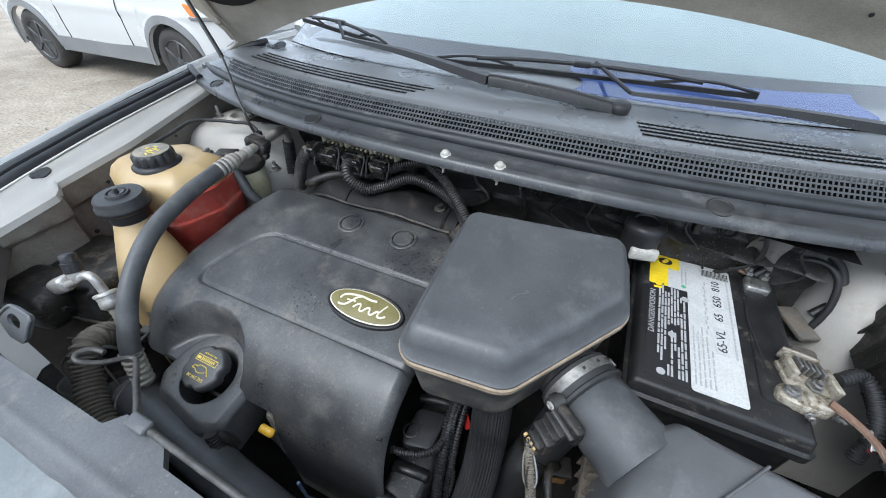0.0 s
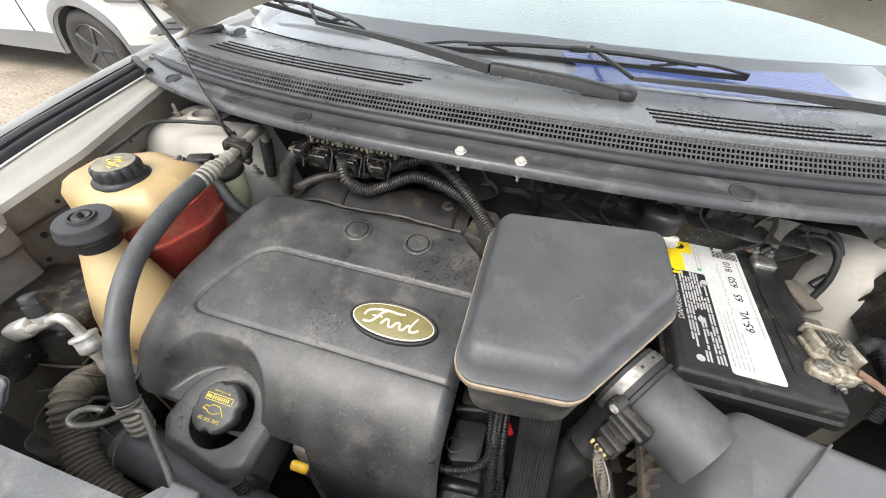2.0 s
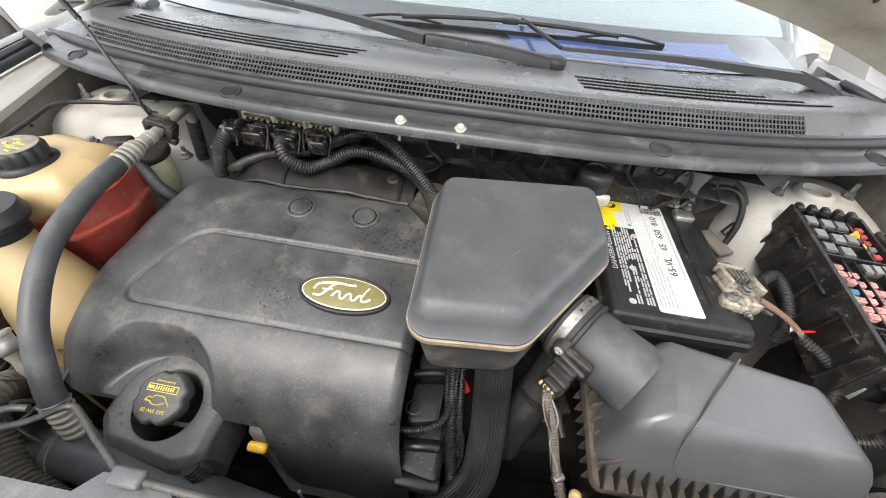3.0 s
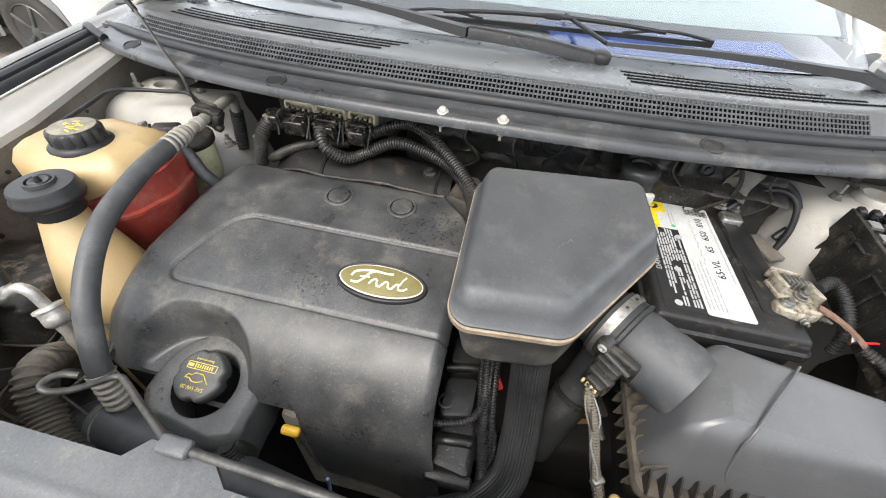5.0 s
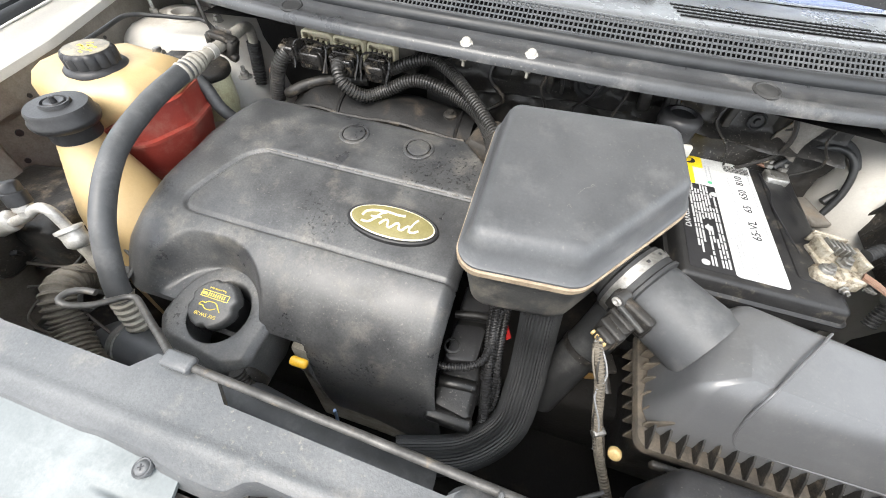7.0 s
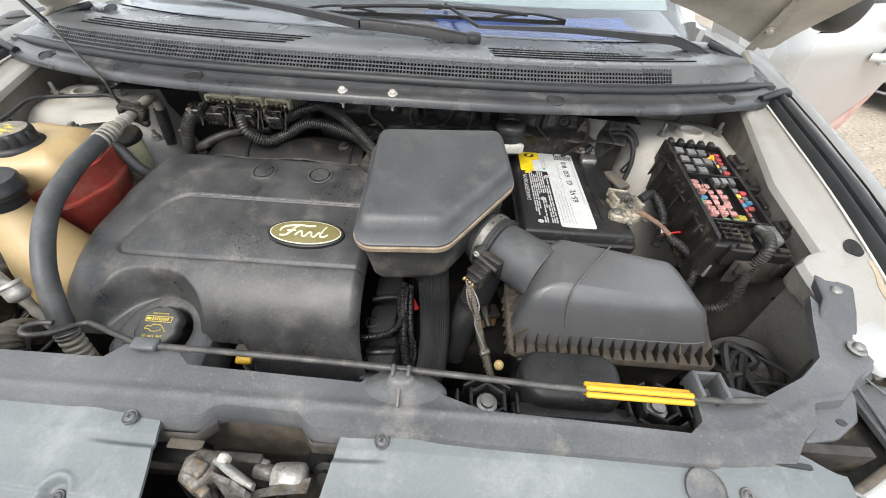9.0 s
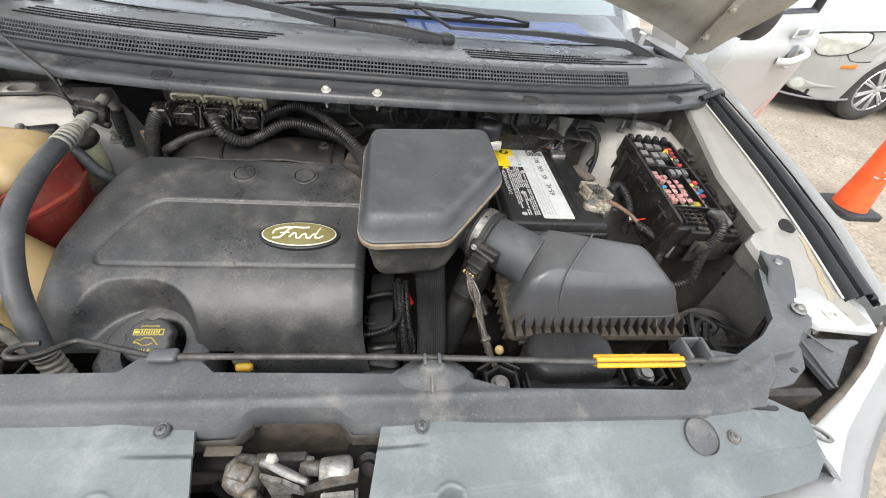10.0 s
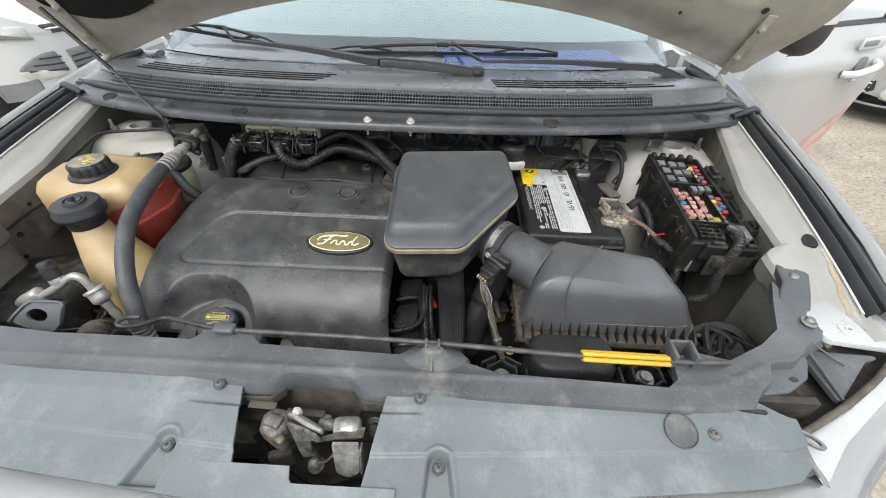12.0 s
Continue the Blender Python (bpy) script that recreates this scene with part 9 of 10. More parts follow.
box(bm, (0.318, 0.625, 0.955), (0.045, 0.012, 0.022), Matrix.Rotation(0.2, 4, "Z"), 0.004)
part("white_bracket", bm, OLDWHITE, rv, "off-white plastic bracket")
bm = bmesh.new()
sheet(bm, lambda u, v: (0.485 + 0.045 * u - 0.012 * v + 0.004 * math.sin(7 * v), 0.705 + 0.012 * v * math.sin(5 * u), 1.02 - 0.070 * v - 0.012 * u * v), 8, 8, Vector((0, 0.003, 0)))
single("bulkhead_tab", bm, APRONDARK, "dusty tan flap hanging from the bulkhead", "bracket")
# valve cover and wiring beside the engine cover
vc = thing("valve_cover", "black plastic valve cover edge beside the engine cover", "valve cover", (0.09, 0.28, 0.70))
bm = bmesh.new()
slab(bm, [(0.048, 0.190), (0.112, 0.180), (0.120, 0.40), (0.048, 0.41)], 0.012, [(0.60, 0), (0.728, 0), (0.738, 0.004), (0.741, 0.012)])
part("cover_body", bm, DEEP, vc)
bm = bmesh.new()
slab(bm, [(0.050, 0.246), (0.099, 0.258), (0.101, 0.322), (0.050, 0.312)], 0.010, [(0.735, 0), (0.760, 0), (0.7645, 0.002), (0.766, 0.007)])
part("coil_cover", bm, BLACK, vc, "smooth black coil cover")
bm = bmesh.new()
slab(bm, [(0.050, 0.332), (0.100, 0.342), (0.102, 0.395), (0.050, 0.385)], 0.008, [(0.735, 0), (0.768, 0), (0.772, 0.002), (0.773, 0.006)])
part("coil_cover", bm, BLACK, vc, "smooth black coil cover")
bm = bmesh.new()
tube(bm, [(0.046, 0.328, 0.764), (0.080, 0.334, 0.768), (0.110, 0.340, 0.762)], 0.0065, 10, 0.01)
part("cover_rib", bm, DEEP, vc)
bm = bmesh.new()
cyl(bm, (0.050, 0.226, 0.735), (0.108, 0.232, 0.735), 0.0115, n=16, round_=0.003)
part("rail_end", bm, DEEP, vc)
bm = bmesh.new()
lathe(bm, [(0.013, -0.004), (0.013, 0.002), (0.0105, 0.003), (0.0105, -0.004), (0.001, -0.004)], (0.057, 0.272, 0.766), (0, 0, 1), 20)
part("coil_boot", bm, RUBBER, vc)
bm = bmesh.new()
box(bm, (0.080, 0.190, 0.690), (0.07, 0.02, 0.09), Matrix.Rotation(0.25, 4, "X"), 0.006)
part("cover_flange", bm, DEEP, vc)
bm = bmesh.new()
lathe(bm, [(0.013, 0), (0.013, 0.004), (0.009, 0.006), (0.009, 0.013), (0.004, 0.015), (0.004, 0.026), (0.001, 0.026)], (0.101, 0.205, 0.672), (-0.1, -0.5, 0.85), 14)
part("cover_bolt", bm, STEEL, vc, "grey stud and nut")
el = thing("engine_loom", "black ribbed wiring with a red clip beside the engine cover", "wiring", (0.12, 0.3, 0.8))
for pts, r in (([(0.108, 0.345, 0.80), (0.110, 0.315, 0.788), (0.113, 0.288, 0.776), (0.117, 0.262, 0.758), (0.121, 0.238, 0.735), (0.128, 0.214, 0.70), (0.13, 0.20, 0.66)], 0.0075),
               ([(0.113, 0.290, 0.778), (0.107, 0.262, 0.777), (0.090, 0.244, 0.776), (0.066, 0.235, 0.775), (0.045, 0.232, 0.774)], 0.0052),
               ([(0.122, 0.345, 0.795), (0.124, 0.315, 0.780), (0.127, 0.285, 0.760), (0.131, 0.26, 0.735), (0.134, 0.23, 0.70)], 0.0062),
               ([(0.100, 0.345, 0.79), (0.103, 0.31, 0.778), (0.109, 0.275, 0.762), (0.113, 0.25, 0.735), (0.116, 0.225, 0.70)], 0.0042),
               ([(0.116, 0.335, 0.80), (0.117, 0.30, 0.785), (0.125, 0.27, 0.75), (0.138, 0.255, 0.73), (0.140, 0.23, 0.71), (0.128, 0.205, 0.69)], 0.0034)):
    bm = bmesh.new()
    tube(bm, pts, r, 10, rings=0.0045, depth=0.0018)
    part("ribbed_wire", bm, BLACK, el)
bm = bmesh.new()
a, b = Vector((0.114, 0.340, 0.790)), Vector((0.136, 0.316, 0.757))
box(bm, (a + b) / 2, (0.0105, 0.008, (b - a).length), (b - a).to_track_quat("Z", "Y").to_matrix().to_4x4(), 0.002)
part("red_clip", bm, RED, el, "bright red clip")
# engine front below the cover: pulley bracket, alternator lumps
bm = bmesh.new()
slab(bm, [(-0.180, 0.196), (-0.02, 0.192), (0.02, 0.192), (0.02, 0.22), (-0.180, 0.225)], [0.010, 0.004, 0.004, 0.004, 0.004], [(0.40, 0), (0.745, 0), (0.752, 0.003)])
single("timing_case", bm, ALUCAST, "dull cast aluminium engine front below the cover", "engine casting")
for x, y, z in ((-0.02, 0.125, 0.655), (0.05, 0.13, 0.64)):
    bm = bmesh.new()
    lathe(bm, [(0.018, 0), (0.018, 0.004), (0.010, 0.005), (0.010, 0.013), (0.001, 0.013)], (x, y, z), (0, -0.8, 0.6), 6)
    single("engine_bolt", bm, STEEL, "hex bolt on the engine front", "bolt", "engine bolts")
cable("sensor_wire", [(-0.215, 0.135, 0.775), (-0.205, 0.130, 0.745), (-0.195, 0.128, 0.71), (-0.19, 0.13, 0.67)], 0.010, DIRTY, "short ribbed lead below the oil filler", 0.006, "wire")
cable("blue_wire", [(-0.098, 0.157, 0.66), (-0.105, 0.160, 0.60), (-0.116, 0.166, 0.54), (-0.125, 0.178, 0.48)], 0.0028, PALEBLUE, "pale blue lead lying on the engine front", 0.0, "wire")
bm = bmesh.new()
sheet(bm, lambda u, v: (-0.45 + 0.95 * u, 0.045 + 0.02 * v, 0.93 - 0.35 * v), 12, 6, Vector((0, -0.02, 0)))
single("radiator", bm, SHADE, "radiator and fan shroud behind the support, painted near-black for shade", "radiator")

cable("bonnet_release_cable", [(-0.570, 0.672, 0.972), (-0.60, 0.676, 0.992), (-0.65, 0.672, 0.990), (-0.70, 0.655, 0.992), (-0.728, 0.62, 0.998), (-0.725, 0.56, 0.992), (-0.722, 0.50, 0.985)], 0.004, RUBBER, "thin black release cable along the inner fender")


# ---- parked cars and the cone ----
def wheel(parent, c, r, width, spokes, rim_mat, face=-1):
    """A wheel in the y direction; face: the side that shows."""
    ax = Vector((0, face, 0))
    bm = bmesh.new()
    lathe(bm, [(r * 0.66, -width / 2), (r * 0.9, -width / 2), (r, -width * 0.36), (r, width * 0.36), (r * 0.9, width / 2), (r * 0.72, width / 2 + 0.004), (r * 0.66, width / 2 - 0.01)], c, ax, 40)
    w = part("tyre", bm, TYRE, parent)
    bm = bmesh.new()
    lathe(bm, [(r * 0.66, -0.02), (r * 0.68, width / 2 - 0.012), (r * 0.64, width / 2), (r * 0.61, width / 2 - 0.01), (r * 0.60, 0.02), (r * 0.1, 0.015)], c, ax, 40)
    part("rim", bm, rim_mat, w)
    for k in range(spokes):
        a = 2 * math.pi * k / spokes
        bm = bmesh.new()
        for o in ((-0.07, 0.07) if spokes > 6 else (-0.03, 0.03)):
            d0 = Vector((math.cos(a + o * 1.5), 0, math.sin(a + o * 1.5)))
            d1 = Vector((math.cos(a + o), 0, math.sin(a + o)))
            p0, p1 = Vector(c) + d0 * r * 0.12 + ax * (width / 2 - 0.012), Vector(c) + d1 * r * 0.64 + ax * (width / 2 - 0.012)
            q = (p1 - p0).to_track_quat("X", "Y").to_matrix().to_4x4()
            box(bm, (p0 + p1) / 2, ((p1 - p0).length, 0.02, r * 0.09), q, 0.006)
        part("spoke", bm, rim_mat, w)
    bm = bmesh.new()
    lathe(bm, [(r * 0.17, 0), (r * 0.17, 0.008), (r * 0.12, 0.014), (0.001, 0.015)], Vector(c) + ax * (width / 2 - 0.016), ax, 20)
    part("hub_cap", bm, rim_mat, w)


def parked_car(label, hub, nose, width, r, belt, hoodz, wheelbase, over, paint, sill, rim_mat, spokes, turn, bend, curve, bulge):
    """A car whose near flank faces -y. hub: its near front hub on the flank plane; nose: 1 or -1 along x."""
    t = thing("parked_car", label, "car", (hub[0], hub[1], 0), "parked cars")
    hx, hy = hub
    R = Matrix.Translation((hx, hy, 0)) @ Matrix.Rotation(radians(turn), 4, "Z")

    def P(x, y, z):
        return R @ Vector((x * nose, y, z))
    rear_over = 0.9
    x0, x1 = -wheelbase - rear_over, over
    arch = r + 0.055

    def bottom(x):
        z = (0.24 if sill else 0.19) + 0.07 * sstep(over - 0.35, over, x)
        for h in (0, -wheelbase):
            d = abs(x - h)
            if d < arch:
                z = max(z, r - 0.02 + math.sqrt(arch ** 2 - d ** 2))
        return z

    def top(x):
        return interp(x, [(x0, belt + 0.05), (-1.0, belt), (-0.55, hoodz + 0.10), (0.1, hoodz + 0.03), (over - 0.25, hoodz - 0.06), (over, hoodz - 0.22)])

    def plan(x):
        q = min(0.97, max(0.0, (x - over + curve) / curve))
        return bend * (1 - math.sqrt(1 - q * q)) + 0.25 * sstep(x0 + 0.5, x0, x)

    def flank(u, v):
        x = x0 + (x1 - x0) * u
        a, b = bottom(x), top(x)
        z = a + (b - a) * v
        h = (z - 0.25) / 0.75
        y = plan(x) + 0.10 * max(0, h - 0.55) ** 1.5 + 0.05 * max(0, 0.35 - h) - 0.012 * math.exp(-((h - 0.62) / 0.03) ** 2)
        for q in (0, -wheelbase):
            d = math.hypot(x - q, z - r)
            y -= 0.02 * (1 - sstep(arch, arch + 0.10, d))
        return P(x, y, z)
    bm = bmesh.new()
    sheet(bm, flank, 120, 22, Vector((0, 0.03, 0)))
    body = part("near_flank", bm, paint, t)
    bm = bmesh.new()

    def flank2(u, v):
        x = x0 + (x1 - x0) * u
        a, b = bottom(x), top(x)
        return P(x, width - plan(x), a + (b - a) * v)
    sheet(bm, flank2, 60, 8, Vector((0, -0.03, 0)))
    part("far_flank", bm, paint, t)
    bm = bmesh.new()

    def bonnet_top(u, v):
        x = -0.9 + (over + 0.9) * u
        y0 = plan(x) + 0.10 * max(0, (top(x) - 0.25) / 0.75 - 0.55) ** 1.5
        y = y0 + (width - 2 * y0) * v
        return P(x, y, top(x) + 0.06 * math.sin(math.pi * v) * (1 - 0.6 * sstep(over - 0.4, over, x)))
    sheet(bm, bonnet_top, 40, 24, 0.02)
    part("bonnet", bm, paint, t)
    bm = bmesh.new()

    def nose_f(u, v):
        k = 2 * u - 1
        y0 = plan(over)
        y = y0 + (width - 2 * y0) * u
        a, b = bottom(over), top(over)
        z = a + (b - a) * v
        return P(over + bulge * (1 - k * k), y, z + 0.06 * math.sin(math.pi * u) * v * 0.4)
    sheet(bm, nose_f, 30, 16, Vector((-0.03 * nose, 0, 0)))
    part("nose", bm, paint, t)
    bm = bmesh.new()
    bm.free()

    def shell(x, z, out=0.0):
        """The body's surface at x along the flank (past the corner: across the nose) and height z."""
        if x <= over:
            a, b = bottom(x), top(x)
            p, e = flank((x - x0) / (x1 - x0), (z - a) / (b - a)), 0.02
            q = flank((x - e - x0) / (x1 - x0), (z - a) / (b - a))
            t2 = p - q
            nrm = Vector((t2.y, -t2.x, 0)).normalized() * nose
        else:
            y0 = plan(over)
            k = 2 * (x - over) / (width - 2 * y0) - 1
            p = P(over + bulge * (1 - k * k), y0 + x - over, z)
            nrm = R.to_3x3() @ Vector((nose, -0.35 * nose * k * nose, 0)).normalized()
        return p + nrm * out

    def patch(name, pts, material, parent, label="", out=0.008, r=0.01):
        """A moulded piece with the outline pts (x along the body, z) lying on the body."""
        bm = bmesh.new()
        rim = [p for p, q in roundpoly(pts, r, 4)] if r else [Vector(p) for p in pts]
        c = sum((Vector((p.x, p.y)) for p in rim), Vector((0, 0))) / len(rim)
        rings = [[bm.verts.new(shell(c.x + (p.x - c.x) * f, c.y + (p.y - c.y) * f, o)) for p in rim] for f, o in ((1, -0.01), (1, out), (0.96, out + 0.003), (0.75, out + 0.004), (0.5, out + 0.005), (0.25, out + 0.005))]
        n = len(rim)
        for g, h in zip(rings, rings[1:]):
            for i in range(n):
                bm.faces.new((g[i], g[(i + 1) % n], h[(i + 1) % n], h[i]))
        m = bm.verts.new(shell(c.x, c.y, out + 0.005))
        for i in range(n):
            bm.faces.new((rings[-1][i], rings[-1][(i + 1) % n], m))
        bmesh.ops.recalc_face_normals(bm, faces=bm.faces[:])
        return part(name, bm, material, parent, label)

    def seam(name, pts, r, material, parent, out=0.001):
        bm = bmesh.new()
        tube(bm, [shell(x, z, out) for x, z in pts], r, 6, 0.03)
        return part(name, bm, material, parent)
    # sills and arch lips
    if sill:
        bm = bmesh.new()
        sheet(bm, lambda u, v: Vector(flank(0.04 + 0.92 * u, 0.0 + 0.20 * v)) + Vector((0, -0.012, 0)), 120, 3, Vector((0, 0.01, 0)))
        part("sill_trim", bm, GREYTRIM, t, "grey plastic sill and arch trim")
        for q in (0, -wheelbase):
            bm = bmesh.new()
            tube(bm, [P(q + (arch + 0.012) * math.cos(a), -0.012 + plan(q + arch * math.cos(a)), r - 0.02 + (arch + 0.012) * math.sin(a)) for a in (math.pi * k / 16 for k in range(17))], 0.009, 6, 0.05)
            part("arch_trim", bm, GREYTRIM, t)
    bm = bmesh.new()
    sheet(bm, lambda u, v: P(x0 + 0.2 + (x1 - x0 - 0.4) * u, 0.15 + (width - 0.3) * v, 0.26), 4, 4, 0.05)
    sheet(bm, lambda u, v: P(-arch + 2 * arch * u, 0.22, 0.2 + 0.55 * v), 4, 4, Vector((0, 0.02, 0)))
    sheet(bm, lambda u, v: P(-wheelbase - arch + 2 * arch * u, 0.22, 0.2 + 0.55 * v), 4, 4, Vector((0, 0.02, 0)))
    part("underbody", bm, INK, t)
    for q in (0, -wheelbase):
        for yy, fc in ((0.11, -1), (width - 0.11, 1)):
            wheel(t, P(q, yy, r), r, 0.22, spokes, rim_mat, fc)
    # cabin
    bm = bmesh.new()

    def cabin(u, v):
        x = x0 + 0.15 + (-0.55 - x0 - 0.15) * u
        zt = interp(u, [(0, belt + 0.05), (0.12, belt + 0.48), (0.35, belt + 0.57), (0.62, belt + 0.52), (1.0, hoodz + 0.12)])
        w0 = plan(x) + 0.08
        k = math.sin(math.pi * v)
        y = w0 + (width - 2 * w0) * (0.5 - 0.5 * math.cos(math.pi * v)) * 1.0
        z = belt + (zt - belt) * min(1, k * 2.2) ** 0.8
        return P(x, y, z)
    sheet(bm, cabin, 30, 24, 0.02)
    part("cabin_glass", bm, DARKGLASS, t)
    bm = bmesh.new()
    sheet(bm, lambda u, v: Vector(cabin(0.12 + 0.5 * u, 0.22 + 0.56 * v)) + Vector((0, 0, 0.012)), 12, 12, 0.02)
    part("roof", bm, paint, t)
    # doors lines, handles
    for xx in (-0.62, -1.62):
        bm = bmesh.new()
        u = (xx - x0) / (x1 - x0)
        tube(bm, [Vector(flank(u, k / 10)) + Vector((0, -0.002, 0)) for k in range(1, 11)], 0.005, 5, 0.1)
        part("door_gap", bm, INK, t)
    for xx in (-1.45, -2.4):
        bm = bmesh.new()
        u = (xx - x0) / (x1 - x0)
        p = Vector(flank(u, 0.82))
        tube(bm, [p + Vector((-0.10, 0.0, 0)), p + Vector((-0.07, -0.04, 0.005)), p + Vector((0.07, -0.04, 0.005)), p + Vector((0.10, 0.0, 0))], 0.014, 8, 0.03)
        part("door_handle", bm, paint, t)
    # lamps, grilles and seams of the front corner
    if sill:
        lamp = patch("headlamp", [(0.30, 0.80), (0.56, 0.765), (0.672, 0.757), (0.682, 0.676), (0.56, 0.715), (0.36, 0.715)], LENS, t, "clear headlamp in a dark surround", 0.006, 0.012)
        patch("lamp_surround", [(0.32, 0.720), (0.56, 0.716), (0.684, 0.678), (0.685, 0.668), (0.55, 0.684), (0.33, 0.690)], GREYTRIM, lamp, "dark strip under the lamp", 0.008, 0.006)
        g = patch("upper_grille", [(0.716, 0.756), (0.783, 0.757), (1.10, 0.74), (1.10, 0.62), (0.835, 0.692), (0.742, 0.692)], RIMDARK, t, "dark grille with a bright bar", 0.006, 0.008)
        seam("grille_bar", [(0.735, 0.724), (0.80, 0.726), (0.95, 0.705), (1.08, 0.690)], 0.008, CHROME, g, 0.012)
        pocket = patch("fog_pocket", [(0.535, 0.462), (0.560, 0.490), (0.636, 0.546), (0.686, 0.570), (0.727, 0.572), (0.733, 0.485), (0.742, 0.412), (0.69, 0.418), (0.62, 0.436)], GREYTRIM, t, "dark grey ribbed fog lamp pocket", 0.004, 0.008)
        for za, zb in ((0.535, 0.528), (0.492, 0.480), (0.452, 0.436)):
            seam("pocket_rib", [(0.66 - (0.535 - za) * 0.9, za), (0.70, zb + 0.004), (0.735, zb)], 0.006, INK, pocket, 0.012)
        patch("fog_lamp", [(0.528, 0.450), (0.575, 0.456), (0.655, 0.452), (0.728, 0.420), (0.726, 0.398), (0.69, 0.385), (0.625, 0.382), (0.560, 0.405)], LENS, t, "clear oval fog lamp", 0.010, 0.012)
        g = patch("grille_end", [(0.780, 0.568), (0.92, 0.572), (1.25, 0.57), (1.25, 0.40), (0.93, 0.398), (0.793, 0.398)], GREYTRIM, t, "dark grey lower grille", 0.004, 0.008)
        for z in (0.435, 0.475, 0.515):
            seam("grille_slat", [(0.79, z), (0.92, z + 0.004), (1.10, z + 0.006), (1.24, z + 0.006)], 0.006, INK, g, 0.012)
        patch("marker_lamp", [(0.274, 0.826), (0.372, 0.805), (0.442, 0.712), (0.352, 0.728)], AMBER, t, "amber marker lamp", 0.013, 0.010)
    else:
        outline = [(0.857, 0.600), (0.824, 0.730), (0.70, 0.775), (0.555, 0.806), (0.505, 0.785), (0.507, 0.712), (0.595, 0.617), (0.707, 0.574), (0.771, 0.573), (0.805, 0.606)]
        lamp = patch("headlamp", outline, LENS, t, "hazy headlamp", 0.006, 0.014)
        seam("lamp_gap", outline + outline[:1], 0.006, INK, lamp, 0.004)
        patch("marker_lamp", [(0.577, 0.489), (0.570, 0.521), (0.455, 0.543), (0.455, 0.506)], AMBER, t, "amber marker lamp", 0.006, 0.006)
        seam("bumper_gap", [(0.595, 0.614), (0.56, 0.580), (0.52, 0.562), (0.44, 0.568), (0.37, 0.582)], 0.004, INK, t)
        seam("bonnet_gap", [(1.30, 0.735), (0.886, 0.722), (0.741, 0.772), (0.55, 0.812), (0.42, 0.835), (0.20, 0.868), (0.0, 0.888)], 0.006, INK, t)
        fog = patch("fog_surround", [(0.815, 0.285), (0.795, 0.335), (0.765, 0.352), (0.71, 0.325), (0.62, 0.322), (0.48, 0.326), (0.48, 0.316), (0.62, 0.300), (0.70, 0.270), (0.735, 0.228), (0.79, 0.238)], CARSILVER, t, "moulded fog lamp surround", 0.012, 0.010)
        patch("fog_lamp", [(0.762 + 0.040 * math.cos(q), 0.292 + 0.046 * math.sin(q)) for q in (2 * math.pi * k / 18 for k in range(18))], LENS, fog, "round fog lamp", 0.020, 0)
        g = patch("lower_grille", [(0.845, 0.385), (0.83, 0.30), (0.90, 0.235), (1.30, 0.235), (1.30, 0.385)], INK, t, "dark lower grille", 0.004, 0.012)
        for z in (0.275, 0.315, 0.350):
            seam("grille_slat", [(0.85, z), (0.95, z), (1.10, z), (1.28, z)], 0.008, CHROME, g, 0.010)
        seam("bumper_lip", [(0.30, 0.225), (0.414, 0.205), (0.60, 0.185), (0.727, 0.178), (0.83, 0.175), (1.2, 0.175)], 0.012, GREYTRIM, t, 0.0)
    return t


parked_car("white SUV with grey sill trim standing across the yard", (-3.84, 2.67), 1, 1.80, 0.305, 0.95, 0.95, 2.22, 0.76, CARWHITE, True, RIMDARK, 5, 2, 0.45, 0.60, 0.10)
parked_car("silver sedan with hazy headlamps and alloy wheels", (4.95, 3.42), -1, 1.80, 0.33, 0.95, 0.86, 2.75, 0.88, CARSILVER, False, RIM, 9, 6, 0.50, 0.70, 0.12)

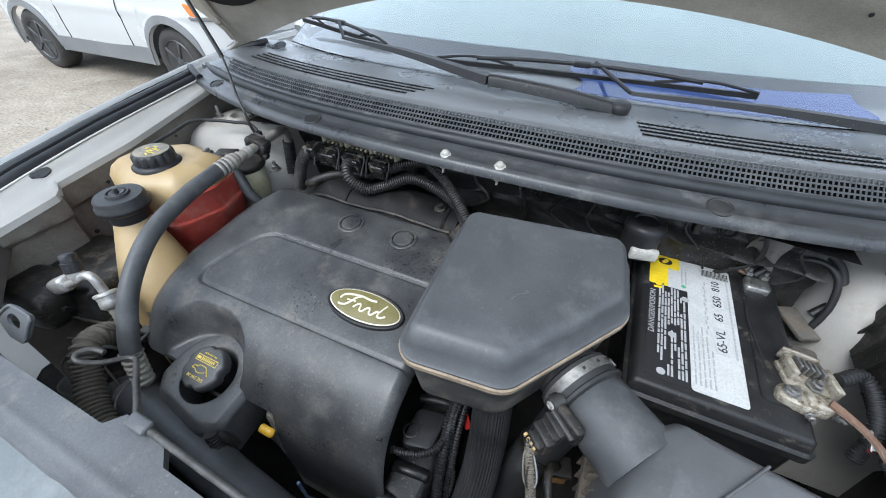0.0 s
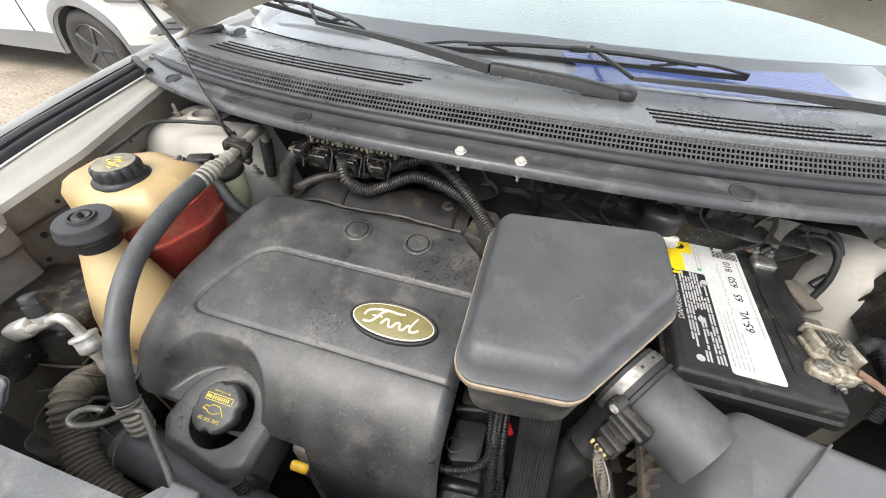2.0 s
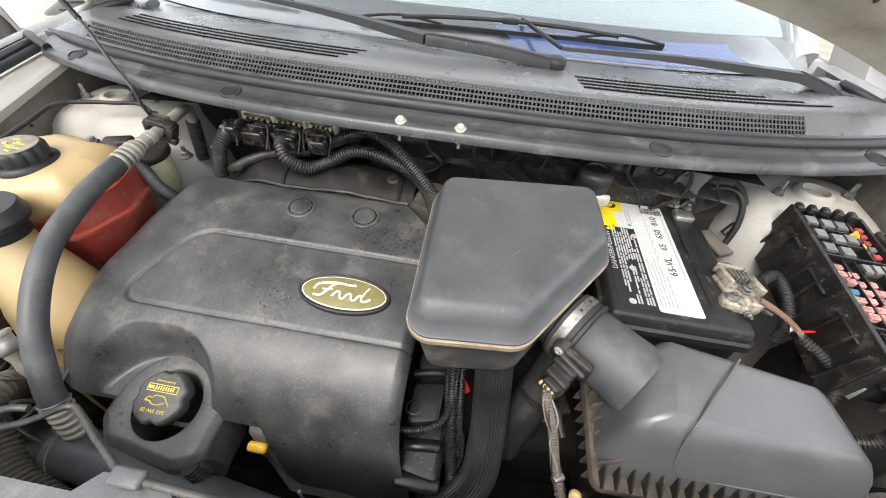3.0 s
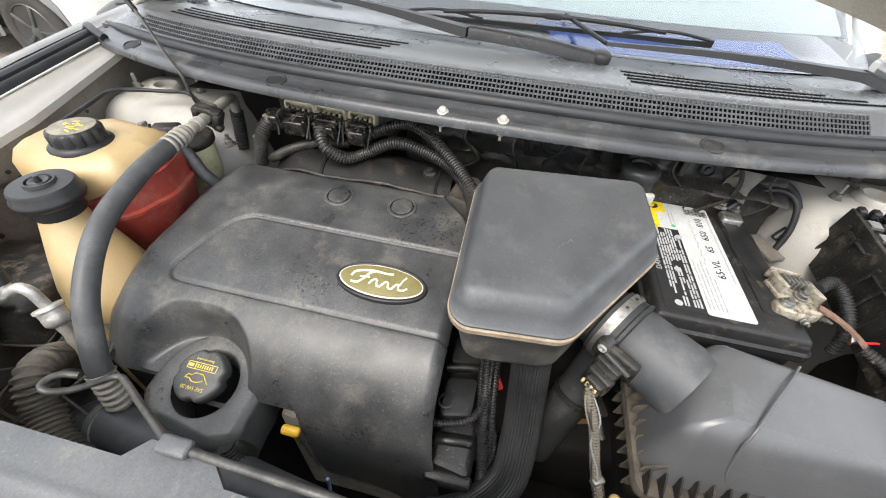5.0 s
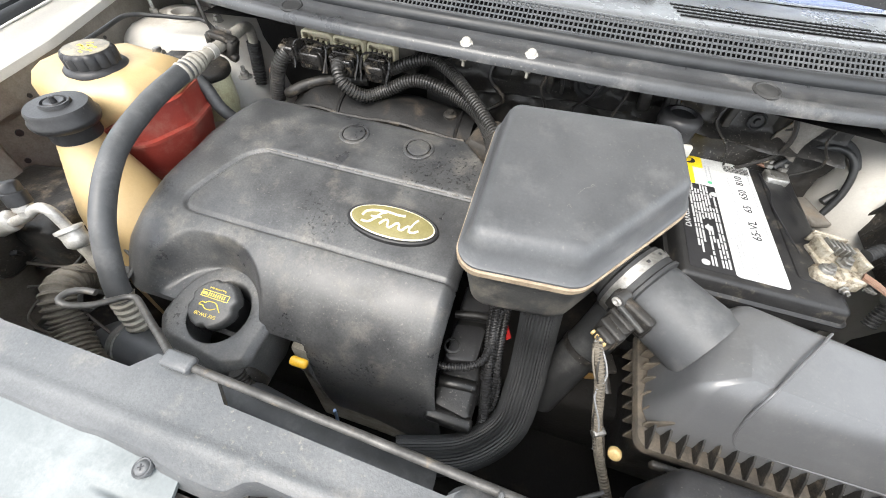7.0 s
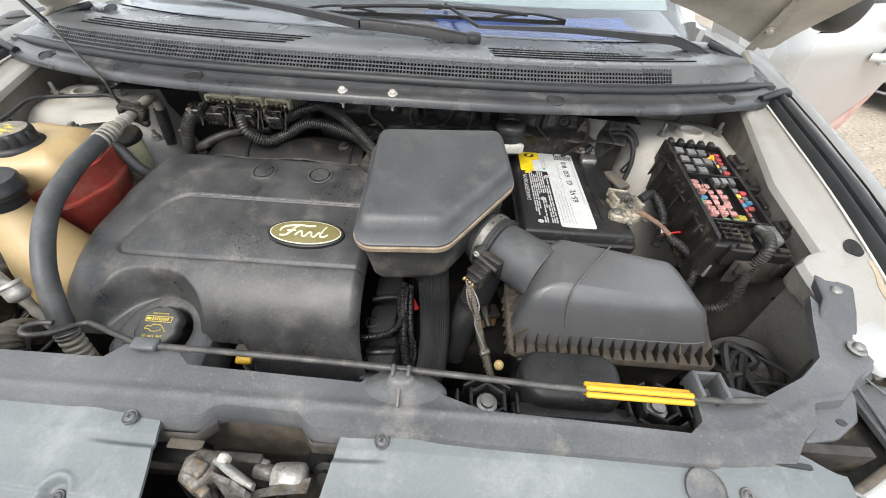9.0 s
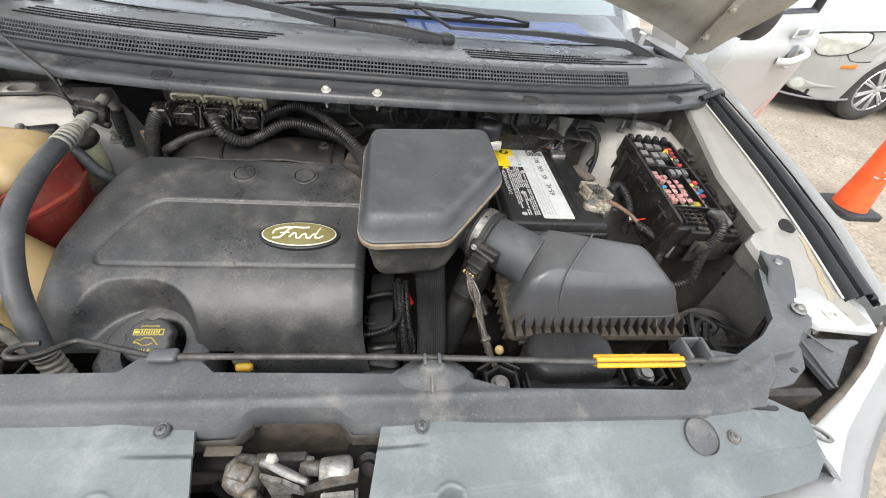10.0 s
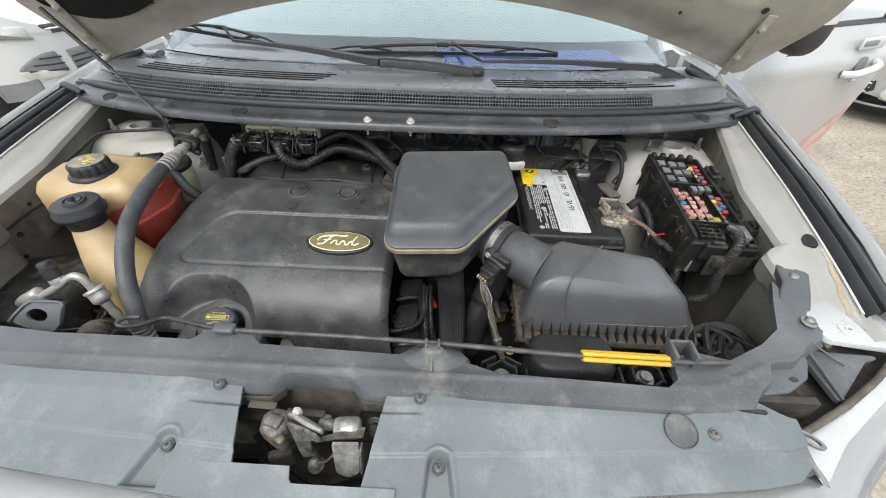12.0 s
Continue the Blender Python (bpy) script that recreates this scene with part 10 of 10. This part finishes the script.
cone = thing("traffic_cone", "faded orange traffic cone on a square black base", "traffic cone", (3.30, 1.79, 0))
bm = bmesh.new()
slab(bm, [(3.15, 1.64), (3.45, 1.64), (3.45, 1.94), (3.15, 1.94)], 0.04, [(0.0, 0), (0.03, 0.004), (0.035, 0.012)])
part("base", bm, RUBBER, cone)
bm = bmesh.new()
LEANX, LEANY = -0.055, 0.095
loft(bm, [[(3.30 + LEANX * (z / 0.715) ** 1.5 + r * math.cos(a), 1.79 + LEANY * (z / 0.715) ** 1.5 + r * math.sin(a), z) for a in (2 * math.pi * i / 32 for i in range(32))] for r, z in ((0.108, 0.03), (0.104, 0.05), (0.090, 0.18), (0.073, 0.33), (0.055, 0.49), (0.036, 0.66), (0.040, 0.665), (0.040, 0.70), (0.034, 0.715), (0.026, 0.715), (0.024, 0.64))])
part("cone_body", bm, ORANGE, cone)
bm = bmesh.new()
random.seed(6)
for k in range(7):
    a = -2.3 + random.uniform(-0.7, 0.7)
    z = random.uniform(0.28, 0.34)
    r = 0.110 - 0.112 * z + 0.001
    box(bm, (3.30 + r * math.cos(a), 1.79 + r * math.sin(a), z), (0.004, random.uniform(0.01, 0.035), 0.010), Matrix.Rotation(a, 4, "Z"), 0.001)
part("tape_remnant", bm, LABELW, cone, "torn white tape remnants")
# cracks and stains in the concrete
for pts in ([(-3.3, 1.5), (-2.6, 1.72), (-2.0, 1.66), (-1.5, 1.80)],):
    bm = bmesh.new()
    tube(bm, [(x, y, -0.003) for x, y in pts], 0.005, 4, 0.05)
    tagged(part("ground_crack", bm, GREYTRIM), "thin crack in the yard's concrete", "crack", kind="structure")
# loose pebbles and crumbs on the yard
random.seed(77)
verts, faces = [], []
for k in range(1600):
    if k % 3:
        c = Vector((random.uniform(1.3, 4.6), random.uniform(-0.6, 3.2), 0))
    else:
        c = Vector((random.uniform(-4.6, -1.4), random.uniform(0.2, 2.6), 0))
    r = random.uniform(0.003, 0.011) * (1.6 if random.random() < 0.06 else 1)
    a, n = random.uniform(0, 6.28), len(verts)
    verts += [c + Vector((r * math.cos(a + 1.2566 * i) * random.uniform(0.7, 1.2), r * math.sin(a + 1.2566 * i) * random.uniform(0.7, 1.2), 0.0)) for i in range(5)]
    verts.append(c + Vector((0, 0, r * random.uniform(0.4, 0.8))))
    faces += [(n + i, n + (i + 1) % 5, n + 5) for i in range(5)]
me = bpy.data.meshes.new("pebbles")
me.from_pydata([tuple(v) for v in verts], [], faces)
me.materials.append(PEBBLE)
tagged(new("pebbles", me), "small tan pebbles scattered over the concrete", "gravel", kind="stuff")
